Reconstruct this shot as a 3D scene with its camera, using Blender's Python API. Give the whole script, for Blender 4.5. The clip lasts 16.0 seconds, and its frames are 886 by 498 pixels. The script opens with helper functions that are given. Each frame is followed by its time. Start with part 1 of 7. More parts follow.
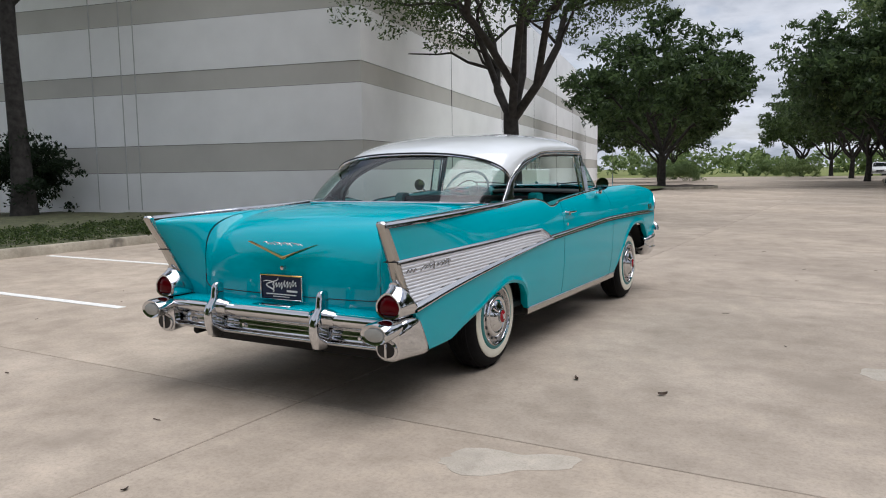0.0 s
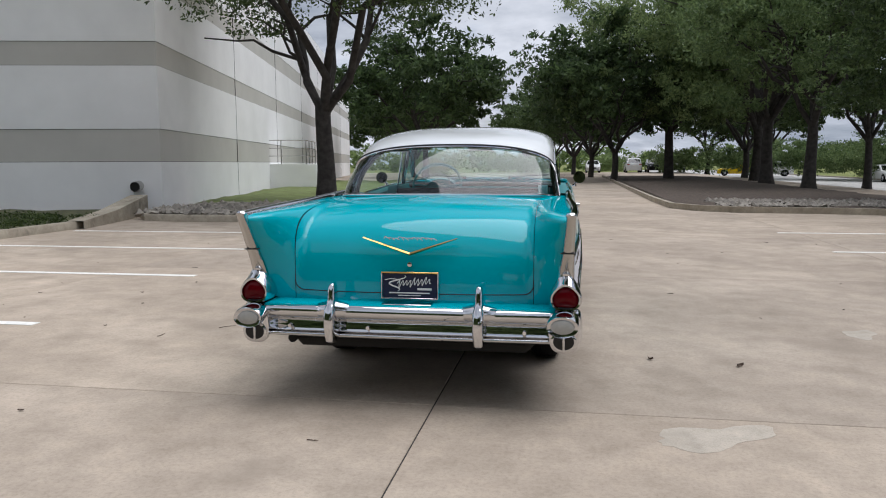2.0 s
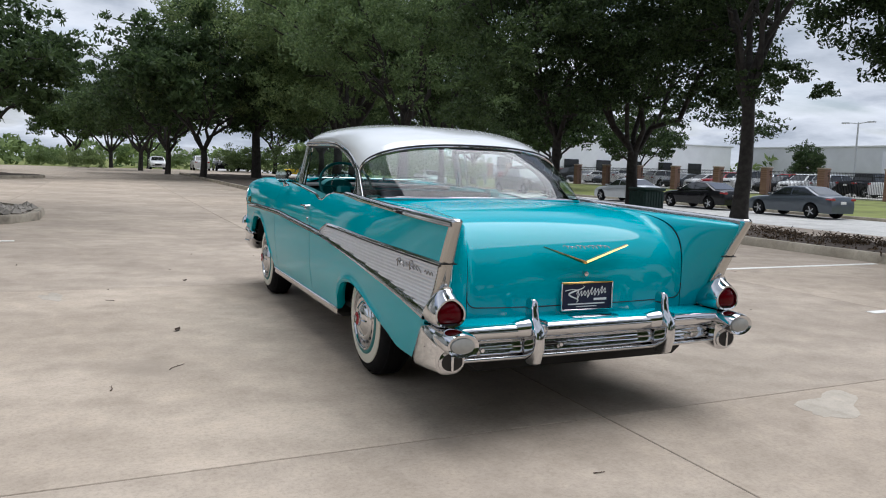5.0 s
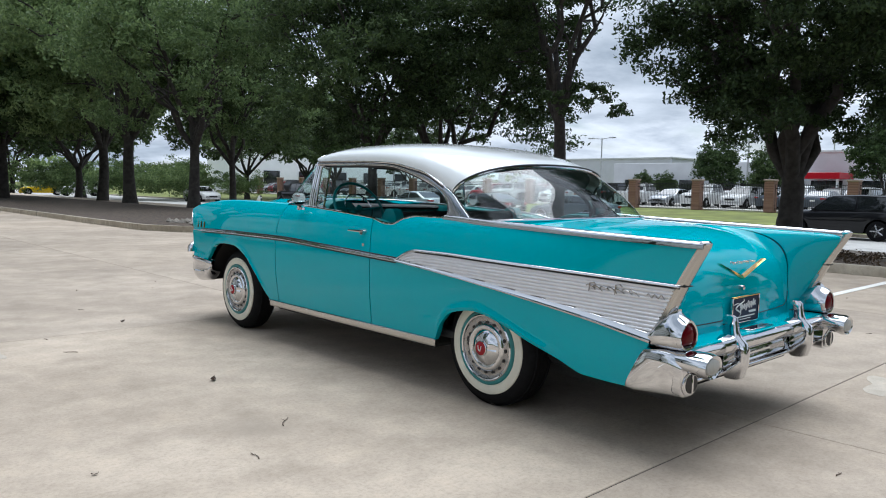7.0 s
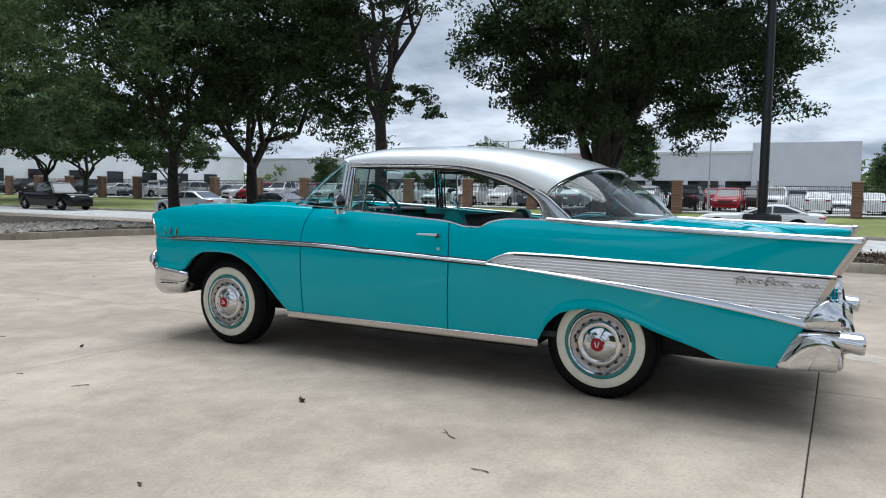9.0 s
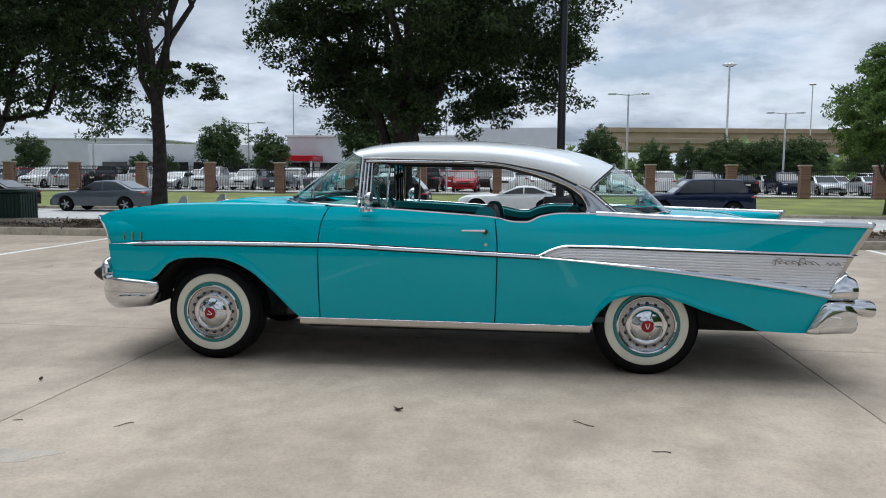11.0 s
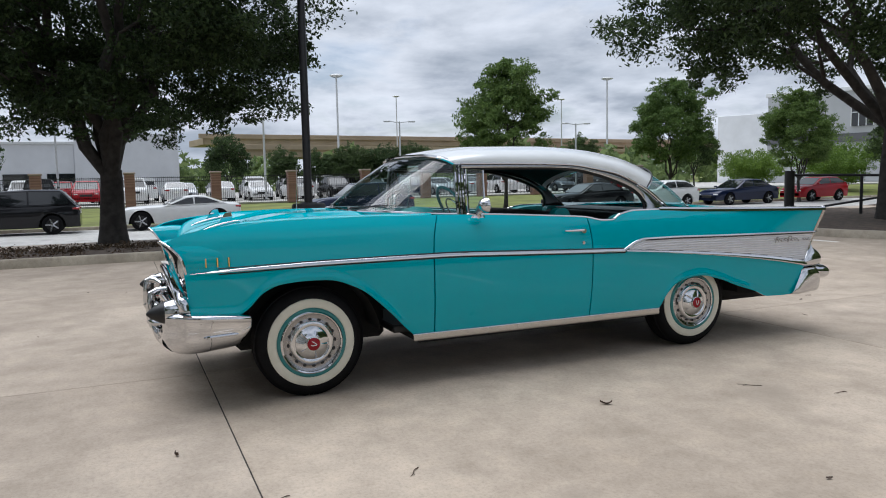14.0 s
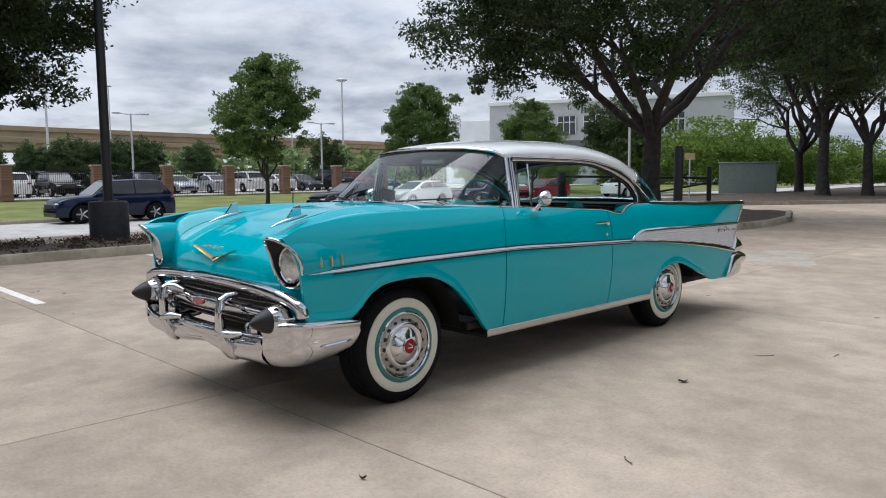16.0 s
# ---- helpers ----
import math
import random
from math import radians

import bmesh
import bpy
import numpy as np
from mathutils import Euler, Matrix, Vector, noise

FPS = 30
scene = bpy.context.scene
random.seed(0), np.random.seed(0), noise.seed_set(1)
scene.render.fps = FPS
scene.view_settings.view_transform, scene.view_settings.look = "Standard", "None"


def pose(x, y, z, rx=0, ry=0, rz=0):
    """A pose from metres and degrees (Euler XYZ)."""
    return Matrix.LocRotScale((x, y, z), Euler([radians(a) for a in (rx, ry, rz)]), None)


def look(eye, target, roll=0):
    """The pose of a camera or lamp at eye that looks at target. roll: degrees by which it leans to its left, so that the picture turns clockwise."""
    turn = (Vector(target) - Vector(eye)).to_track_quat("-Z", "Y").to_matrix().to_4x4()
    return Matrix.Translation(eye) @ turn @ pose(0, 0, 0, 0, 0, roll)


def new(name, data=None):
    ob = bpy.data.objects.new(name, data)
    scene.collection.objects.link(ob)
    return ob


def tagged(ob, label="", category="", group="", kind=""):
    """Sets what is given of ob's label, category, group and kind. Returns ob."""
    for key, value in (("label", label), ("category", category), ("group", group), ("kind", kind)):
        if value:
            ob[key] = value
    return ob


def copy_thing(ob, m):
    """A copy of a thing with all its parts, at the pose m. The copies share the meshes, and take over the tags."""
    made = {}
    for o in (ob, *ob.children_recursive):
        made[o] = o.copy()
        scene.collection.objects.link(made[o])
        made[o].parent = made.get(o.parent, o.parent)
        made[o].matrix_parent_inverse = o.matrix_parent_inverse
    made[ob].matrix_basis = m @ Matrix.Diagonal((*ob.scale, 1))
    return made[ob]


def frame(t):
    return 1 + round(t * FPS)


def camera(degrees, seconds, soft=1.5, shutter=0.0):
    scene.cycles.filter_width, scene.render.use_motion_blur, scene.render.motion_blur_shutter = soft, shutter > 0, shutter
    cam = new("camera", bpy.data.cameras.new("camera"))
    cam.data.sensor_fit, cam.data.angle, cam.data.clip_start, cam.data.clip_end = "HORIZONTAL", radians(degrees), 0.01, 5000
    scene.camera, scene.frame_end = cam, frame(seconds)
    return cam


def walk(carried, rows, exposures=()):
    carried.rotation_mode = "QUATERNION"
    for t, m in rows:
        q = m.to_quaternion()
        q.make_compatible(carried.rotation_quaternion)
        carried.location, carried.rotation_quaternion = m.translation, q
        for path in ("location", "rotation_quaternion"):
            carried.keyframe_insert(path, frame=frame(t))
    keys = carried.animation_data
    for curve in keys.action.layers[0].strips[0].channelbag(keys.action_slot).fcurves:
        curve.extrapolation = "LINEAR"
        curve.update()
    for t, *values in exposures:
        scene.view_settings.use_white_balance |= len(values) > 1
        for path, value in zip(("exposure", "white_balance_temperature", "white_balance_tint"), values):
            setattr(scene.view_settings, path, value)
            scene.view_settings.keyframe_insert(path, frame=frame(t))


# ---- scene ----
cam = camera(61.6, 16.0, 1.05)
PATH = [
    (0, (2.819, -4.177, 1.251), (1.821, -2.456, 1.042), -0.9),
    (0.5, (2.368, -4.412, 1.249), (1.51, -2.617, 1.04), -0.9),
    (1, (1.88, -4.609, 1.246), (1.18, -2.747, 1.036), -0.8),
    (1.5, (1.351, -4.731, 1.259), (0.822, -2.814, 1.044), -0.7),
    (2, (0.821, -4.822, 1.253), (0.482, -2.864, 1.023), -0.3),
    (2.5, (0.275, -4.808, 1.246), (0.137, -2.827, 1.005), 0.5),
    (3, (-0.238, -4.744, 1.234), (-0.164, -2.76, 0.992), 1.2),
    (3.5, (-0.731, -4.642, 1.236), (-0.441, -2.678, 0.993), 1.6),
    (4, (-1.229, -4.445, 1.246), (-0.736, -2.521, 1.011), 1.8),
    (4.2, (-1.422, -4.395, 1.24), (-0.853, -2.492, 1.008), 1.8),
    (6.3, (-3.227, -3.339, 1.227), (-2.061, -1.724, 1.042), 1.4),
    (6.5, (-3.377, -3.195, 1.242), (-2.158, -1.62, 1.062), 1.2),
    (7, (-3.761, -2.839, 1.226), (-2.404, -1.379, 1.06), 1.0),
    (7.5, (-4.102, -2.477, 1.206), (-2.622, -1.14, 1.053), 1.0),
    (8, (-4.437, -2.087, 1.219), (-2.852, -0.877, 1.071), 0.9),
    (8.2, (-4.572, -1.91, 1.196), (-2.947, -0.753, 1.051), 0.9),
    (10.3, (-5.458, 0.002, 1.263), (-3.535, 0.517, 1.068), 0.6),
    (10.5, (-5.516, 0.213, 1.261), (-3.573, 0.647, 1.067), 0.5),
    (11, (-5.617, 0.735, 1.287), (-3.642, 0.975, 1.089), 0.4),
    (11.5, (-5.613, 1.278, 1.289), (-3.624, 1.337, 1.089), 0.2),
    (12, (-5.629, 1.832, 1.289), (-3.642, 1.716, 1.09), 0.1),
    (12.5, (-5.582, 2.368, 1.293), (-3.613, 2.082, 1.097), -0.0),
    (13, (-5.493, 2.905, 1.305), (-3.553, 2.453, 1.12), -0.2),
    (13.5, (-5.348, 3.445, 1.309), (-3.457, 2.82, 1.126), -0.9),
    (14, (-5.139, 3.933, 1.3), (-3.311, 3.143, 1.112), -1.2),
    (14.5, (-4.913, 4.435, 1.283), (-3.167, 3.48, 1.091), -0.7),
    (14.7, (-4.798, 4.618, 1.281), (-3.089, 3.597, 1.087), -0.4),
    (15, (-4.609, 4.873, 1.28), (-2.962, 3.755, 1.084), -0.3),
    (15.5, (-4.231, 5.267, 1.285), (-2.693, 4.002, 1.092), -0.5),
    (16, (-3.855, 5.632, 1.283), (-2.435, 4.237, 1.084), -0.5),
]
walk(cam, [(t, look(eye, target, roll)) for t, eye, target, roll in PATH], [(0.0, -0.05, 6130, 13), (4.2, -0.05, 6100, 13), (6.3, 0.26, 5790, 8), (8.2, 0.26, 5790, 8), (10.3, 0.01, 5820, 8), (13.0, -0.01, 5940, 10), (16.0, 0.01, 6040, 12)])

# ---- light ----
CLOUD_RIM, CLOUD_MID, CLOUD_BASE = (8.2, 8.4, 8.7), (6.3, 6.6, 7.0), (3.9, 4.3, 4.8)
SUN_AZ, SUN_EL = 60.0, 73.0   # degrees: azimuth from +y clockwise, elevation
world = bpy.data.worlds.new("sky")
scene.world = world
world.use_nodes = True
wn, wl = world.node_tree.nodes, world.node_tree.links
wn.clear()
w_out = wn.new("ShaderNodeOutputWorld")
w_bg = wn.new("ShaderNodeBackground")
w_sky = wn.new("ShaderNodeTexSky")
w_sky.sky_type, w_sky.sun_disc = "NISHITA", False
w_sky.sun_elevation, w_sky.sun_rotation = radians(SUN_EL), radians(SUN_AZ)
w_sky.air_density, w_sky.dust_density, w_sky.ozone_density = 1.0, 2.0, 1.0
w_co = wn.new("ShaderNodeTexCoord")


def sky_math(op, a, b):
    """A vector operation on the sky's direction."""
    v = wn.new("ShaderNodeVectorMath")
    v.operation = op
    for k, src in enumerate((a, b)):
        if isinstance(src, tuple):
            v.inputs[k].default_value = src
        else:
            wl.new(src, v.inputs[k])
    return v.outputs["Vector"]


def sky_ramp(src, stops):
    r = wn.new("ShaderNodeValToRGB")
    els = r.color_ramp.elements
    while len(els) < len(stops):
        els.new(0.5)
    for e, (p, c) in zip(els, stops):
        e.position, e.color = p, (*c, 1)
    wl.new(src, r.inputs["Fac"])
    return r.outputs["Color"]


def sky_noise(vec, scale, detail, rough, warp=0.0):
    t = wn.new("ShaderNodeTexNoise")
    t.inputs["Scale"].default_value, t.inputs["Detail"].default_value = scale, detail
    t.inputs["Roughness"].default_value, t.inputs["Distortion"].default_value = rough, warp
    wl.new(vec, t.inputs["Vector"])
    return t.outputs["Fac"]


# a layer of cloud seen in perspective: the direction laid out on a flat sheet overhead
w_sep = wn.new("ShaderNodeSeparateXYZ")
wl.new(w_co.outputs["Generated"], w_sep.inputs["Vector"])
w_up = wn.new("ShaderNodeMath")
w_up.operation = "MAXIMUM"
w_up.inputs[1].default_value = 0.0
wl.new(w_sep.outputs["Z"], w_up.inputs[0])
w_den = wn.new("ShaderNodeMath")
w_den.operation = "ADD"
w_den.inputs[1].default_value = 0.22
wl.new(w_up.outputs["Value"], w_den.inputs[0])
w_dv = wn.new("ShaderNodeCombineXYZ")
for axis in ("X", "Y", "Z"):
    wl.new(w_den.outputs["Value"], w_dv.inputs[axis])
flat = sky_math("ADD", sky_math("DIVIDE", w_co.outputs["Generated"], w_dv.outputs["Vector"]), (3.1, 0.6, 0.0))
puff = sky_noise(flat, 1.25, 12.0, 0.52, 0.25)
fluff = sky_noise(flat, 3.4, 10.0, 0.58, 0.1)
cover = sky_ramp(puff, [(0.36, (0.30, 0.30, 0.30)), (0.46, (1, 1, 1))])
body = sky_ramp(puff, [(0.38, CLOUD_RIM), (0.50, CLOUD_MID), (0.64, CLOUD_BASE)])
fleck = sky_ramp(fluff, [(0.36, (1.16, 1.15, 1.14)), (0.52, (1.0, 1.0, 1.0)), (0.66, (0.76, 0.78, 0.81))])
w_mul = wn.new("ShaderNodeMix")
w_mul.data_type, w_mul.blend_type = "RGBA", "MULTIPLY"
w_mul.inputs["Factor"].default_value = 1.0
wl.new(body, w_mul.inputs["A"])
wl.new(fleck, w_mul.inputs["B"])
w_mix = wn.new("ShaderNodeMix")
w_mix.data_type = "RGBA"
wl.new(cover, w_mix.inputs["Factor"])
wl.new(w_sky.outputs["Color"], w_mix.inputs["A"])
wl.new(w_mul.outputs["Result"], w_mix.inputs["B"])
wl.new(w_mix.outputs["Result"], w_bg.inputs["Color"])
wl.new(w_bg.outputs["Background"], w_out.inputs["Surface"])
w_bg.inputs["Strength"].default_value = 0.10

sun = new("sun", bpy.data.lights.new("sun", "SUN"))
sun.data.energy, sun.data.angle, sun.data.color = 2.75, radians(62), (1.0, 0.985, 0.955)
sa, se = radians(SUN_AZ), radians(SUN_EL)
sun.matrix_world = look((math.sin(sa) * math.cos(se), math.cos(sa) * math.cos(se), math.sin(se)), (0, 0, 0))

# ---- materials ----
def nodes_of(name):
    m = bpy.data.materials.new(name)
    m.use_nodes = True
    n, l = m.node_tree.nodes, m.node_tree.links
    return m, n, l, n["Principled BSDF"]


def put(b, **kw):
    for k, v in kw.items():
        b.inputs[k.replace("_", " ")].default_value = v


def noise_tex(n, l, scale, detail=6.0, rough=0.55, stretch=None, coord="Object"):
    co = n.new("ShaderNodeTexCoord")
    t = n.new("ShaderNodeTexNoise")
    t.inputs["Scale"].default_value, t.inputs["Detail"].default_value, t.inputs["Roughness"].default_value = scale, detail, rough
    if stretch:
        mp = n.new("ShaderNodeMapping")
        mp.inputs["Scale"].default_value = stretch
        l.new(co.outputs[coord], mp.inputs["Vector"])
        l.new(mp.outputs["Vector"], t.inputs["Vector"])
    else:
        l.new(co.outputs[coord], t.inputs["Vector"])
    return t


def ramp(n, l, src, stops):
    r = n.new("ShaderNodeValToRGB")
    els = r.color_ramp.elements
    while len(els) < len(stops):
        els.new(0.5)
    for e, (p, c) in zip(els, stops):
        e.position, e.color = p, (*c, 1)
    l.new(src, r.inputs["Fac"])
    return r


def blend(n, l, a, b, fac, mode="MIX"):
    x = n.new("ShaderNodeMix")
    x.data_type, x.blend_type = "RGBA", mode
    for sock, v in (("A", a), ("B", b), ("Factor", fac)):
        if isinstance(v, bpy.types.NodeSocket):
            l.new(v, x.inputs[sock])
        elif sock == "Factor":
            x.inputs[sock].default_value = v
        else:
            x.inputs[sock].default_value = (*v, 1)
    return x.outputs["Result"]


def bump(n, l, b, src, strength=0.3, dist=0.01):
    bp = n.new("ShaderNodeBump")
    bp.inputs["Strength"].default_value, bp.inputs["Distance"].default_value = strength, dist
    l.new(src, bp.inputs["Height"])
    l.new(bp.outputs["Normal"], b.inputs["Normal"])


def plain(name, col, rough=0.5, metal=0.0, vary=0.12, scale=9.0, grain=0.0, coat=0.0, coord="Object"):
    """A surface of one colour with soft mottling and, where grain is given, fine relief."""
    m, n, l, b = nodes_of(name)
    put(b, Roughness=rough, Metallic=metal)
    t = noise_tex(n, l, scale, coord=coord)
    lo, hi = (tuple(max(0.0, c * k) for c in col) for k in (1 - vary, 1 + vary))
    l.new(ramp(n, l, t.outputs["Fac"], [(0.3, lo), (0.7, hi)]).outputs["Color"], b.inputs["Base Color"])
    if coat:
        put(b, Coat_Weight=coat, Coat_Roughness=0.03, Specular_IOR_Level=0.0 if coat < 0.9 else 0.3)
    if grain:
        bump(n, l, b, noise_tex(n, l, scale * 12, 4).outputs["Fac"], grain, 0.004)
    return m


def shiny(name, col, rough=0.06):
    """Plated or polished metal with faint smears in its gloss."""
    m, n, l, b = nodes_of(name)
    put(b, Metallic=1.0, Base_Color=(*col, 1))
    t = noise_tex(n, l, 14.0, 4)
    r = ramp(n, l, t.outputs["Fac"], [(0.3, (rough * 0.6,) * 3), (0.75, (rough * 1.8,) * 3)])
    l.new(r.outputs["Color"], b.inputs["Roughness"])
    return m


def glassy(name, col=(0.93, 0.97, 0.95), rough=0.0, sheen=0.07):
    """Thin glazing: clear with a mirror-like surface sheen."""
    m, n, l, b = nodes_of(name)
    n.remove(b)
    tr = n.new("ShaderNodeBsdfTransparent")
    tr.inputs["Color"].default_value = (*col, 1)
    gl = n.new("ShaderNodeBsdfGlossy")
    gl.inputs["Roughness"].default_value = rough
    lw = n.new("ShaderNodeLayerWeight")
    lw.inputs["Blend"].default_value = 0.5
    pw = n.new("ShaderNodeMath")
    pw.operation = "POWER"
    pw.inputs[1].default_value = 4.2
    l.new(lw.outputs["Facing"], pw.inputs[0])
    fr = n.new("ShaderNodeMath")
    fr.operation = "MULTIPLY_ADD"
    fr.inputs[1].default_value, fr.inputs[2].default_value = 0.9, sheen
    l.new(pw.outputs["Value"], fr.inputs[0])
    mx = n.new("ShaderNodeMixShader")
    l.new(fr.outputs["Value"], mx.inputs["Fac"])
    l.new(tr.outputs["BSDF"], mx.inputs[1])
    l.new(gl.outputs["BSDF"], mx.inputs[2])
    l.new(mx.outputs["Shader"], n["Material Output"].inputs["Surface"])
    return m


def concrete_mat(name, dark, light, stain, scale=1.0):
    m, n, l, b = nodes_of(name)
    put(b, Roughness=0.86)
    big = noise_tex(n, l, 0.55 * scale, 7, 0.62)
    mid = noise_tex(n, l, 3.2 * scale, 8, 0.7)
    fine = noise_tex(n, l, 48 * scale, 8, 0.78)
    streak = noise_tex(n, l, 1.7 * scale, 9, 0.72, (1.0, 0.75, 1.0))
    base = ramp(n, l, big.outputs["Fac"], [(0.34, dark), (0.52, tuple((p + q) / 2 for p, q in zip(dark, light))), (0.68, light)]).outputs["Color"]
    patch = ramp(n, l, mid.outputs["Fac"], [(0.30, (0.76, 0.75, 0.73)), (0.52, (1, 1, 1)), (0.66, (1.14, 1.13, 1.11))]).outputs["Color"]
    spots = ramp(n, l, fine.outputs["Fac"], [(0.36, (0.58, 0.57, 0.55)), (0.5, (1, 1, 1)), (0.66, (1.22, 1.21, 1.19))]).outputs["Color"]
    c = blend(n, l, base, patch, 0.8, "MULTIPLY")
    c = blend(n, l, c, spots, 0.42, "MULTIPLY")
    sk = ramp(n, l, streak.outputs["Fac"], [(0.36, (0.78, 0.77, 0.75)), (0.52, (1, 1, 1)), (0.68, (1.12, 1.11, 1.09))]).outputs["Color"]
    c = blend(n, l, c, sk, 0.5, "MULTIPLY")
    info = n.new("ShaderNodeObjectInfo")
    tint = ramp(n, l, info.outputs["Random"], [(0.0, (0.93, 0.93, 0.93)), (1.0, (1.06, 1.05, 1.03))]).outputs["Color"]
    c = blend(n, l, c, tint, 1.0, "MULTIPLY")
    oil = noise_tex(n, l, 0.9 * scale, 5, 0.5)
    om = ramp(n, l, oil.outputs["Fac"], [(0.60, (0, 0, 0)), (0.74, (1, 1, 1))]).outputs["Color"]
    c = blend(n, l, c, stain, om)
    l.new(c, b.inputs["Base Color"])
    bump(n, l, b, fine.outputs["Fac"], 0.4, 0.004)
    return m


CONCRETE = concrete_mat("concrete", (0.345, 0.283, 0.222), (0.515, 0.430, 0.345), (0.272, 0.222, 0.172))
KERB = concrete_mat("kerb_concrete", (0.30, 0.262, 0.205), (0.46, 0.41, 0.33), (0.15, 0.13, 0.10), 2.5)
STREET = concrete_mat("street_concrete", (0.42, 0.41, 0.39), (0.56, 0.55, 0.52), (0.30, 0.29, 0.27))
TEAL = plain("turquoise_paint", (0.0, 0.395, 0.478), 0.4, 0.0, 0.02, 3.0, coat=0.80)
WHITE_ROOF = plain("white_paint", (0.78, 0.80, 0.80), 0.25, 0.0, 0.02, 3.0, coat=0.9)
CHROME = shiny("chrome", (0.64, 0.645, 0.66), 0.02)
PILLAR = shiny("pillar_stainless", (0.40, 0.41, 0.43), 0.14)
SATIN = shiny("satin_stainless", (0.50, 0.49, 0.47), 0.16)
RIBBED = plain("brushed_aluminium", (0.77, 0.77, 0.80), 0.38, 0.28, 0.04, 20)
COVER_SATIN = shiny("satin_cover", (0.34, 0.335, 0.34), 0.22)
GOLD = shiny("gold_plate", (0.54, 0.37, 0.13), 0.12)
RUBBER = plain("tyre_rubber", (0.007, 0.007, 0.008), 0.75, 0, 0.3, 30, 0.2)
RUBBER.node_tree.nodes["Principled BSDF"].inputs["Specular IOR Level"].default_value = 0.15
WHITEWALL = plain("whitewall", (0.72, 0.69, 0.58), 0.6, 0, 0.06, 12)
GLASS = glassy("window_glass", (0.80, 0.93, 0.90))
BLACK = plain("black_trim", (0.01, 0.01, 0.011), 0.5, 0, 0.3, 20)
UNDER = plain("underbody", (0.006, 0.006, 0.006), 0.9, 0, 0.4, 8)
RED_LENS = plain("red_lens", (0.10, 0.002, 0.005), 0.25, 0, 0.1, 20, coat=0.3)
SEAT_DARK = plain("black_upholstery", (0.014, 0.015, 0.017), 0.6, 0, 0.3, 30, 0.2)
SEAT_TEAL = plain("turquoise_vinyl", (0.0, 0.21, 0.22), 0.4, 0, 0.08, 20, 0.1)
WALL_WHITE = plain("wall_paint_light", (0.90, 0.90, 0.89), 0.8, 0, 0.05, 0.7, 0.05)
WALL_GREY = plain("wall_paint_grey", (0.56, 0.545, 0.50), 0.8, 0, 0.05, 0.9, 0.05)
PAINT_LINE = plain("road_paint", (0.82, 0.80, 0.75), 0.7, 0, 0.12, 14)
MULCH = plain("mulch", (0.085, 0.063, 0.047), 0.95, 0, 0.55, 9, 1.0)

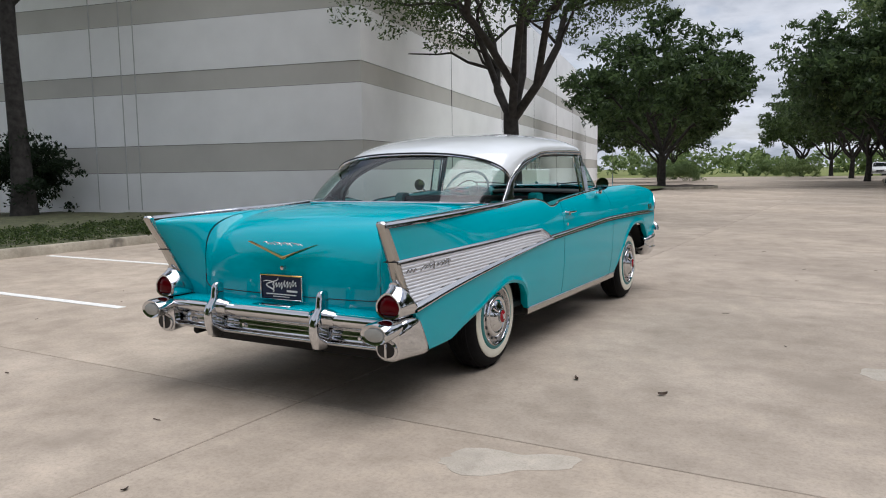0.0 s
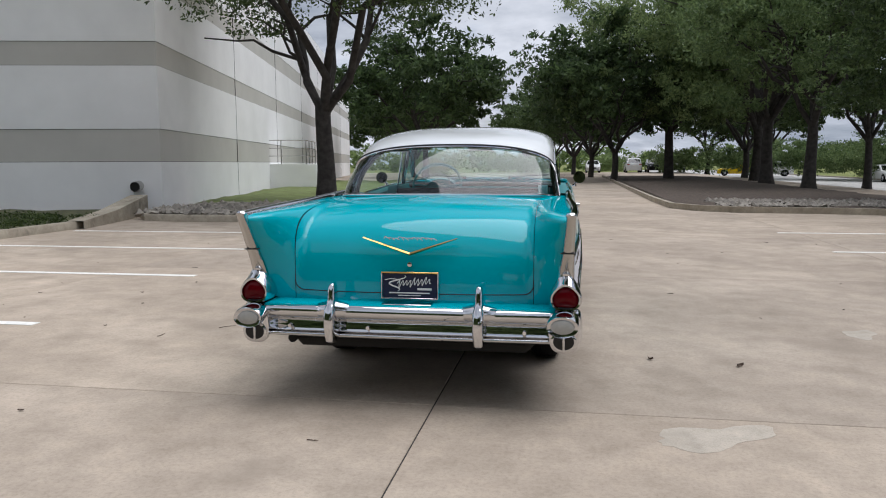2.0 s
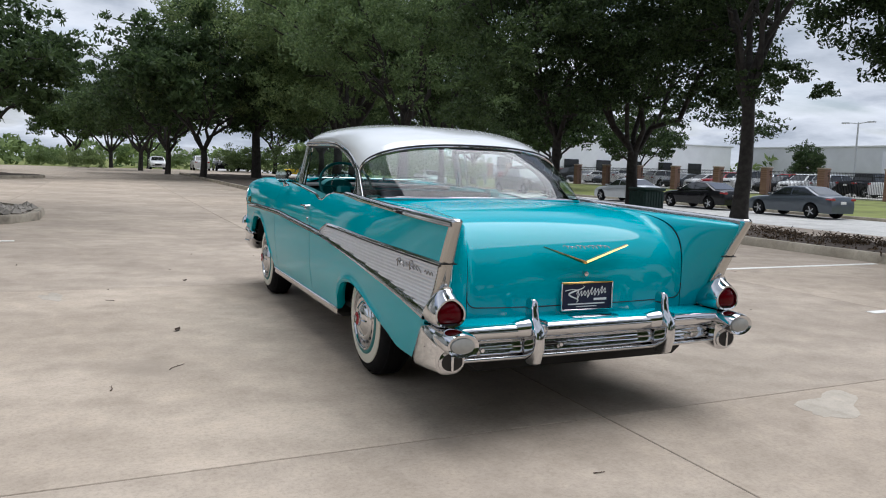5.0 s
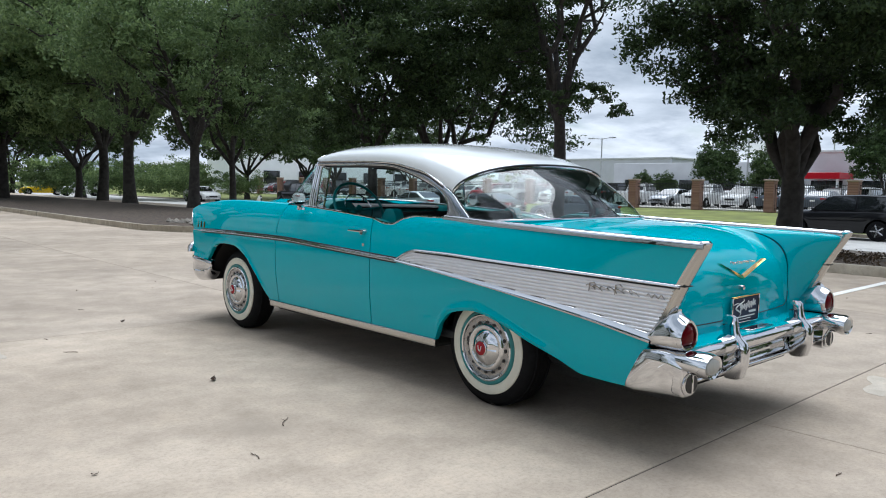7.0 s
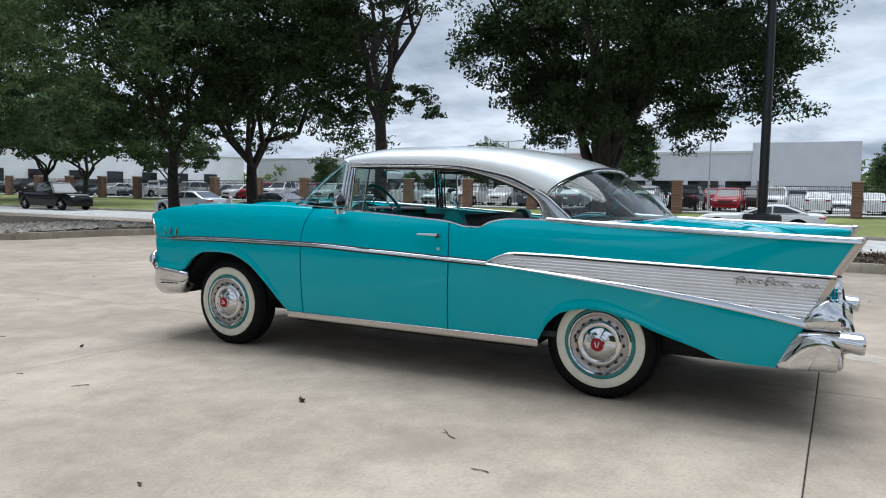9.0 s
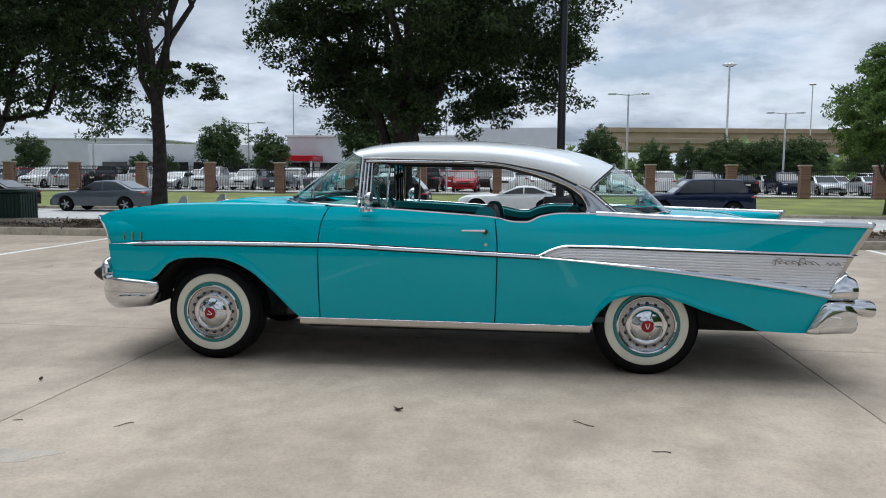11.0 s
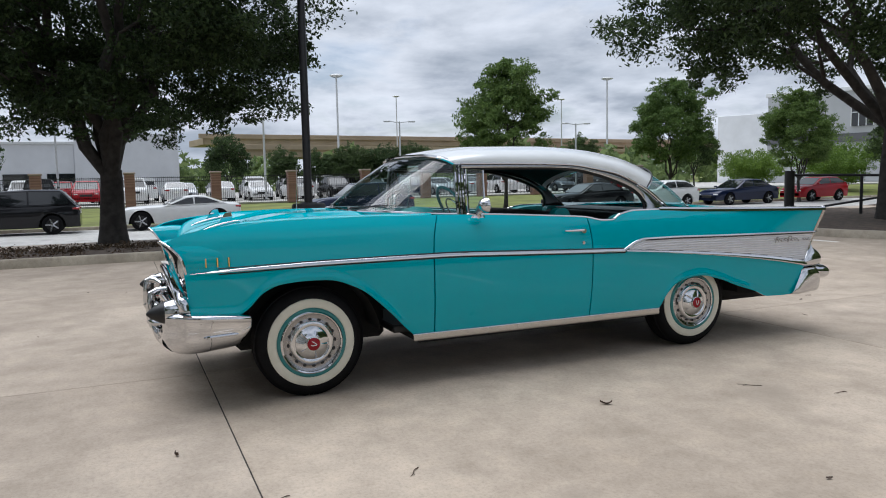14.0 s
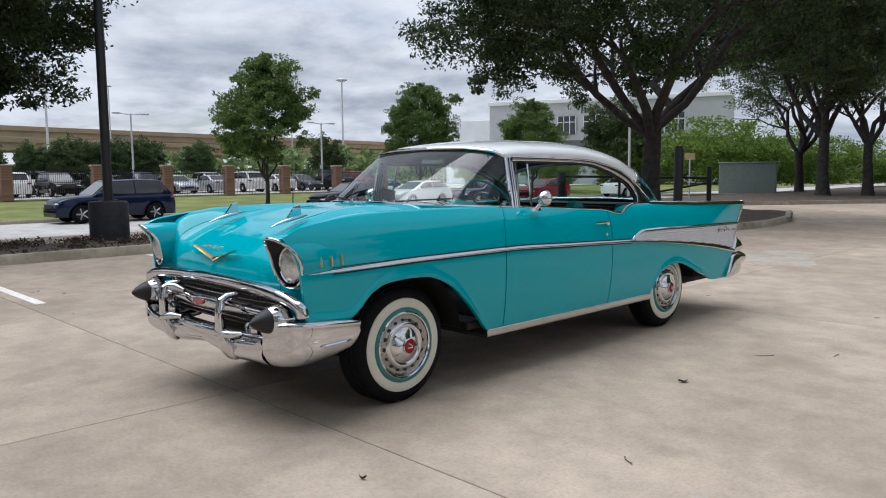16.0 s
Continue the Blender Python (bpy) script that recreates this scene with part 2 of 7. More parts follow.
# ---- geometry helpers ----
class Geo:
    """Collects faces for one mesh."""

    def __init__(self):
        self.v, self.f, self.m, self.n = [], [], [], 0

    def add(self, verts, faces, mi=0):
        verts = np.asarray(verts, float).reshape(-1, 3)
        self.v.append(verts)
        self.f += [tuple(i + self.n for i in f) for f in faces]
        self.m += [mi] * len(faces)
        self.n += len(verts)
        return self

    def grid(self, p, close_u=False, close_v=False, flip=False, mi=0):
        p = np.asarray(p, float)
        nu, nv = p.shape[:2]
        faces = []
        for i in range(nu if close_u else nu - 1):
            for j in range(nv if close_v else nv - 1):
                i2, j2 = (i + 1) % nu, (j + 1) % nv
                q = (i * nv + j, i2 * nv + j, i2 * nv + j2, i * nv + j2)
                faces.append(q[::-1] if flip else q)
        return self.add(p.reshape(-1, 3), faces, mi)

    def box(self, c, s, rot=0.0, ch=0.0):
        """A box with its edges cut by ch; rot turns it about z, in degrees."""
        hx, hy, hz = (v / 2 for v in s)
        ch = min(ch, hx * 0.9, hy * 0.9, hz * 0.9)
        bm = bmesh.new()
        for sx in (-1, 1):
            for sy in (-1, 1):
                for sz in (-1, 1):
                    if ch:
                        bm.verts.new((sx * (hx - ch), sy * (hy - ch), sz * hz))
                        bm.verts.new((sx * (hx - ch), sy * hy, sz * (hz - ch)))
                        bm.verts.new((sx * hx, sy * (hy - ch), sz * (hz - ch)))
                    else:
                        bm.verts.new((sx * hx, sy * hy, sz * hz))
        bmesh.ops.convex_hull(bm, input=bm.verts)
        bmesh.ops.dissolve_limit(bm, angle_limit=0.01, verts=bm.verts, edges=bm.edges)
        bm.verts.index_update()
        a = radians(rot)
        ca, sa_ = math.cos(a), math.sin(a)
        vs = [(c[0] + v.co.x * ca - v.co.y * sa_, c[1] + v.co.x * sa_ + v.co.y * ca, c[2] + v.co.z) for v in bm.verts]
        self.add(vs, [[v.index for v in f.verts] for f in bm.faces])
        bm.free()
        return self

    def prism(self, poly, z0, z1, mi=0):
        """An upright prism over a plan polygon, counter-clockwise."""
        k = len(poly)
        vs = [(x, y, z0) for x, y in poly] + [(x, y, z1) for x, y in poly]
        fs = [tuple(range(k - 1, -1, -1)), tuple(range(k, 2 * k))]
        fs += [(i, (i + 1) % k, k + (i + 1) % k, k + i) for i in range(k)]
        return self.add(vs, fs, mi)

    def tube(self, path, radius, seg=8, caps=True):
        path = np.asarray(path, float)
        rad = np.broadcast_to(np.asarray(radius, float), (len(path),))
        d = np.gradient(path, axis=0)
        d /= np.linalg.norm(d, axis=1)[:, None] + 1e-9
        up = np.array((0, 0, 1.0)) if abs(d[0, 2]) < 0.9 else np.array((1.0, 0, 0))
        rows = []
        for p, t, r in zip(path, d, rad):
            u = np.cross(t, up)
            u /= np.linalg.norm(u) + 1e-9
            w = np.cross(u, t)
            up = w
            a = np.linspace(0, 2 * np.pi, seg, endpoint=False)
            rows.append(p + r * (np.cos(a)[:, None] * u + np.sin(a)[:, None] * w))
        self.grid(np.array(rows), close_v=True)
        if caps:
            n = self.n
            self.f += [tuple(range(n - seg, n)), tuple(range(n - seg * len(path) + seg - 1, n - seg * len(path) - 1, -1))]
            self.m += [0, 0]
        return self

    def lathe(self, prof, seg=32, center=(0, 0, 0), axis="x", squash=(1, 1)):
        """Turns a profile of (along the axis, radius)."""
        a = np.linspace(0, 2 * np.pi, seg, endpoint=False)
        rows = []
        for h, r in prof:
            ca, sb = np.cos(a) * r * squash[0], np.sin(a) * r * squash[1]
            k = np.full(seg, h)
            rows.append(np.stack({"x": (k, ca, sb), "y": (ca, k, sb), "z": (ca, sb, k)}[axis], 1) + np.array(center))
        return self.grid(np.array(rows), close_v=True, flip=axis != "y")

    def sweep(self, path, side, lift, prof):
        """Sweeps an open profile of (across, out) along a path, with its across and out directions given at every point."""
        path, side, lift = (np.asarray(a, float) for a in (path, side, lift))
        return self.grid(np.array([p + np.outer([q[0] for q in prof], s) + np.outer([q[1] for q in prof], o) for p, s, o in zip(path, side, lift)]))

    def mesh(self, name, mats, smooth=True, angle=38):
        me = bpy.data.meshes.new(name)
        me.from_pydata(np.concatenate(self.v).tolist(), [], self.f)
        for m in mats if isinstance(mats, (list, tuple)) else (mats,):
            me.materials.append(m)
        me.polygons.foreach_set("material_index", self.m)
        if smooth:
            me.polygons.foreach_set("use_smooth", [True] * len(self.f))
            bm = bmesh.new()
            bm.from_mesh(me)
            bmesh.ops.recalc_face_normals(bm, faces=bm.faces)
            lim = radians(angle)
            for e in bm.edges:
                if len(e.link_faces) == 2 and e.calc_face_angle(0) > lim:
                    e.smooth = False
            bm.to_mesh(me)
            bm.free()
        me.update()
        return me


def part(name, geo, material, parent, label="", smooth=True, angle=38):
    ob = new(name, geo.mesh(name, material, smooth, angle))
    ob.parent = parent
    if label:
        ob["label"] = label
    return ob


def thing(name, label, category, group="", kind="", at=None):
    ob = new(name)
    ob.empty_display_size = 0.2
    if at is not None:
        ob.matrix_world = at
    return tagged(ob, label, category, group, kind)


def solid(name, geo, material, label, category="", group="", kind="", smooth=True, angle=38):
    ob = new(name, geo.mesh(name, material, smooth, angle))
    return tagged(ob, label, category, group, kind)


def spline(xs, knots):
    """Smooth interpolation through knots of (x, value), monotone between them."""
    k = np.array(knots, float)
    k = k[np.argsort(k[:, 0])]
    x, y = k[:, 0], k[:, 1]
    h, d = np.diff(x), np.diff(y) / np.diff(x)
    m = np.zeros(len(x))
    m[0], m[-1] = d[0], d[-1]
    for i in range(1, len(x) - 1):
        if d[i - 1] * d[i] > 0:
            w1, w2 = 2 * h[i] + h[i - 1], h[i] + 2 * h[i - 1]
            m[i] = (w1 + w2) / (w1 / d[i - 1] + w2 / d[i])
    q = np.clip(np.asarray(xs, float), x[0], x[-1])
    i = np.clip(np.searchsorted(x, q) - 1, 0, len(x) - 2)
    t = (q - x[i]) / h[i]
    return ((1 + 2 * t) * (1 - t) ** 2 * y[i] + t * (1 - t) ** 2 * h[i] * m[i]
            + t * t * (3 - 2 * t) * y[i + 1] + t * t * (t - 1) * h[i] * m[i + 1])


def smooth01(v, a, b):
    t = np.clip((np.asarray(v, float) - a) / (b - a), 0, 1)
    return t * t * (3 - 2 * t)

# ---- ground, kerbs, building ----
ground = Geo()
ground.add([(-900, -900, -0.75), (900, -900, -0.75), (900, 900, -0.75), (-900, 900, -0.75)], [(0, 1, 2, 3)])
GRASS = plain("grass_sheet", (0.15, 0.17, 0.035), 0.95, 0, 0.4, 0.5, 0.6)
tagged(solid("ground", ground, GRASS, "flat dry grass ground reaching the horizon", "ground", kind="structure"))

KERB_X = 8.5
pavement = thing("pavement", "weathered tan concrete car park in jointed slabs", "pavement", kind="structure")
JX, JY, SLAB = 0.13, -1.13, 4.59
jf = Geo().add([(-36.5, -33.2, -0.004), (13.8, -33.2, -0.004), (13.8, 90, -0.004), (-36.5, 90, -0.004)], [(0, 1, 2, 3)])
JOINT = plain("joint_filler", (0.035, 0.03, 0.026), 0.95, 0, 0.4, 9)
part("joint_filler", jf, JOINT, pavement)

for y in (-8.05, -5.2, -2.35, 0.5, 3.3, 6.15, 9.0):
    solid("parking_line", Geo().box((6.39, y, 0.002), (3.98, 0.1, 0.006)), PAINT_LINE, "worn white painted parking line on concrete", "parking line", "parking lines", "structure")
for y in (-12.3, -9.8, -7.2, -4.7, -2.2, 0.33, 2.88, 5.43, 7.95):
    solid("parking_line", Geo().box((-5.95, y, 0.002), (5.2, 0.1, 0.006)), PAINT_LINE, "worn white painted parking line on concrete", "parking line", "parking lines", "structure")


def kerb(path, name="kerb", w=0.16, h=0.15, closed=False):
    """A cast kerb along a plan line, its left side the bed."""
    p = np.array(path, float)
    d = np.roll(p, -1, 0) - np.roll(p, 1, 0) if closed else np.gradient(p, axis=0)
    d /= np.linalg.norm(d, axis=1)[:, None]
    nrm = np.stack([-d[:, 1], d[:, 0]], 1)
    prof = [(0.0, -0.08), (0.012, h - 0.03), (0.035, h), (w, h), (w, -0.08)]
    rows = [[(*(a + n * o), z) for o, z in prof] for a, n in zip(p, nrm)]
    g = Geo().grid(np.array(rows), close_u=closed)
    return solid(name, g, KERB, "worn concrete kerb edging the planted bed", "kerb", "kerbs", "structure")


def arc(cx, cy, r, a0, a1, n=8):
    return [(cx + r * math.cos(radians(a)), cy + r * math.sin(radians(a))) for a in np.linspace(a0, a1, n)]


def bed(poly, material, label, z=0.11, name="planting_bed", rough=0.05, seed=1, fall=False):
    """A mounded, uneven bed filled inside a plan polygon."""
    bm = bmesh.new()
    f = bm.faces.new([bm.verts.new((x, y, z)) for x, y in poly])
    f.normal_update()
    bmesh.ops.triangulate(bm, faces=[f])
    for _ in range(5):
        long = [e for e in bm.edges if e.calc_length() > 1.0]
        if long:
            bmesh.ops.subdivide_edges(bm, edges=long, cuts=1, use_grid_fill=False)
            bmesh.ops.triangulate(bm, faces=bm.faces)
    for v in bm.verts:
        if not v.is_boundary:
            v.co.z += rough * (1.0 + noise.noise(v.co * 0.9 + Vector((seed, 0, 0)))) + 0.03 * noise.noise(v.co * 4)
    if fall:
        for v in bm.verts:
            v.co.z -= 0.25 * float(smooth01(v.co.x, 9.5, 14.3))
    me = bpy.data.meshes.new(name)
    bm.to_mesh(me)
    bm.free()
    me.materials.append(material)
    for p in me.polygons:
        p.use_smooth = True
    return tagged(new(name, me), label, "planting bed", kind="structure")


# east bed along the street
kerb([(KERB_X, y) for y in np.linspace(-7.5, 13.0, 24)][::-1])
bed([(KERB_X + 0.14, -7.4), (13.7, -7.4), (13.7, 2), (13.7, 13), (14.55, 18), (14.6, 22), (14.6, 60), (3.7, 60), (3.7, 16), (4.6, 14.7), (KERB_X - 1.0, 14.1), (KERB_X + 0.14, 13)],
    MULCH, "brown mulch bed under trees beside the street", 0.10, rough=0.03, fall=True)
kerb([(KERB_X, 13.0), (8.3, 13.6), (7.7, 14.0), (6.5, 14.3), (4.9, 14.5), (4.1, 15.1), (3.6, 16.2), (3.5, 20), (3.5, 30), (3.5, 60)])
kerb([(4.6, -17.2), (3.5, -14.2), (3.2, -12.4), (3.2, -11.2), (3.3, -10.2), (3.9, -9.3), (5.0, -8.9), (9.0, -8.7), (11.5, -8.9)][::-1])
bed([(3.5, -11.2), (3.6, -10.3), (4.1, -9.5), (5.0, -9.05), (9.0, -8.85), (11.4, -9.0), (11.4, -16.5), (9, -17), (4.5, -17), (3.4, -14)], MULCH, "dark mulch bed round an oak", seed=5)
solid("drive_apron", Geo().add([(11.4, -17, 0.03), (14.2, -17, -0.02), (17, -17, -0.51), (17, -7.6, -0.51), (14.2, -7.6, -0.02), (11.4, -7.6, 0.03)], [(0, 1, 4, 5), (1, 2, 3, 4)]), STREET, "pale concrete driveway apron", "driveway", kind="structure")
kerb([(9.8, -19.2), (9.3, -20.6), (8.7, -22.9), (7.0, -25.0), (4.9, -27.9), (1.5, -33.0), (1.5, -60.0)][::-1], name="kerb")
bed([(9.9, -19.3), (9.45, -20.7), (8.85, -23.0), (7.15, -25.15), (5.05, -28.0), (1.65, -33.1), (1.65, -60), (14, -60), (14, -24), (12.5, -19.3)], MULCH, "mulch bed with oaks beyond the drive", 0.10, rough=0.04, seed=21)
# west bed by the warehouse and the tree island
WKX = -8.75
kerb([(WKX, y) for y in np.linspace(-34, 8.6, 44)])
GROUNDCOVER = plain("groundcover", (0.075, 0.078, 0.035), 0.95, 0, 0.55, 5, 1.0)
bed([(WKX - 0.14, -34), (WKX - 0.14, 8.6), (-9.6, 12.3), (-20, 10.1), (-34, 7), (-34, -34)], GROUNDCOVER, "patchy ivy and leaf litter by the wall", 0.12, rough=0.04, seed=3)
isl = [(-9.2, 11.2), (-8.6, 10.4), (-7.5, 10.2), (-4.6, 10.4), (-3.7, 10.9), (-3.3, 11.8), (-3.3, 13.2), (-3.9, 14.6), (-5.2, 16.2), (-6.6, 20.0), (-7.2, 27.0)]
kerb(isl)
GRAVEL = plain("gravel_bed", (0.17, 0.15, 0.12), 0.9, 0, 0.5, 14, 1.0)
bed([(x - 0.12, y + 0.06) for x, y in isl[1:9]] + [(-7.4, 16.0), (-9.55, 13.2), (-9.4, 12.2)], GRAVEL, "river gravel bed at the warehouse corner", 0.11, rough=0.02, seed=8)
LUSH = plain("lush_grass", (0.125, 0.155, 0.045), 0.95, 0, 0.3, 3, 0.8)
bed([(-5.35, 16.3), (-6.75, 20.0), (-7.35, 27.0), (-7.4, 40), (-15.2, 40), (-9.9, 15.0), (-7.5, 16.1)], LUSH, "bright green lawn along the warehouse", 0.12, rough=0.10, seed=9)
wedge = Geo().grid(np.array([[(-8.60, 8.3, -0.05), (-8.60, 8.3, 0.16), (-8.95, 8.3, 0.16), (-8.95, 8.3, -0.05)], [(-9.0, 10.0, -0.05), (-9.0, 10.0, 0.26), (-9.36, 9.9, 0.26), (-9.36, 9.9, -0.05)],
                             [(-9.62, 12.25, -0.05), (-9.62, 12.25, 0.50), (-10.05, 12.2, 0.50), (-10.05, 12.2, -0.05)]]))
solid("flume_wall", wedge, KERB, "sloping concrete flume wall beside the kerb", "retaining wall", kind="structure", angle=20)
# far tree island with its kerb
kerb(arc(-8.3, 41.5, 3.2, 0, 360, 28)[:-1], closed=True)
bed(arc(-8.3, 41.5, 3.05, 0, 345, 20), MULCH, "mulch island round a far oak", 0.11, seed=12)

street = Geo().box((21.6, 10, -0.60), (14.2, 300, 0.20), 0, 0.01)
bank = Geo().grid(np.array([[(x + 0.9 * float(smooth01(y, 12, 18)), y, z + 0.02 * noise.noise(Vector((x, y * 0.4, 0)))) for x, z in ((13.45, -0.10), (14.05, -0.15), (14.7, -0.32), (15.4, -0.56))] for y in np.linspace(-8.0, 60, 70)]))
solid("bank", bank, MULCH, "mulched bank falling to the street", "bank", kind="structure")
solid("road", street, STREET, "pale concrete street with parked cars", "road", kind="structure")
kerb_far = kerb([(28.6, y) for y in np.linspace(140, -120, 40)])
kerb_far.location.z = -0.51
lawn = Geo()
lx, ly = np.linspace(28.7, 75, 24), np.linspace(-100, 150, 60)
lawn.grid(np.array([[(x, y, -0.39 + 0.03 * noise.noise(Vector((x * 0.1, y * 0.1, 0))) + 0.27 * smooth01(x, 29, 44)) for y in ly] for x in lx]))
solid("lawn", lawn, GRASS, "sunlit mown grass strip before the fence", "grass", kind="structure")

# building, turned twelve degrees
BX, BY, BA = -9.4, 12.6, 12.5
ca, sa_ = math.cos(radians(BA)), math.sin(radians(BA))


def bpt(u, v):
    """Plan point: u along the south face to the west, v along the east face to the north."""
    return (BX - u * ca - v * sa_, BY - u * sa_ + v * ca)


building = thing("warehouse", "large pale tilt-up concrete warehouse with grey bands", "building")
BANDS = [(0.0, 1.33, 0), (1.33, 2.14, 1), (2.14, 3.71, 0), (3.71, 4.29, 1), (4.29, 5.75, 0), (5.75, 6.45, 1), (6.45, 9.5, 0)]
for z0, z1, k in BANDS:
    ins = 0.012 if k else 0.0
    g = Geo().prism([bpt(ins, ins), bpt(ins, 62), bpt(34, 62), bpt(34, ins)], z0 + 0.006, z1 - 0.006)
    part("wall_band" if k else "wall_panel", g, WALL_GREY if k else WALL_WHITE, building, smooth=False)
part("wall_core", Geo().prism([bpt(0.02, 0.02), bpt(0.02, 61.9), bpt(33.9, 61.9), bpt(33.9, 0.02)], 0, 9.4), JOINT, building, smooth=False)

# panel joints, drain and platform on the warehouse
def wall_strip(face, u, z0, z1, w, mat, name, out=0.02):
    g = Geo()
    if face == "s":
        q = [bpt(u, -out), bpt(u, 0.02), bpt(u + w, 0.02), bpt(u + w, -out)]
    else:
        q = [bpt(-out, u), bpt(-out, u + w), bpt(0.02, u + w), bpt(0.02, u)]
    return part(name, g.prism(q[::-1] if face == "s" else q[::-1], z0, z1), mat, building, smooth=False)


STREAK = plain("wall_streak", (0.50, 0.50, 0.48), 0.85, 0, 0.08, 4)
for u in (7.4, 7.9, 9.0, 18.2):
    wall_strip("s", u, 0.2, 9.4, 0.035, STREAK, "panel_joint", 0.008)
for u in (8.5, 17.0, 25.5, 34.0, 42.5, 51.0):
    wall_strip("e", u, 0.1, 9.4, 0.03, JOINT, "panel_joint", 0.006)
px, py = bpt(0.62, -0.10)
drain = part("drain_pipe", Geo().tube([(px, py + 0.12, 0.72), (px + 0.02, py - 0.10, 0.70)], 0.13, 18, False), SATIN, building)
part("pipe_bore", Geo().tube([(px, py + 0.10, 0.72), (px, py - 0.07, 0.705)], 0.11, 18), BLACK, drain)
plat = thing("loading_platform", "concrete entry platform with a metal guard rail", "platform")
part("slab_block", Geo().box((-12.0, 29.0, 0.62), (2.2, 3.4, 1.26), 12.5, 0.02), WALL_WHITE, plat)
for k, (x, y) in enumerate(((-11.0, 27.4), (-11.25, 28.5), (-11.5, 29.6), (-11.7, 30.6), (-12.1, 27.2), (-13.1, 27.0))):
    part("rail_post", Geo().tube([(x, y, 1.24), (x, y, 2.3)], 0.025, 8), SATIN, plat)
for z in (1.6, 1.95, 2.3):
    part("rail_bar", Geo().tube([(-13.1, 27.0, z), (-11.0, 27.4, z), (-11.7, 30.6, z)], 0.022, 8), SATIN, plat)

# ---- the car ----
car = thing("classic_car", "turquoise two-door hardtop with white roof, tail fins and chrome trim", "car")
CROWN = [(3.71, 0.985), (3.6, 1.028), (3.2, 1.072), (2.6, 1.08), (2.13, 1.072), (1.87, 1.066), (1.2, 1.03), (1.0, 1.016), (0.84, 0.988), (0.78, 0.988),
         (0.69, 1.024), (0.55, 1.045), (0.37, 1.045), (0.0, 1.032), (-0.6, 1.015), (-1.31, 0.995)]
FLOOR = [(3.71, 0.56), (3.36, 0.55), (3.305, 0.577), (3.207, 0.67), (3.10, 0.712), (2.95, 0.722), (2.83, 0.718), (2.65, 0.657), (2.466, 0.509), (2.32, 0.361), (2.265, 0.32),
         (1.8, 0.32), (0.5, 0.32), (0.372, 0.32), (0.34, 0.37), (0.303, 0.43), (0.197, 0.515), (0.018, 0.545), (-0.2, 0.50), (-0.345, 0.447), (-0.563, 0.38), (-0.71, 0.328),
         (-0.96, 0.322), (-1.31, 0.322)]
TAIL = [(0.30, -0.945), (0.33, -0.955), (0.57, -1.08), (0.65, -1.12), (0.815, -1.2), (1.0, -1.305)]
NOSE = [(0.3, 3.58), (0.6, 3.60), (0.7, 3.612), (0.76, 3.618), (0.87, 3.632), (0.94, 3.665), (0.99, 3.705)]


def side_x(y, z):
    """Half width of the body side at y and height z."""
    y, z = np.asarray(y, float), np.asarray(z, float)
    w = spline(y, [(-1.32, 0.842), (-0.9, 0.858), (-0.3, 0.872), (0.8, 0.872), (2.0, 0.868), (2.9, 0.862), (3.4, 0.852), (3.71, 0.842)])
    up = spline(z, [(0.28, -0.045), (0.4, -0.022), (0.6, -0.003), (0.76, 0.0), (0.86, -0.008), (0.96, -0.026), (1.02, -0.05), (1.09, -0.10)])
    tail = spline(z, [(0.28, -0.035), (0.4, -0.012), (0.55, 0.0), (0.7, -0.016), (0.85, -0.010), (1.0, -0.004), (1.09, -0.02)])
    k = smooth01(-y, 0.2, 1.15)
    return w + up * (1 - k) + tail * k


SEAM_F, SEAM_R = 2.143, 0.966


def seam_shift(y0, z):
    f = spline(z, [(0.3, 0.0), (0.8, 0.004), (0.93, -0.006), (1.0, -0.024), (1.08, -0.06)]) * np.exp(-((y0 - SEAM_F) / 0.12) ** 2)
    return f + spline(z, [(0.3, 0.01), (0.4, 0.004), (0.8, -0.004), (1.03, 0.016)]) * np.exp(-((y0 - SEAM_R) / 0.08) ** 2)


def body_side(sgn, ya, yb):
    ys = np.linspace(ya, yb, int((yb - ya) / 0.024) + 2)
    if ya < 0.3 < yb:
        ys = np.unique(np.concatenate([ys, np.linspace(0.25, 0.40, 14)]))
    vs = np.linspace(0, 1, 28)
    rows = []
    for y0 in ys:
        zc, zb = float(spline(y0, CROWN)), float(spline(y0, FLOOR))
        z = zc + (zb - zc) * vs
        wt, wn_ = float(smooth01(-y0, 0.75, 1.31)), float(smooth01(y0, 3.45, 3.71))
        y = y0 + wt * (spline(z, TAIL) + 1.305) + wn_ * (spline(z, NOSE) - 3.70) + seam_shift(y0, z)
        x = side_x(y, z)
        # rolled bead round the wheel openings
        arch = smooth01(zb, 0.34, 0.42)
        x = x + 0.010 * arch * np.exp(-((z - zb - 0.022) / 0.016) ** 2)
        row = np.stack([x, y, z], 1)
        lip = row[-1] + np.array([-0.03, 0, 0.004])
        rows.append(np.vstack([row[0] + np.array([-0.02, 0, -0.006]), row, lip, lip + np.array([-0.02, 0, 0.03])]))
    p = np.array(rows)
    first, last = p[0] - np.array([0.02, 0, 0]), p[-1] - np.array([0.02, 0, 0])
    p = np.concatenate([first[None], p, last[None]])
    p[..., 0] *= sgn
    return Geo().grid(p)


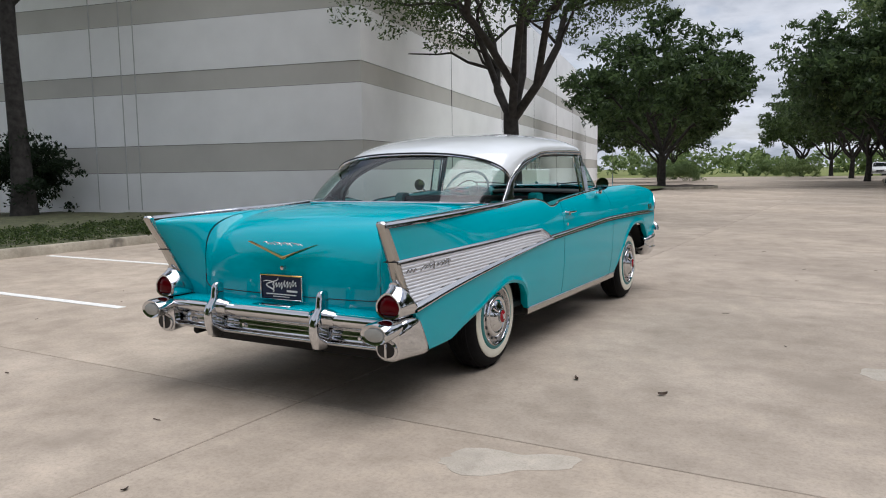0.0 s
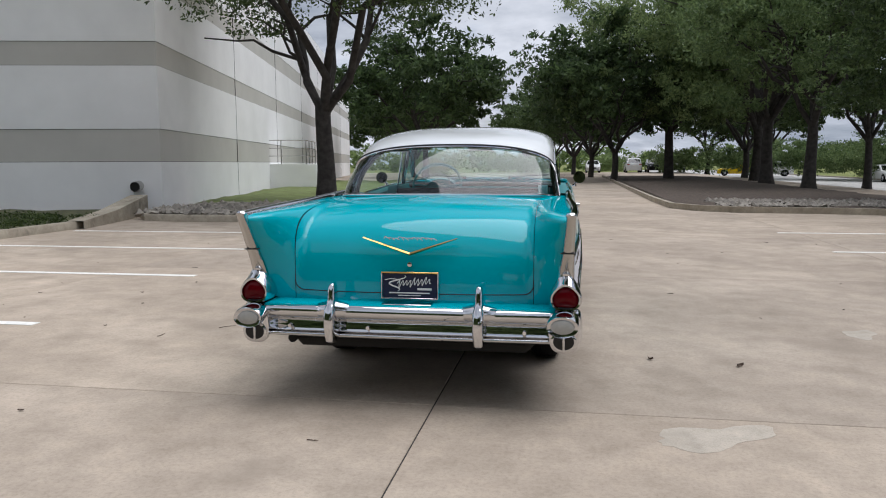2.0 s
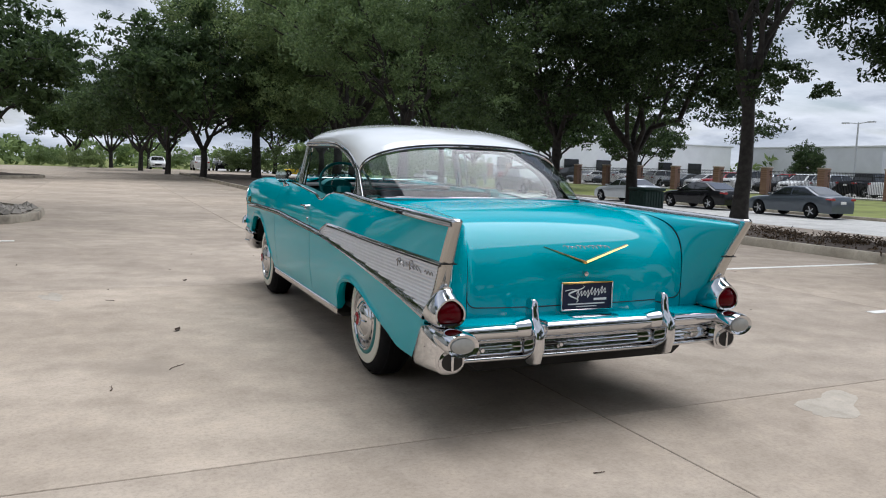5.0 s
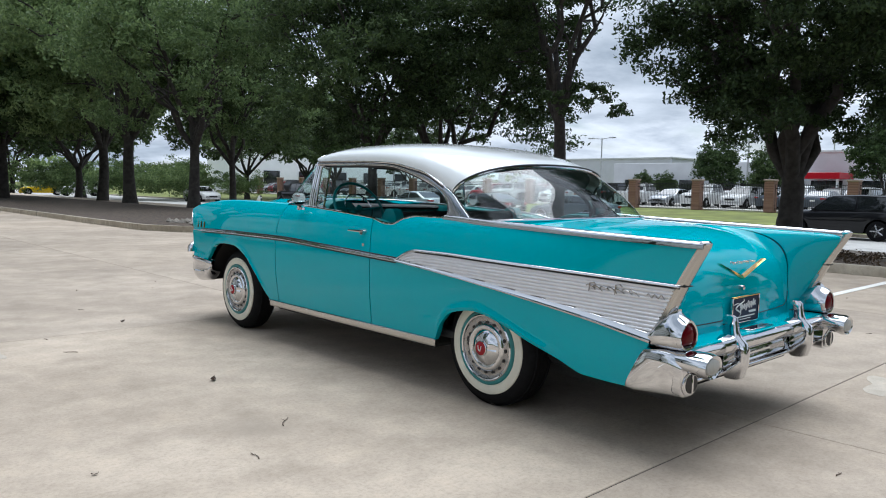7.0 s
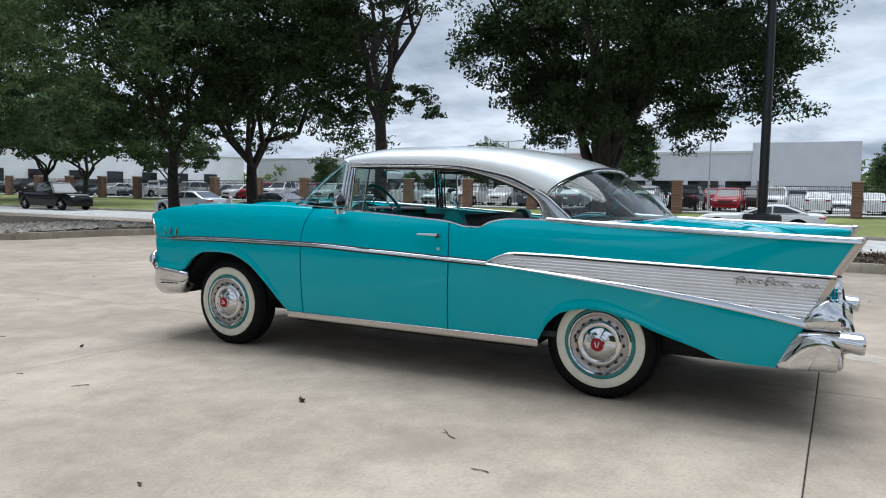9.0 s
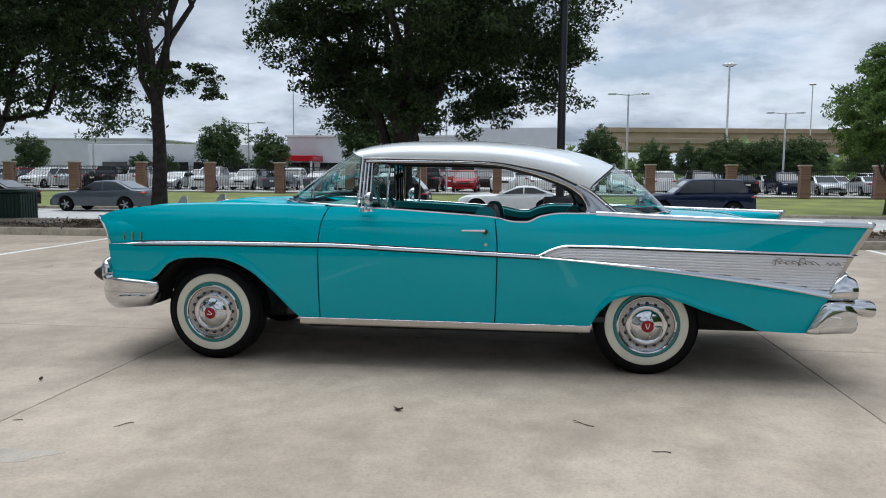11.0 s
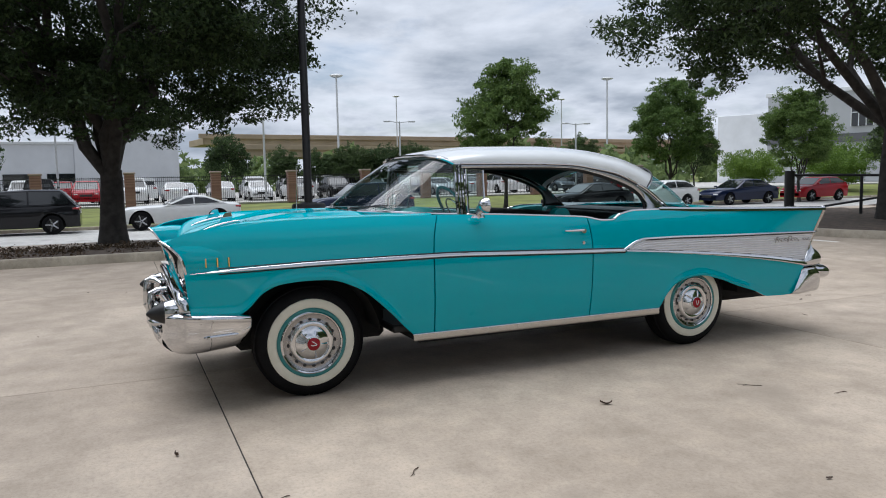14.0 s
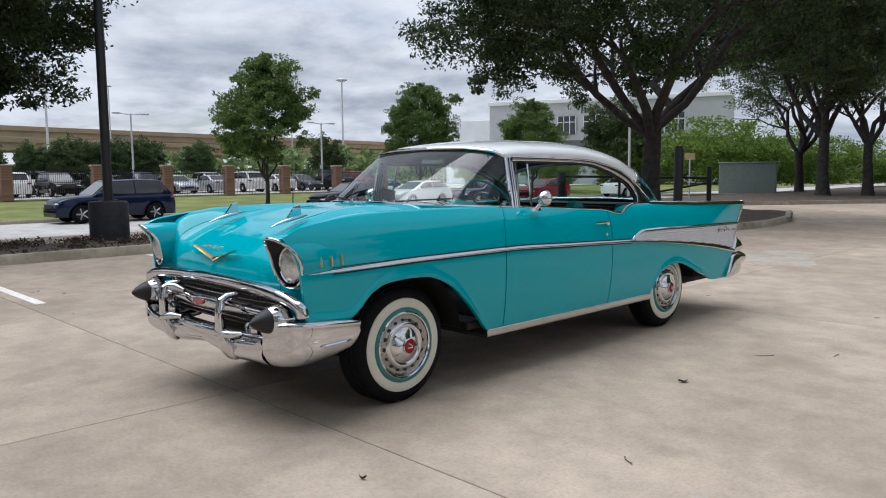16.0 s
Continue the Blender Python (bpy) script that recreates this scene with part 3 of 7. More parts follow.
for sgn in (-1, 1):
    part("front_wing", body_side(sgn, SEAM_F + 0.0042, 3.71), TEAL, car)
    part("door", body_side(sgn, SEAM_R + 0.0042, SEAM_F - 0.0042), TEAL, car)
    part("rear_quarter", body_side(sgn, -1.31, SEAM_R - 0.0042), TEAL, car)
    part("seam_backing", Geo().box((sgn * 0.80, SEAM_F, 0.68), (0.03, 0.06, 0.68)), BLACK, car)
    part("seam_backing", Geo().box((sgn * 0.80, SEAM_R, 0.66), (0.03, 0.06, 0.62)), BLACK, car)

GL_A = np.concatenate([-np.linspace(1, 0, 25), np.linspace(0, 1, 25)[1:]])


def bow(a, xs, ys, zs):
    q = np.abs(a)
    return np.stack([np.sign(a) * spline(q, xs), spline(q, ys), spline(q, zs)], 1)


WS_LOW = ([(0, 0), (0.4, 0.37), (0.7, 0.61), (0.85, 0.69), (1, 0.708)], [(0, 2.53), (0.4, 2.50), (0.7, 2.37), (0.85, 2.19), (1, 1.905)], [(0, 1.102), (0.7, 1.09), (1, 1.066)])
WS_TOP = ([(0, 0), (0.4, 0.30), (0.7, 0.52), (0.85, 0.60), (1, 0.635)], [(0, 2.0), (0.4, 1.99), (0.7, 1.965), (0.85, 1.93), (1, 1.89)], [(0, 1.462), (0.4, 1.458), (0.7, 1.44), (0.85, 1.42), (1, 1.395)])
BL_LOW = ([(0, 0), (0.4, 0.37), (0.7, 0.60), (0.88, 0.70), (1, 0.735)], [(0, -0.20), (0.4, -0.18), (0.7, -0.10), (0.88, 0.03), (1, 0.172)], [(0, 1.055), (0.7, 1.048), (1, 1.03)])


def edge_y(ax, low):
    """Where a glass's lower edge runs at half width ax."""
    q = np.linspace(0, 1, 60)
    return float(np.interp(ax, spline(q, low[0]), spline(q, low[1])))


# hood and front wings
def hood_z(x, y):
    ax = np.abs(x)
    crown = spline(y, CROWN) + 0.012
    mid = spline(y, [(2.15, 1.085), (2.4, 1.098), (2.9, 1.088), (3.2, 1.052), (3.42, 1.012), (3.6, 0.968), (3.71, 0.94)])
    ridge = 0.014 * np.exp(-((ax - 0.34) / 0.06) ** 2) * smooth01(y, 2.3, 3.0)
    z = mid + ridge - 0.03 * smooth01(ax, 0.38, 0.58)
    return z + (crown - z) * smooth01(ax, 0.55, 0.72) - 0.024 * smooth01(ax, 0.75, 0.80)


def lip_z(ax):
    """Height of the grille opening's upper edge."""
    return 0.60 + 0.118 * math.sqrt(max(0.0, 1 - (min(ax, 0.855) / 0.86) ** 2)) ** 0.55


def hood_rows(us):
    rows = []
    for xw in us:
        ax = abs(xw)
        wing = float(smooth01(ax, 0.50, 0.64))
        edge = float(smooth01(ax, 0.822, 0.835))
        y0 = edge_y(ax, WS_LOW) - 0.04 if ax < 0.69 else 2.12
        yend = 3.57 - 0.018 * wing - 0.03 * (ax / 0.56) ** 2 * (1 - wing)
        zlow = lip_z(ax) + 0.02 * (1 - wing)
        phi = np.concatenate([np.linspace(0, 1.2, 40), np.linspace(1.23, np.pi / 2, 24)])
        n = 2 / (4.6 + 5 * wing + 10 * edge)
        y = y0 + (yend - y0) * np.sin(phi) ** n
        f = np.cos(phi) ** n
        z = zlow + (hood_z(np.full_like(y, xw), y) - zlow) * np.where(phi < 0.02, 1, f)
        low = np.clip((0.99 - z) / 0.26, 0, 1)
        y = y + (0.085 - 0.045 * wing) * np.sin(low * np.pi / 2)
        near = smooth01(y, 3.4, 3.58) * edge
        y = y + near * (spline(z, NOSE) - 0.012 - y)
        xs = np.sign(xw) * np.minimum(ax, side_x(y, z)) if ax > 0.76 else np.full_like(y, xw)
        rows.append(np.stack([xs, y, z], 1))
    return np.array(rows)


part("hood", Geo().grid(hood_rows(np.linspace(-0.598, 0.598, 59))), TEAL, car)
for sgn in (-1, 1):
    part("wing_top", Geo().grid(hood_rows(sgn * np.linspace(0.602, 0.837, 30))), TEAL, car)


# boot lid, fins and tail panel
def deck_rows(us, gap=0.0):
    rows = []
    for xw in us:
        ax = abs(xw)
        fin = float(smooth01(ax, 0.60, 0.805))
        phi = np.concatenate([np.linspace(0, 1.1, 30), np.linspace(1.13, np.pi / 2, 30)])
        n = 2 / (3.9 + 26 * fin)
        zlow = 0.52 + gap
        s, c = np.sin(phi) ** n, np.cos(phi) ** n
        ztop = (1.055 - 0.02 * (ax / 0.6) ** 2 * (1 - fin) - 0.03 * s) * (1 - fin) + (0.997 + 0.03 * (1 - s)) * fin
        z = zlow + (ztop - zlow) * c
        yr = -1.088 + 0.045 * (z - 0.6) + 0.03 * (ax / 0.6) ** 3 * (1 - fin)
        yend = yr * (1 - fin) + (spline(z, TAIL)) * fin
        y0 = edge_y(ax, BL_LOW) + 0.02 if ax < 0.74 else 0.32
        y = y0 + (yend - y0) * s
        x = np.sign(xw) * np.minimum(ax, side_x(y, z)) if ax > 0.76 else np.full_like(y, xw)
        rows.append(np.stack([x, y, z], 1))
    return np.array(rows)


LID = 0.637
part("boot_lid", Geo().grid(deck_rows(np.linspace(-LID + 0.0018, LID - 0.0018, 65))), TEAL, car)
for sgn in (-1, 1):
    part("tail_fin", Geo().grid(deck_rows(sgn * np.linspace(LID + 0.0018, 0.838, 24))), TEAL, car)
def tail_y(ax, z):
    """The tail panel's face at half width ax."""
    fin = float(smooth01(ax, 0.60, 0.805))
    return (-1.088 + 0.045 * (z - 0.6) + 0.03 * (ax / 0.6) ** 3 * (1 - fin)) * (1 - fin) + float(spline(z, TAIL)) * fin


corner = [(LID, 0.66), (LID - 0.001, 0.645)] + [(LID - 0.05 + 0.05 * math.cos(a), 0.632 + 0.05 * math.sin(a)) for a in np.linspace(0, -np.pi / 2, 9)] + [(0.45, 0.580), (0.25, 0.579), (0.0, 0.579)]
corner += [(-x, z) for x, z in corner[::-1][1:]]
part("lid_seam", Geo().tube([(x, tail_y(abs(x), z) - 0.0005, z) for x, z in corner], 0.0028, 6), BLACK, car)
lid_back = deck_rows(np.array([-LID - 0.006, -LID + 0.006])) - np.array([0, 0, 0.012]) + np.array([0, 0.012, 0])
part("lid_gap", Geo().grid(lid_back), BLACK, car)
part("lid_gap", Geo().grid(lid_back * np.array([-1, 1, 1])), BLACK, car)


# roof
def roof_pt():
    s = np.linspace(0, 1, 70)
    yc = spline(s, [(0, 2.02), (0.1, 1.82), (0.5, 1.0), (0.8, 0.45), (1.0, 0.17)])
    zc = spline(yc, [(0.17, 1.362), (0.3, 1.418), (0.5, 1.470), (0.8, 1.515), (1.2, 1.535), (1.6, 1.53), (1.85, 1.503), (2.02, 1.462)])
    ye = spline(s, [(0, 1.90), (0.12, 1.70), (0.35, 1.28), (0.5, 1.0), (0.7, 0.72), (0.85, 0.53), (1.0, 0.375)])
    ze = spline(ye, [(0.375, 1.19), (0.48, 1.244), (0.62, 1.305), (0.8, 1.345), (1.0, 1.376), (1.28, 1.387), (1.7, 1.392), (1.9, 1.395)])
    xe = spline(s, [(0, 0.64), (0.3, 0.668), (0.6, 0.684), (0.8, 0.695), (1.0, 0.702)])
    return s, yc, zc, ye, ze, xe


def roof_rows(drop=0.0):
    s, yc, zc, ye, ze, xe = roof_pt()
    th = np.linspace(0, np.pi / 2, 36)
    rows = []
    for k in range(len(s)):
        e = 2 / (2.9 - 0.4 * s[k])
        x = (xe[k] - drop) * np.sin(th) ** e
        z = ze[k] + (zc[k] - drop - ze[k]) * np.cos(th) ** e
        y = yc[k] + (ye[k] - yc[k]) * (1 - np.cos(th)) ** (1.3 - 0.3 * s[k])
        right = np.stack([x, y, z], 1)
        left = right[1:][::-1] * np.array([-1, 1, 1])
        rows.append(np.vstack([left, right]))
    return np.array(rows)


RR = roof_rows()
part("roof", Geo().grid(RR), WHITE_ROOF, car, "glossy white painted roof")
# stainless reveal over the side window that widens into the rear pillar
REVEAL = [(1.86, 1.374), (1.55, 1.372), (1.25, 1.369), (1.0, 1.358), (0.80, 1.318), (0.63, 1.265), (0.49, 1.205), (0.415, 1.14), (0.39, 1.08), (0.402, 1.03)]
DRIP = [(1.86, 1.394), (1.55, 1.391), (1.25, 1.386), (1.0, 1.375), (0.80, 1.344), (0.63, 1.307), (0.48, 1.243), (0.375, 1.190), (0.275, 1.11), (0.172, 1.03)]


def knots_at(kn, n=90):
    q = np.linspace(0, 9, n)
    return spline(q, [(i, k[0]) for i, k in enumerate(kn)]), spline(q, [(i, k[1]) for i, k in enumerate(kn)])


def greenhouse_x(z):
    return spline(z, [(1.02, 0.742), (1.10, 0.724), (1.19, 0.706), (1.30, 0.692), (1.37, 0.676), (1.395, 0.66)])


(ry_, rz_), (dy_, dz_) = knots_at(REVEAL), knots_at(DRIP)
for sgn in (-1, 1):
    rows = []
    for v in np.linspace(0, 1, 9):
        y, z = ry_ * (1 - v) + dy_ * v, rz_ * (1 - v) + dz_ * v
        rows.append(np.stack([sgn * (greenhouse_x(z) + 0.010 * math.sin(math.pi * v) - 0.006 * v), y, z], 1))
    inner = rows[0] - np.array([sgn * 0.035, 0, 0])
    part("rear_pillar", Geo().grid(np.array([inner] + rows)), PILLAR, car, "grey stainless pillar cover")
HEADLINER = plain("headliner", (0.012, 0.05, 0.052), 0.8, 0, 0.2, 20)
part("headliner", Geo().grid(roof_rows(0.025)[:-4]), HEADLINER, car, "dark cloth headliner")

# glazing
ws_lo, ws_hi = bow(GL_A, *WS_LOW), bow(GL_A, *WS_TOP)
tv = np.linspace(0, 1, 12)[:, None, None]
ws = ws_lo[None] * (1 - tv) + ws_hi[None] * tv + np.array([0, 1, 0.25]) * (0.02 * np.sin(np.pi * tv))
pane = part("windshield", Geo().grid(ws), GLASS, car, "wraparound curved windshield")
pane.visible_shadow = False
th_n = RR.shape[1]
bl_hi = RR[-1]
bl_a = np.concatenate([-(np.linspace(0, 1, (th_n + 1) // 2))[1:][::-1], np.linspace(0, 1, (th_n + 1) // 2)])
bl_lo = bow(bl_a, *BL_LOW)
tb = np.linspace(0, 1, 12)[:, None, None]
bl = bl_lo[None] * (1 - tb) + bl_hi[None] * tb + np.array([0, -1, 0.6]) * (0.022 * np.sin(np.pi * tb))
pane = part("rear_window", Geo().grid(bl), GLASS, car, "wraparound curved rear window")
pane.visible_shadow = False


def tube_on(name, path, r, mat=None, seg=8, label=""):
    return part(name, Geo().tube(path, r, seg), mat or CHROME, car, label)


tube_on("windshield_moulding", ws_hi + np.array([0, 0.004, 0.004]), 0.013)
tube_on("windshield_sill", ws_lo + np.array([0, 0.008, 0.002]), 0.011)
tube_on("rear_window_moulding", bl_hi + np.array([0, -0.004, 0.002]), 0.008)
tube_on("rear_window_gasket", bl_hi + np.array([0, -0.004, 0.013]) * np.array([1, 1, 1]), 0.006, BLACK)
tube_on("rear_window_sill", bl_lo + np.array([0, -0.006, 0.0]), 0.009)
for sgn in (-1, 1):
    drip = np.stack([sgn * (greenhouse_x(dz_) + 0.002), dy_, dz_], 1)[:62]
    tube_on("drip_rail", drip + np.array([sgn * 0.002, 0, 0.004]), 0.006)
    tube_on("drip_gutter", drip + np.array([sgn * 0.002, 0, -0.007]), 0.0065, BLACK)
    edge = np.stack([sgn * (greenhouse_x(dz_) + 0.002), dy_, dz_], 1)[62:]
    tube_on("rear_window_side_moulding", edge, 0.007)
    tube_on("rear_window_seal", edge + np.array([0, -0.014, -0.002]), 0.005, BLACK)
    win = np.stack([sgn * (greenhouse_x(rz_) - 0.004), ry_, rz_], 1)
    tube_on("window_moulding", win, 0.005)
    tube_on("window_channel", win + np.array([-sgn * 0.022, 0.004, -0.008]), 0.012, BLACK)
    # windshield post and vent window
    post = [(0.708, 1.905, 1.062), (0.695, 1.905, 1.15), (0.665, 1.90, 1.28), (0.64, 1.893, 1.392)]
    post = np.array([(sgn * x, y, z) for x, y, z in post])
    g = Geo()
    for dx, dy, r in ((0.004, 0.0, 0.014), (0.008, -0.026, 0.010), (0.004, -0.048, 0.012)):
        g.tube(post + np.array([sgn * dx, dy, 0]), r, 8)
    part("windshield_post", g, CHROME, car)
    vq = np.array([(sgn * 0.712, 1.83, 1.065), (sgn * 0.72, 1.715, 1.062), (sgn * 0.668, 1.70, 1.352), (sgn * 0.662, 1.82, 1.362)])
    vent = part("vent_window_frame", Geo().tube(np.vstack([vq, vq[:1]]), 0.008, 6), CHROME, car)
    vp = part("vent_pane", Geo().add(vq, [(0, 1, 2, 3)]), GLASS, vent, smooth=False)
    vp.visible_shadow = False


# bright trim along the sides
def on_side(sgn, ys, zs, off=0.0):
    return np.stack([sgn * (side_x(ys, zs) + off), ys, zs], 1)


def side_strip(name, sgn, knots, width, thick, mat, n=60, order="y"):
    k = np.array(knots, float)
    t = np.concatenate([[0], np.cumsum(np.hypot(*np.diff(k, axis=0).T))])
    q = np.linspace(0, t[-1], n)
    ys, zs = spline(q, np.stack([t, k[:, 0]], 1)), spline(q, np.stack([t, k[:, 1]], 1))
    d = np.gradient(np.stack([ys, zs], 1), axis=0)
    d /= np.linalg.norm(d, axis=1)[:, None]
    w = np.broadcast_to(np.asarray(width, float), (n,)) if np.ndim(width) == 0 else np.interp(np.linspace(0, 1, n), np.linspace(0, 1, len(width)), width)
    rows = []
    for off, out in ((-0.5, -0.006), (-0.5, 0.08), (-0.25, 0.44), (0.0, 0.78), (0.18, 0.97), (0.28, 1.0), (0.38, 0.88), (0.47, 0.5), (0.5, 0.15), (0.5, -0.006)):
        yy, zz = ys - d[:, 1] * w * off, zs + d[:, 0] * w * off
        rows.append(on_side(sgn, yy, zz, out * thick if out > 0 else out))
    return part(name, Geo().grid(np.array(rows)), mat, car, angle=60)


MAIN = [(3.60, 0.806), (3.2, 0.815), (2.82, 0.821), (2.12, 0.822), (1.54, 0.804), (0.965, 0.783), (0.69, 0.773), (0.28, 0.740), (-0.079, 0.706), (-0.436, 0.666), (-0.793, 0.619), (-1.085, 0.570)]
UPPER = [(0.70, 0.777), (0.655, 0.802), (0.60, 0.827), (0.515, 0.846), (0.3, 0.846), (-0.077, 0.838), (-0.6, 0.828), (-1.205, 0.815)]
for sgn in (-1, 1):
    side_strip("side_moulding", sgn, MAIN[:7], [0.007, 0.020, 0.024] + [0.026] * 12, 0.012, CHROME, 140)
    side_strip("lower_moulding", sgn, MAIN[6:], [0.022, 0.025, 0.031, 0.039, 0.048, 0.052], 0.022, CHROME, 70)
    side_strip("upper_moulding", sgn, UPPER, 0.017, 0.012, CHROME, 70)
    # thin black strips laid along the moulding edges
    side_strip("moulding_black_line", sgn, [(y, z + 0.016) for y, z in [(3.45, 0.809)] + MAIN[1:7]], 0.005, 0.003, BLACK, 80)
    side_strip("moulding_black_line", sgn, [(y, z - 0.017) for y, z in [(3.45, 0.809)] + MAIN[1:7]], 0.007, 0.004, BLACK, 80)
    side_strip("moulding_black_line", sgn, [(y, z - 0.011) for y, z in UPPER[3:]], 0.005, 0.010, BLACK, 60)
    # ribbed insert
    ribs = 15
    ys = np.linspace(0.66, -1.20, 80)
    rows = []
    for v in [(k + f) / ribs for k in range(ribs) for f in (0.0, 0.30, 0.34, 0.50, 0.96)] + [1.0]:
        f = np.linspace(0, 1, 80)
        top = np.interp(ys[::-1], [u[0] for u in UPPER][::-1], [u[1] for u in UPPER][::-1])[::-1]
        bot = np.interp(ys[::-1], [u[0] for u in MAIN[6:]][::-1], [u[1] for u in MAIN[6:]][::-1])[::-1]
        zz = np.maximum(top + 0.0 - v * 0.262, bot)
        lift = 0.0075 if not 0.32 < (v * ribs) % 1.0 < 0.9 else 0.0005
        yy = np.maximum(ys, spline(zz, TAIL) + 0.012)
        rows.append(on_side(sgn, yy, np.minimum(zz, top), lift))
    part("ribbed_panel", Geo().grid(np.array(rows)), RIBBED, car, "ribbed brushed aluminium flank panel", angle=20)
    side_strip("sill_moulding", sgn, [(2.285, 0.303), (1.4, 0.303), (0.362, 0.303)], 0.046, 0.008, SATIN, 30)
    side_strip("sill_bead", sgn, [(2.29, 0.330), (1.4, 0.330), (0.365, 0.330)], 0.010, 0.012, CHROME, 30)
    # waistline moulding
    wy = np.linspace(1.88, 0.34, 80)
    wz = spline(wy, CROWN) + 0.006
    tube_on("waist_moulding", on_side(sgn, wy, wz - 0.004, -0.006), 0.009)
    # fin cap
    fy = np.linspace(0.34, -1.306, 60)
    fz = spline(fy, CROWN)
    path = np.stack([sgn * (side_x(fy, fz) - 0.012), fy, fz + 0.0], 1)
    wid = np.interp(fy, [-1.31, -0.6, 0.34], [0.022, 0.026, 0.016])
    rows = []
    for o, h in ((-1.0, -0.012), (-1.0, 0.001), (-0.86, 0.010), (-0.5, 0.017), (0.0, 0.020), (0.5, 0.017), (0.86, 0.010), (1.0, 0.001), (1.0, -0.012)):
        rows.append(path + np.stack([o * wid * sgn, np.zeros(60), np.full(60, h)], 1))
    part("fin_cap", Geo().grid(np.array(rows)), CHROME, car, angle=60)
    # fin tail blade
    bz = np.linspace(1.008, 0.655, 34)
    by = spline(np.minimum(bz, 1.0), TAIL)
    wb = np.interp(bz, [0.655, 0.8, 1.0], [0.040, 0.031, 0.022])
    bx = side_x(by, bz) - wb + 0.004
    rows = []
    for o, h in ((-1.0, 0.02), (-1.0, -0.012), (-0.7, -0.022), (0.0, -0.026), (0.7, -0.022), (1.0, -0.012), (1.0, 0.02)):
        rows.append(np.stack([sgn * (bx + o * wb), by + h, bz], 1))
    top_cap = Geo().grid(np.array(rows))
    part("fin_blade", top_cap, SATIN, car, "stainless fin end blade", angle=50)
    part("fin_tip", Geo().box((sgn * (bx[0]), by[0] + 0.004, 1.004), (0.05, 0.052, 0.028), 0, 0.011), CHROME, car)
    part("blade_joint", Geo().box((sgn * bx[18], by[18] - 0.012, bz[18]), (0.072, 0.034, 0.004)), BLACK, car)


def loft(secs, axis="y", seg=28):
    """A skin over rounded sections: (along, c1, c2, half width, half height, squareness)."""
    a = np.linspace(0, 2 * np.pi, seg, endpoint=False)
    c, s = np.cos(a), np.sin(a)
    rows = []
    for t, c1, c2, w, h, n in secs:
        p = c1 + w * np.sign(c) * np.abs(c) ** (2 / n)
        q = c2 + h * np.sign(s) * np.abs(s) ** (2 / n)
        k = np.full(seg, t)
        rows.append(np.stack({"x": (k, p, q), "y": (p, k, q), "z": (p, q, k)}[axis], 1))
    g = Geo().grid(np.array(rows), close_v=True)
    n = g.n
    g.f += [tuple(range(n - seg, n)), tuple(range(seg - 1, -1, -1))]
    g.m += [0, 0]
    return g


def slant(secs, k=0.5):
    """A loft whose forward end leans with the quarter panel's edge."""
    g = loft(secs)
    v = g.v[0]
    v[:, 1] -= k * (v[:, 2] - 0.43) * smooth01(v[:, 1], -1.32, -1.0)
    return g


def egg(cx, secs, pinch, flat=False, seg=32):
    """A skin along y over egg-shaped sections (y, middle z, half width, rise, drop), narrowed towards the top."""
    a = np.linspace(0, 2 * np.pi, seg, endpoint=False)
    c, q = np.cos(a), np.sin(a)
    up, dn = np.clip(q, 0, 1), np.clip(-q, 0, 1)
    rows = []
    for y, zc, w, rise, drop in secs:
        x = cx + w * np.sign(c) * np.abs(c) ** (0.75 if not flat else 0.6) * (1 - pinch * up ** 1.4)
        z = zc + rise * up ** 0.9 - drop * dn ** (0.8 if not flat else 0.35)
        rows.append(np.stack([x, np.full(seg, y), z], 1))
    g = Geo().grid(np.array(rows), close_v=True)
    g.f += [tuple(range(g.n - seg, g.n)), tuple(range(seg - 1, -1, -1))]
    g.m += [0, 0]
    return g


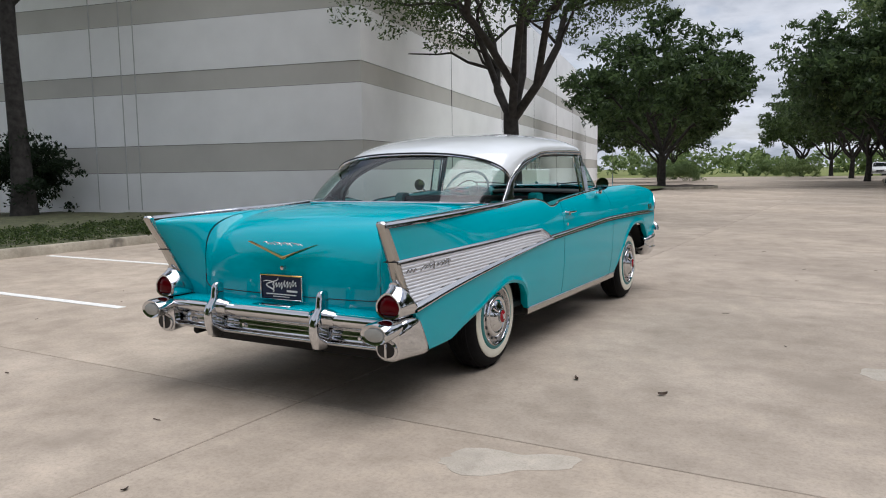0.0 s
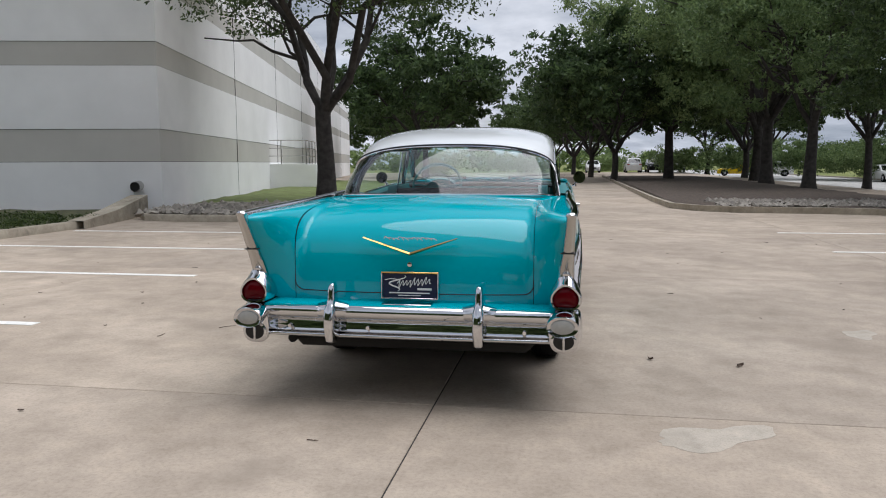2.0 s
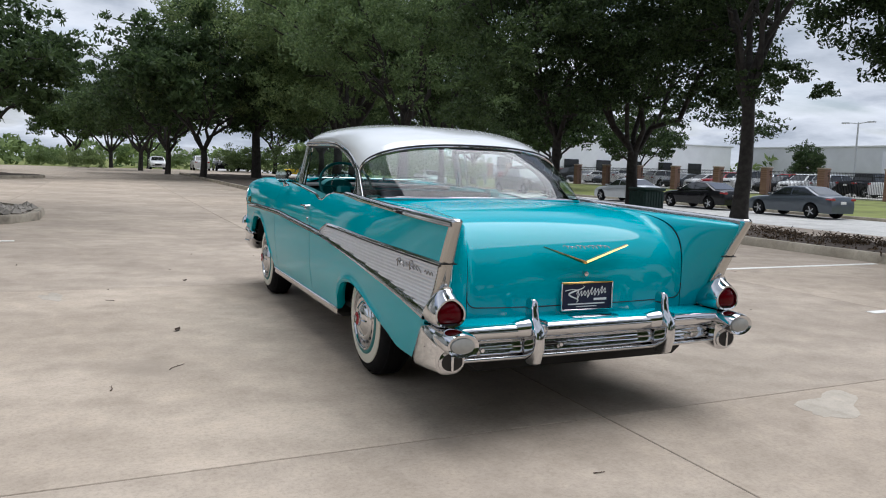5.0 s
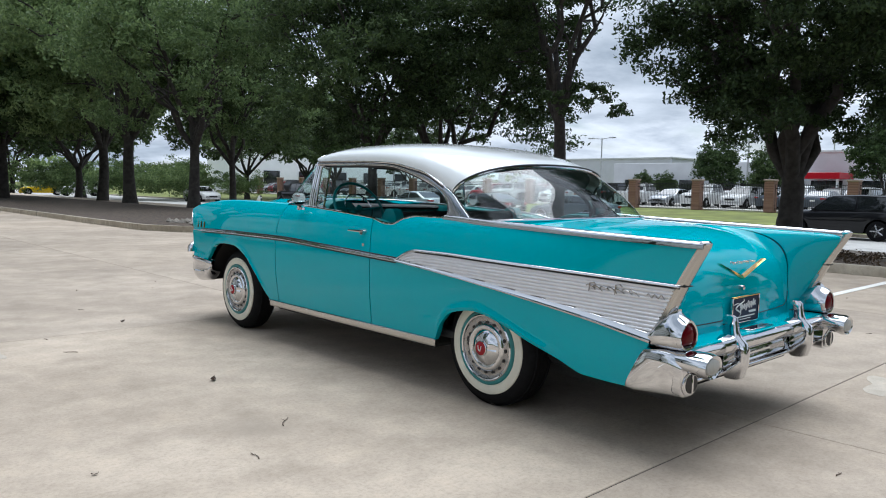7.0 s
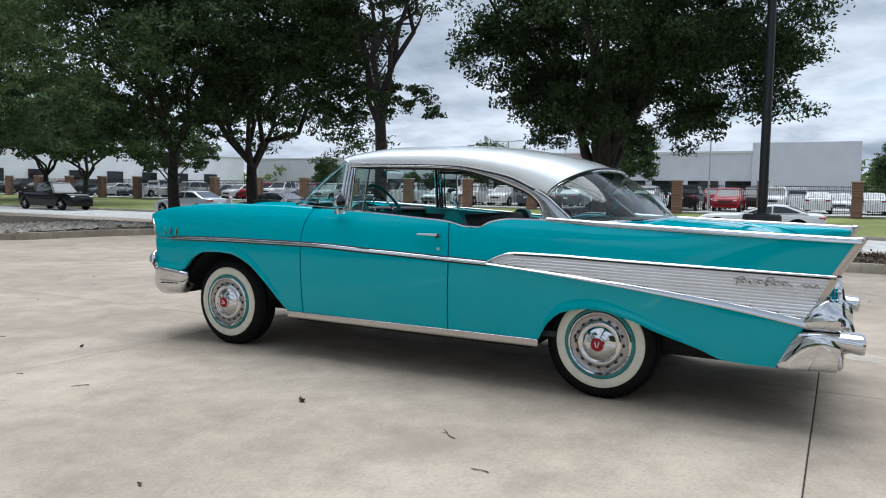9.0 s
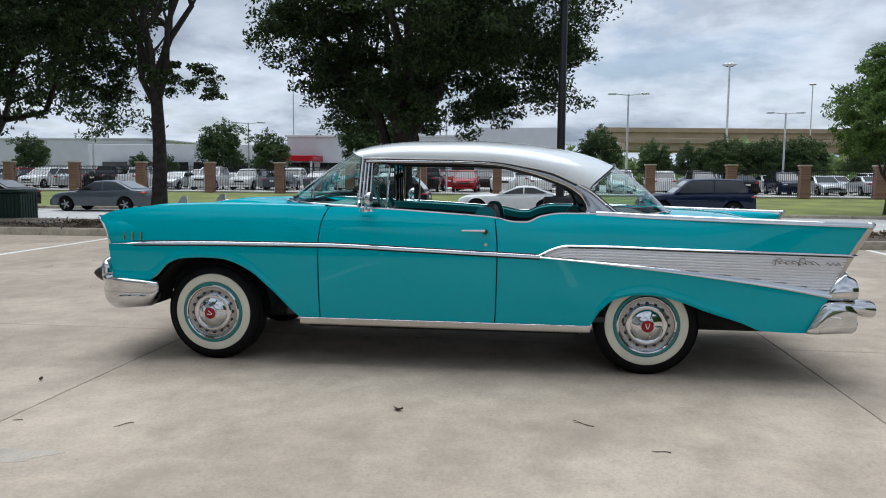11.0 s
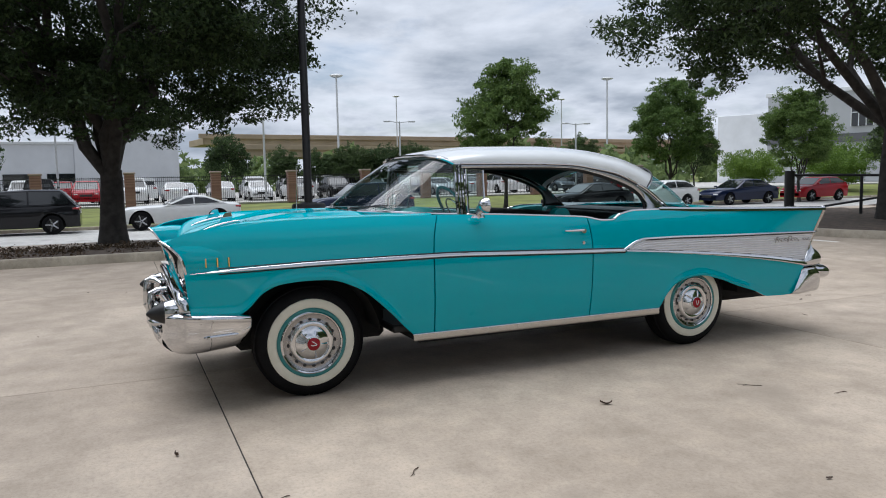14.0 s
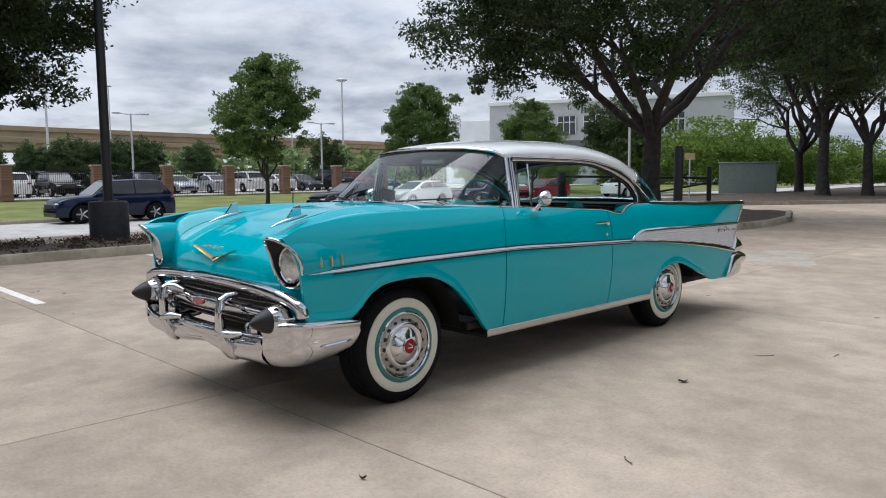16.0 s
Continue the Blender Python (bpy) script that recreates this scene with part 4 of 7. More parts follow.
# rear lamps and bumper
LAMP_GREY = plain("frosted_lens", (0.42, 0.42, 0.40), 0.25, 0, 0.1, 30, coat=0.6)
for sgn in (-1, 1):
    cone = egg(sgn * 0.80, [(-1.040, 0.592, 0.052, 0.092, 0.054), (-1.050, 0.593, 0.066, 0.108, 0.062), (-1.075, 0.594, 0.073, 0.116, 0.066), (-1.11, 0.596, 0.077, 0.116, 0.068), (-1.15, 0.598, 0.080, 0.104, 0.070),
                            (-1.195, 0.599, 0.081, 0.088, 0.070), (-1.225, 0.599, 0.078, 0.076, 0.067), (-1.238, 0.599, 0.072, 0.068, 0.062), (-1.236, 0.599, 0.064, 0.058, 0.054), (-1.205, 0.599, 0.060, 0.053, 0.048)], 0.45)
    skin = cone.v[0]
    skin[:, 1] -= 0.62 * (skin[:, 2] - 0.545) * smooth01(skin[:, 1], -1.215, -1.06)
    pod = part("tail_lamp_housing", cone, CHROME, car)
    part("red_lens", egg(sgn * 0.80, [(-1.200, 0.597, 0.062, 0.055, 0.048), (-1.222, 0.597, 0.060, 0.053, 0.046), (-1.233, 0.597, 0.048, 0.042, 0.036), (-1.239, 0.597, 0.028, 0.024, 0.020), (-1.241, 0.597, 0.004, 0.003, 0.003)], 0.38, True), RED_LENS, pod, "deep red tail lamp lens")
    part("lens_base", Geo().box((sgn * 0.80, -1.222, 0.548), (0.10, 0.02, 0.010), 0, 0.004), BLACK, pod)
    end = part("bumper_end", slant([(-1.0, sgn * 0.832, 0.425, 0.030, 0.094, 4), (-1.01, sgn * 0.832, 0.425, 0.036, 0.101, 5), (-1.06, sgn * 0.833, 0.425, 0.044, 0.104, 5), (-1.12, sgn * 0.828, 0.430, 0.056, 0.104, 4),
                                   (-1.17, sgn * 0.815, 0.430, 0.068, 0.102, 3.6), (-1.215, sgn * 0.80, 0.424, 0.074, 0.098, 3.2), (-1.238, sgn * 0.795, 0.420, 0.072, 0.094, 3.0),
                                   (-1.244, sgn * 0.795, 0.418, 0.060, 0.082, 2.8)]), CHROME, car)
    part("lamp_pod", loft([(-1.06, sgn * 0.815, 0.512, 0.030, 0.012, 2.2), (-1.15, sgn * 0.81, 0.502, 0.055, 0.030, 2.2), (-1.255, sgn * 0.795, 0.488, 0.076, 0.049, 2.2),
                           (-1.330, sgn * 0.788, 0.480, 0.080, 0.056, 2.0), (-1.349, sgn * 0.788, 0.479, 0.074, 0.050, 2.0), (-1.342, sgn * 0.788, 0.479, 0.058, 0.036, 2.0)]), CHROME, end)
    part("reversing_lens", loft([(-1.327, sgn * 0.788, 0.479, 0.058, 0.036, 2.0), (-1.348, sgn * 0.788, 0.479, 0.054, 0.033, 2.0), (-1.354, sgn * 0.788, 0.479, 0.03, 0.018, 2.0)]), LAMP_GREY, end)
    part("port_ring", loft([(-1.210, sgn * 0.793, 0.390, 0.058, 0.052, 2.2), (-1.248, sgn * 0.793, 0.387, 0.062, 0.052, 2.1), (-1.252, sgn * 0.793, 0.387, 0.054, 0.044, 2.1)]), CHROME, end)
    part("port_opening", loft([(-1.240, sgn * 0.793, 0.388, 0.052, 0.042, 2.1), (-1.2545, sgn * 0.793, 0.388, 0.050, 0.040, 2.1)]), BLACK, end)
    part("port_bar", Geo().box((sgn * 0.793, -1.255, 0.388), (0.013, 0.012, 0.084), 0, 0.003), CHROME, end)
    gx = sgn * 0.378
    g = loft([(0.342, gx, -1.232, 0.016, 0.03, 2.6), (0.355, gx, -1.242, 0.024, 0.050, 3.4), (0.420, gx, -1.250, 0.028, 0.060, 4), (0.490, gx, -1.250, 0.029, 0.060, 4), (0.520, gx, -1.244, 0.028, 0.054, 3.4),
              (0.542, gx, -1.230, 0.024, 0.045, 3), (0.565, gx, -1.221, 0.021, 0.040, 3.2), (0.600, gx, -1.217, 0.020, 0.038, 3.4), (0.632, gx, -1.214, 0.018, 0.034, 3.2), (0.645, gx, -1.212, 0.011, 0.022, 2.6)], "z", 24)
    part("bumper_guard", g, CHROME, car)
    for dx in (-1, 1):
        part("guard_foot", loft([(gx + dx * 0.018, -1.215, 0.509, 0.055, 0.046, 2.4), (gx + dx * 0.045, -1.212, 0.506, 0.046, 0.042, 2.3), (gx + dx * 0.075, -1.205, 0.501, 0.038, 0.038, 2.2), (gx + dx * 0.11, -1.192, 0.496, 0.024, 0.034, 2.1)], "x", 16), CHROME, car)


def bar(x0, x1, prof, n=40, sag=0.03, ybase=-1.215):
    """A face bar across the car with a slight bow in plan."""
    xs = np.linspace(x0, x1, n)
    rows = [[(x, ybase + dy + sag * (x / 0.75) ** 2, z - 0.011) for dy, z in prof] for x in xs]
    return Geo().grid(np.array(rows))


upper = [(0.12, 0.540)] + [(0.02 - 0.050 * math.cos(a - 0.1), 0.503 + 0.042 * math.sin(a)) for a in np.linspace(1.9, -1.5, 18)] + [(0.05, 0.458)]
part("rear_bumper_bar", bar(-0.76, 0.76, upper, sag=0.015), CHROME, car, angle=60)
lower = [(0.035, 0.468), (0.024, 0.458), (0.020, 0.430), (0.018, 0.404), (0.006, 0.396)] + [(0.0 - 0.013 * math.sin(a), 0.385 + 0.011 * math.cos(a)) for a in np.linspace(0, np.pi, 8)] + [(0.06, 0.368)]
part("rear_bumper_apron", bar(-0.76, 0.76, lower, sag=0.015), CHROME, car, angle=60)
for x in (-0.62, 0.60, -0.2):
    part("bumper_bolt", loft([(-1.165, x, 0.414, 0.011, 0.011, 2), (-1.207, x, 0.414, 0.009, 0.009, 2)]), CHROME, car)
part("step_plate", Geo().box((0, -1.172, 0.537), (0.26, 0.06, 0.008), 0, 0.003), CHROME, car)
part("exhaust_tip", Geo().tube([(-0.62, -0.95, 0.35), (-0.62, -1.17, 0.34)], 0.024, 12), UNDER, car)
part("filler_strip", Geo().box((0, -1.14, 0.525), (1.5, 0.16, 0.02), 0, 0.004), TEAL, car)

# number plate, emblem and lock on the boot lid
plate = part("dealer_plate", Geo().box((0.002, -1.104, 0.623), (0.288, 0.008, 0.128), 0, 0.003), plain("navy_plate", (0.006, 0.011, 0.045), 0.6, 0, 0.05, 20), car, "navy plate with white script")
for sx, sz, w, h in ((0, 0.067, 0.306, 0.010), (0, -0.067, 0.306, 0.008), (0.149, 0, 0.008, 0.142), (-0.149, 0, 0.008, 0.142)):
    part("plate_frame", Geo().box((0.002 + sx, -1.108, 0.623 + sz), (w, 0.014, h), 0, 0.003), GOLD if sz > 0 else CHROME, plate)
PLATE_WHITE = plain("plate_white", (0.8, 0.8, 0.8), 0.5, 0, 0.03, 20)
tt = np.linspace(0, 1, 60)
# a tall swash with a tail sweeping back, then a leaning joined-up stroke
sx = -0.085 + 0.040 * np.sin(tt * 7.6 + 0.9) * (1 - 0.25 * tt) + 0.030 * (1 - tt)
sz = 0.676 - 0.082 * tt
part("script_swash", Geo().tube(np.stack([sx, np.full(60, -1.110), sz], 1), np.interp(tt, [0, 0.3, 0.8, 1], [0.0015, 0.0040, 0.0036, 0.0015]), 6), PLATE_WHITE, plate)
part("script_swash", Geo().tube(np.stack([np.linspace(-0.128, -0.055, 20), np.full(20, -1.110), 0.652 + 0.006 * np.sin(np.linspace(0, 3, 20))], 1), 0.0022, 6), PLATE_WHITE, plate)
wv = np.linspace(0, 1, 240)
tall = 0.013 + 0.011 * (np.sin(wv * 17.0 + 0.4) > 0.72) + 0.010 * np.exp(-((wv - 0.62) / 0.03) ** 2)
part("script_stroke", Geo().tube(np.stack([-0.062 + 0.178 * wv + 0.35 * tall * np.sin(wv * 56), np.full(240, -1.110), 0.634 + tall * np.sin(wv * 56) + 0.014 * wv], 1), 0.0021, 5), PLATE_WHITE, plate)
for bx, bz, bw, bh in ((0.080, 0.606, 0.075, 0.011), (0.0, 0.585, 0.215, 0.006), (0.0, 0.572, 0.12, 0.004)):
    part("plate_bar", Geo().box((bx, -1.1095, bz), (bw, 0.003, bh)), PLATE_WHITE, plate, smooth=False)
part("boot_lock", loft([(-1.07, 0, 0.732, 0.012, 0.012, 2), (-1.098, 0, 0.732, 0.012, 0.012, 2), (-1.100, 0, 0.732, 0.006, 0.006, 2)]), CHROME, car)


def vee(name, y0, lean, zt, zb, half, mat, sign):
    """A gold vee: two tapering arms that meet at the bottom."""
    g = Geo()
    for s in (-1, 1):
        a, b = np.array((s * half, zt)), np.array((0.0, zb))
        n = 8
        pts = np.linspace(a, b, n)
        w = np.linspace(0.006, 0.017, n)
        rows = []
        for o, h in ((0.0, -0.012), (0.0, 0.006), (0.5, 0.014), (1.0, 0.006), (1.0, -0.012)):
            rows.append([(x, y0 + lean * (z - zb) + sign * h, z + o * k) for (x, z), k in zip(pts, w)])
        g.grid(np.array(rows))
    return part(name, g, mat, car, angle=20)


vee("boot_vee", -1.086, 0.07, 0.866, 0.777, 0.250, GOLD, -1)
def script_line(n, turns, seed):
    """A joined-up flourish: across and up, each 0 to 1 and about -1 to 1."""
    q = np.linspace(0, 1, n)
    a = q * turns * math.tau
    tall = 0.55 + 0.45 * np.cos(q * 9.0 + seed) ** 2
    return q - 0.35 / turns * np.sin(a + 0.6), np.sin(a) * tall + 0.25 * np.sin(a * 0.37 + seed)


wv, wu = script_line(340, 11, 0.0)
part("boot_script", Geo().tube(np.stack([-0.130 + 0.270 * wv, -1.084 + 0.0 * wv, 0.864 + 0.0085 * wu], 1), 0.0021, 5), CHROME, car, "chrome script")
# flank script chrome: its dark reflection is put into the base colour
SCRIPT = shiny("dark_reflection_script", (0.30, 0.29, 0.28), 0.16)
for sgn in (-1, 1):
    fa, fb = script_line(260, 7, 1.3)
    part("flank_script", Geo().tube(on_side(sgn, -0.74 - 0.27 * fa, 0.768 - 0.006 * fa + 0.012 * fb, 0.011), 0.0021, 5), SCRIPT, car, "chrome script darkened for its reflection")
    for hy, hz_ in ((-0.745, 0.030), (-0.885, 0.034)):
        part("script_capital", Geo().tube(on_side(sgn, np.array([hy, hy - 0.006, hy - 0.030, hy - 0.040]), 0.762 + hz_ * np.array([-0.5, 0.8, 0.95, 0.6]), 0.011), 0.0025, 5), SCRIPT, car)
    part("flank_script", Geo().tube(on_side(sgn, np.linspace(-1.05, -1.135, 60), 0.760 + 0.008 * np.sin(np.linspace(0, 17, 60)), 0.011), 0.0023, 5), SCRIPT, car, "chrome script darkened for its reflection")

# front: lamps, grille, bumper
WRAP_X = [(0, 0.846), (0.12, 0.862), (0.28, 0.866), (0.42, 0.846), (0.53, 0.79), (0.63, 0.70), (0.75, 0.54), (0.86, 0.34), (0.94, 0.16), (1, 0.0)]
WRAP_Y = [(0, 3.285), (0.12, 3.36), (0.28, 3.50), (0.42, 3.62), (0.53, 3.70), (0.63, 3.745), (0.75, 3.757), (0.86, 3.762), (0.94, 3.748), (1, 3.735)]
WRAP_TOP = [(0, 0.552), (0.28, 0.572), (0.5, 0.582), (0.6, 0.575), (0.655, 0.552), (0.658, 0.500), (0.75, 0.465), (0.86, 0.455), (1, 0.462)]
WRAP_LOW = [(0, 0.445), (0.035, 0.400), (0.09, 0.372), (0.28, 0.350), (0.45, 0.338), (0.65, 0.332), (0.75, 0.330), (0.86, 0.322), (0.94, 0.338), (1, 0.352)]


def wrap(sgn, a, b):
    """Bumper skin round the front corner: a rolled upper bead over a tucked-in lower pan."""
    q = np.linspace(a, b, 60)
    x, y = spline(q, WRAP_X), spline(q, WRAP_Y)
    d = np.stack([np.gradient(x), np.gradient(y)], 1)
    d /= np.linalg.norm(d, axis=1)[:, None]
    out = np.stack([d[:, 1], -d[:, 0]], 1)
    hi, lo = spline(q, WRAP_TOP), spline(q, WRAP_LOW)
    rows = []
    for o, f, k in ((-0.10, 0.0, -0.004), (-0.045, 0.0, 0.0), (-0.014, 0.0, -0.002), (0.006, 0.0, -0.012), (0.013, 0.0, -0.026), (0.008, 0.0, -0.040), (0.003, 0.0, -0.046), (0.007, 0.30, -0.034), (0.008, 0.45, -0.02),
                    (0.002, 0.62, -0.01), (-0.012, 0.78, 0), (-0.034, 0.90, 0), (-0.058, 0.97, 0), (-0.085, 1.0, 0), (-0.11, 0.99, 0.006)):
        z = np.maximum(hi + (lo - hi) * f + k, lo - 0.002)
        shrink = np.minimum(1.0, 0.25 + (hi - lo) / 0.2) if o > 0 else 1.0
        rows.append(np.stack([sgn * (x + o * shrink * out[:, 0]), y + o * shrink * out[:, 1], z], 1))
    p = np.array(rows)
    if a == 0.0:
        tip = p[:, :1] + np.array([-sgn * 0.012, -0.004, 0])
        p = np.concatenate([tip, p], 1)
    return Geo().grid(p)


# opaque lens: the reflector's brightness and dark patches are put into its colour
LENS = plain("pale_lamp_lens", (0.66, 0.67, 0.66), 0.12, 0.35, 0.28, 26, coat=1.0)
for sgn in (-1, 1):
    hx = sgn * 0.744
    fa = np.linspace(0, 2 * np.pi, 49)[:-1]
    fc, fs = np.cos(fa), np.sin(fa)

    def hoop(k, dy, dz=0.0, shrink=1.0):
        """A ring round the lamp whose top leans forward into a brow."""
        wide = 0.101 * k * np.sign(fc) * np.abs(fc) ** 0.86 * (1 - 0.10 * np.clip(fs, 0, 1))
        tall = 0.862 + dz + 0.124 * k * np.sign(fs) * np.abs(fs) ** 0.9
        fore = 3.666 + shrink * (0.080 * np.clip(fs, 0, 1) ** 1.3 - 0.034 * np.clip(-fs, 0, 1) - 0.036 * np.clip(fc, 0, 1)) + dy
        return np.stack([hx + sgn * wide, fore, tall], 1)

    shroud = part("headlamp_shroud", Geo().grid(np.array([hoop(0.80, -0.36, -0.01, 0.0), hoop(0.97, -0.24, 0.008, 0.2), hoop(1.03, -0.13, 0.010, 0.6), hoop(1.045, -0.05, 0.005, 0.9), hoop(1.03, -0.012), hoop(1.0, 0.0)]), close_v=True), TEAL, car)
    rim = hoop(1.0, 0.004)
    part("brow_rim", Geo().tube(np.vstack([rim, rim[:2]]), 0.0075, 8, False), CHROME, shroud, "thin chrome rim")
    part("brow_liner", Geo().grid(np.array([hoop(0.97, 0.0), hoop(0.92, -0.03, 0, 0.8), hoop(0.86, -0.045, -0.008, 0.3), hoop(0.80, -0.04, -0.012, 0.0)]), close_v=True), BLACK, shroud)
    lc = (hx, 0, 0.847)
    lamp = part("headlamp_ring", Geo().lathe([(3.602, 0.092), (3.630, 0.093), (3.637, 0.088), (3.633, 0.081), (3.615, 0.080)], 40, lc, "y"), CHROME, shroud)
    dome = [(3.630, 0.082), (3.640, 0.070), (3.650, 0.048), (3.655, 0.022), (3.656, 0.0)]
    lens = part("headlamp_lens", Geo().lathe(dome, 36, lc, "y"), LENS, lamp, "pale opaque fluted headlamp lens")
    for k in range(11):
        fx = -0.065 + 0.013 * k
        hz_ = np.linspace(-1, 1, 9) * math.sqrt(0.079 ** 2 - fx * fx)
        fy_ = np.interp(np.hypot(fx, hz_), [d[1] for d in dome][::-1], [d[0] for d in dome][::-1])
        part("lens_flute", Geo().tube(np.stack([np.full(9, hx + fx), fy_ + 0.0006, 0.847 + hz_], 1), 0.0016, 5), LENS, lens)
    # hood rockets
    rx = sgn * 0.345
    rocket = part("hood_rocket", loft([(3.485, rx, hood_z(rx, 3.475) - 0.004, 0.004, 0.003, 2), (3.44, rx, hood_z(rx, 3.44) + 0.004, 0.010, 0.008, 2.2), (3.36, rx, hood_z(rx, 3.36) + 0.008, 0.015, 0.012, 2.2),
                                       (3.28, rx, hood_z(rx, 3.28) + 0.008, 0.012, 0.010, 2.2), (3.25, rx, hood_z(rx, 3.25) + 0.006, 0.005, 0.005, 2)]), CHROME, car)
    hz = float(hood_z(rx, 3.34))
    fin = [(3.385, hz + 0.008), (3.335, hz + 0.074), (3.300, hz + 0.080), (3.290, hz + 0.012)]
    part("rocket_fin", Geo().add([(rx - 0.007, y, z) for y, z in fin] + [(rx + 0.007, y, z) for y, z in fin],
                                 [(0, 1, 2, 3), (7, 6, 5, 4), (0, 4, 5, 1), (1, 5, 6, 2), (2, 6, 7, 3), (3, 7, 4, 0)]), CHROME, rocket, smooth=False)
    # gold fender louvres
    for k in range(3):
        yk = 3.515 - 0.062 * k
        rows = on_side(sgn, np.full(6, yk), np.linspace(0.834, 0.886, 6), 0.004)
        part("wing_louvre", Geo().tube(rows, 0.0065, 6), GOLD, car, "gold wing louvre")
    # bullet guard
    bx = sgn * 0.70
    bullet = part("bumper_bullet", loft([(3.54, bx, 0.572, 0.088, 0.088, 2), (3.60, bx, 0.575, 0.085, 0.085, 2), (3.69, bx, 0.577, 0.078, 0.078, 2), (3.735, bx, 0.578, 0.066, 0.066, 2), (3.74, bx, 0.578, 0.062, 0.062, 2)]), CHROME, car)
    part("rubber_tip", loft([(3.738, bx, 0.578, 0.063, 0.063, 2), (3.77, bx, 0.578, 0.052, 0.052, 2), (3.81, bx, 0.578, 0.030, 0.030, 2), (3.835, bx, 0.578, 0.006, 0.006, 2)]), BLACK, bullet, "black rubber tip")
    # bumper wing wrapping the corner
    part("front_bumper_end", wrap(sgn, 0.0, 0.655), CHROME, car, angle=60)
    part("bumper_flute", Geo().tube(np.stack([sgn * np.full(10, 0.876), np.linspace(3.36, 3.55, 10), np.linspace(0.452, 0.445, 10)], 1), np.array([0.003] + [0.009] * 8 + [0.003]), 8), CHROME, car)
    # vertical guard over the lower pan
    gx = sgn * 0.335
    gp = [(gx, 3.70, 0.665), (gx, 3.755, 0.662), (gx, 3.79, 0.645), (gx, 3.80, 0.58), (gx - sgn * 0.0, 3.80, 0.50), (gx + sgn * 0.01, 3.79, 0.44)]
    part("grille_guard", Geo().tube(gp, np.array([0.016, 0.021, 0.023, 0.024, 0.026, 0.020]), 12), CHROME, car)
    # tongue that carries the guard down over the pan, and the roll it grows out of
    part("guard_skirt", loft([(0.475, gx + sgn * 0.01, 3.772, 0.030, 0.030, 2.6), (0.445, gx + sgn * 0.015, 3.778, 0.046, 0.026, 2.8), (0.405, gx + sgn * 0.015, 3.772, 0.056, 0.022, 3), (0.365, gx + sgn * 0.012, 3.758, 0.056, 0.020, 3),
                              (0.335, gx + sgn * 0.01, 3.738, 0.046, 0.018, 2.8), (0.328, gx + sgn * 0.01, 3.728, 0.030, 0.012, 2.4)], "z", 20), CHROME, car)
    part("guard_roll", Geo().tube([(gx + sgn * 0.10, 3.735, 0.475), (gx + sgn * 0.055, 3.775, 0.470), (gx, 3.800, 0.478), (gx - sgn * 0.055, 3.778, 0.486), (gx - sgn * 0.10, 3.74, 0.480)], np.array([0.012, 0.022, 0.026, 0.022, 0.012]), 12), CHROME, car)
    part("guard_neck", Geo().tube([(gx, 3.775, 0.652), (gx - sgn * 0.03, 3.74, 0.648), (gx - sgn * 0.075, 3.705, 0.625)], np.array([0.021, 0.020, 0.014]), 10), CHROME, car)
    part("lower_pan", wrap(sgn, 0.66, 1.0), CHROME, car, angle=60)
    part("parking_lamp", loft([(3.66, sgn * 0.47, 0.50, 0.06, 0.035, 2.2), (3.70, sgn * 0.47, 0.50, 0.062, 0.037, 2.2), (3.708, sgn * 0.47, 0.50, 0.05, 0.028, 2.1), (3.712, sgn * 0.47, 0.5, 0.02, 0.01, 2)]), CHROME, car)

part("front_bumper_bar", loft([(-0.64, 3.67, 0.455, 0.035, 0.03, 2.4), (-0.3, 3.71, 0.45, 0.045, 0.032, 2.4), (0, 3.72, 0.45, 0.045, 0.032, 2.4), (0.3, 3.71, 0.45, 0.045, 0.032, 2.4), (0.64, 3.67, 0.455, 0.035, 0.03, 2.4)], "x", 18), CHROME, car)
q = np.linspace(-1, 1, 61)
lipx, lipz = 0.86 * np.sin(q * np.pi / 2), 0.60 + 0.118 * np.cos(q * np.pi / 2) ** 0.55
lipy = 3.655 - 0.03 * np.abs(q) ** 3 + 0.01
part("grille_surround", Geo().tube(np.stack([lipx, lipy + 0.004, lipz + 0.004], 1), 0.032, 14), CHROME, car)
part("grille_backing", Geo().box((0, 3.54, 0.57), (1.36, 0.04, 0.22), 0, 0.01), BLACK, car)
for k in range(7):
    z = 0.515 + 0.028 * k
    hw = 0.72 - 0.02 * k
    part("grille_slat", Geo().tube([(-hw, 3.59, z), (-0.3, 3.62, z), (0.3, 3.62, z), (hw, 3.59, z)], 0.004, 6), SATIN, car)
for k in range(30):
    x = -0.70 + k * 1.40 / 29
    part("grille_bar", Geo().box((x, 3.592, 0.60), (0.003, 0.004, 0.20)), SATIN, car, smooth=False)
floatbar = part("grille_float_bar", loft([(-0.66, 3.66, 0.585, 0.012, 0.014, 2), (-0.4, 3.69, 0.592, 0.022, 0.02, 2.2), (-0.14, 3.71, 0.597, 0.03, 0.032, 2.4), (0, 3.715, 0.598, 0.032, 0.036, 2.4), (0.14, 3.71, 0.597, 0.03, 0.032, 2.4),
                                            (0.4, 3.69, 0.592, 0.022, 0.02, 2.2), (0.66, 3.66, 0.585, 0.012, 0.014, 2)], "x", 18), CHROME, car)
part("bar_badge", loft([(3.73, 0, 0.60, 0.06, 0.02, 3), (3.752, 0, 0.60, 0.056, 0.018, 3)]), plain("badge_red", (0.25, 0.02, 0.03), 0.2, 0, 0.1, 20, coat=1.0), floatbar, "red enamel badge")
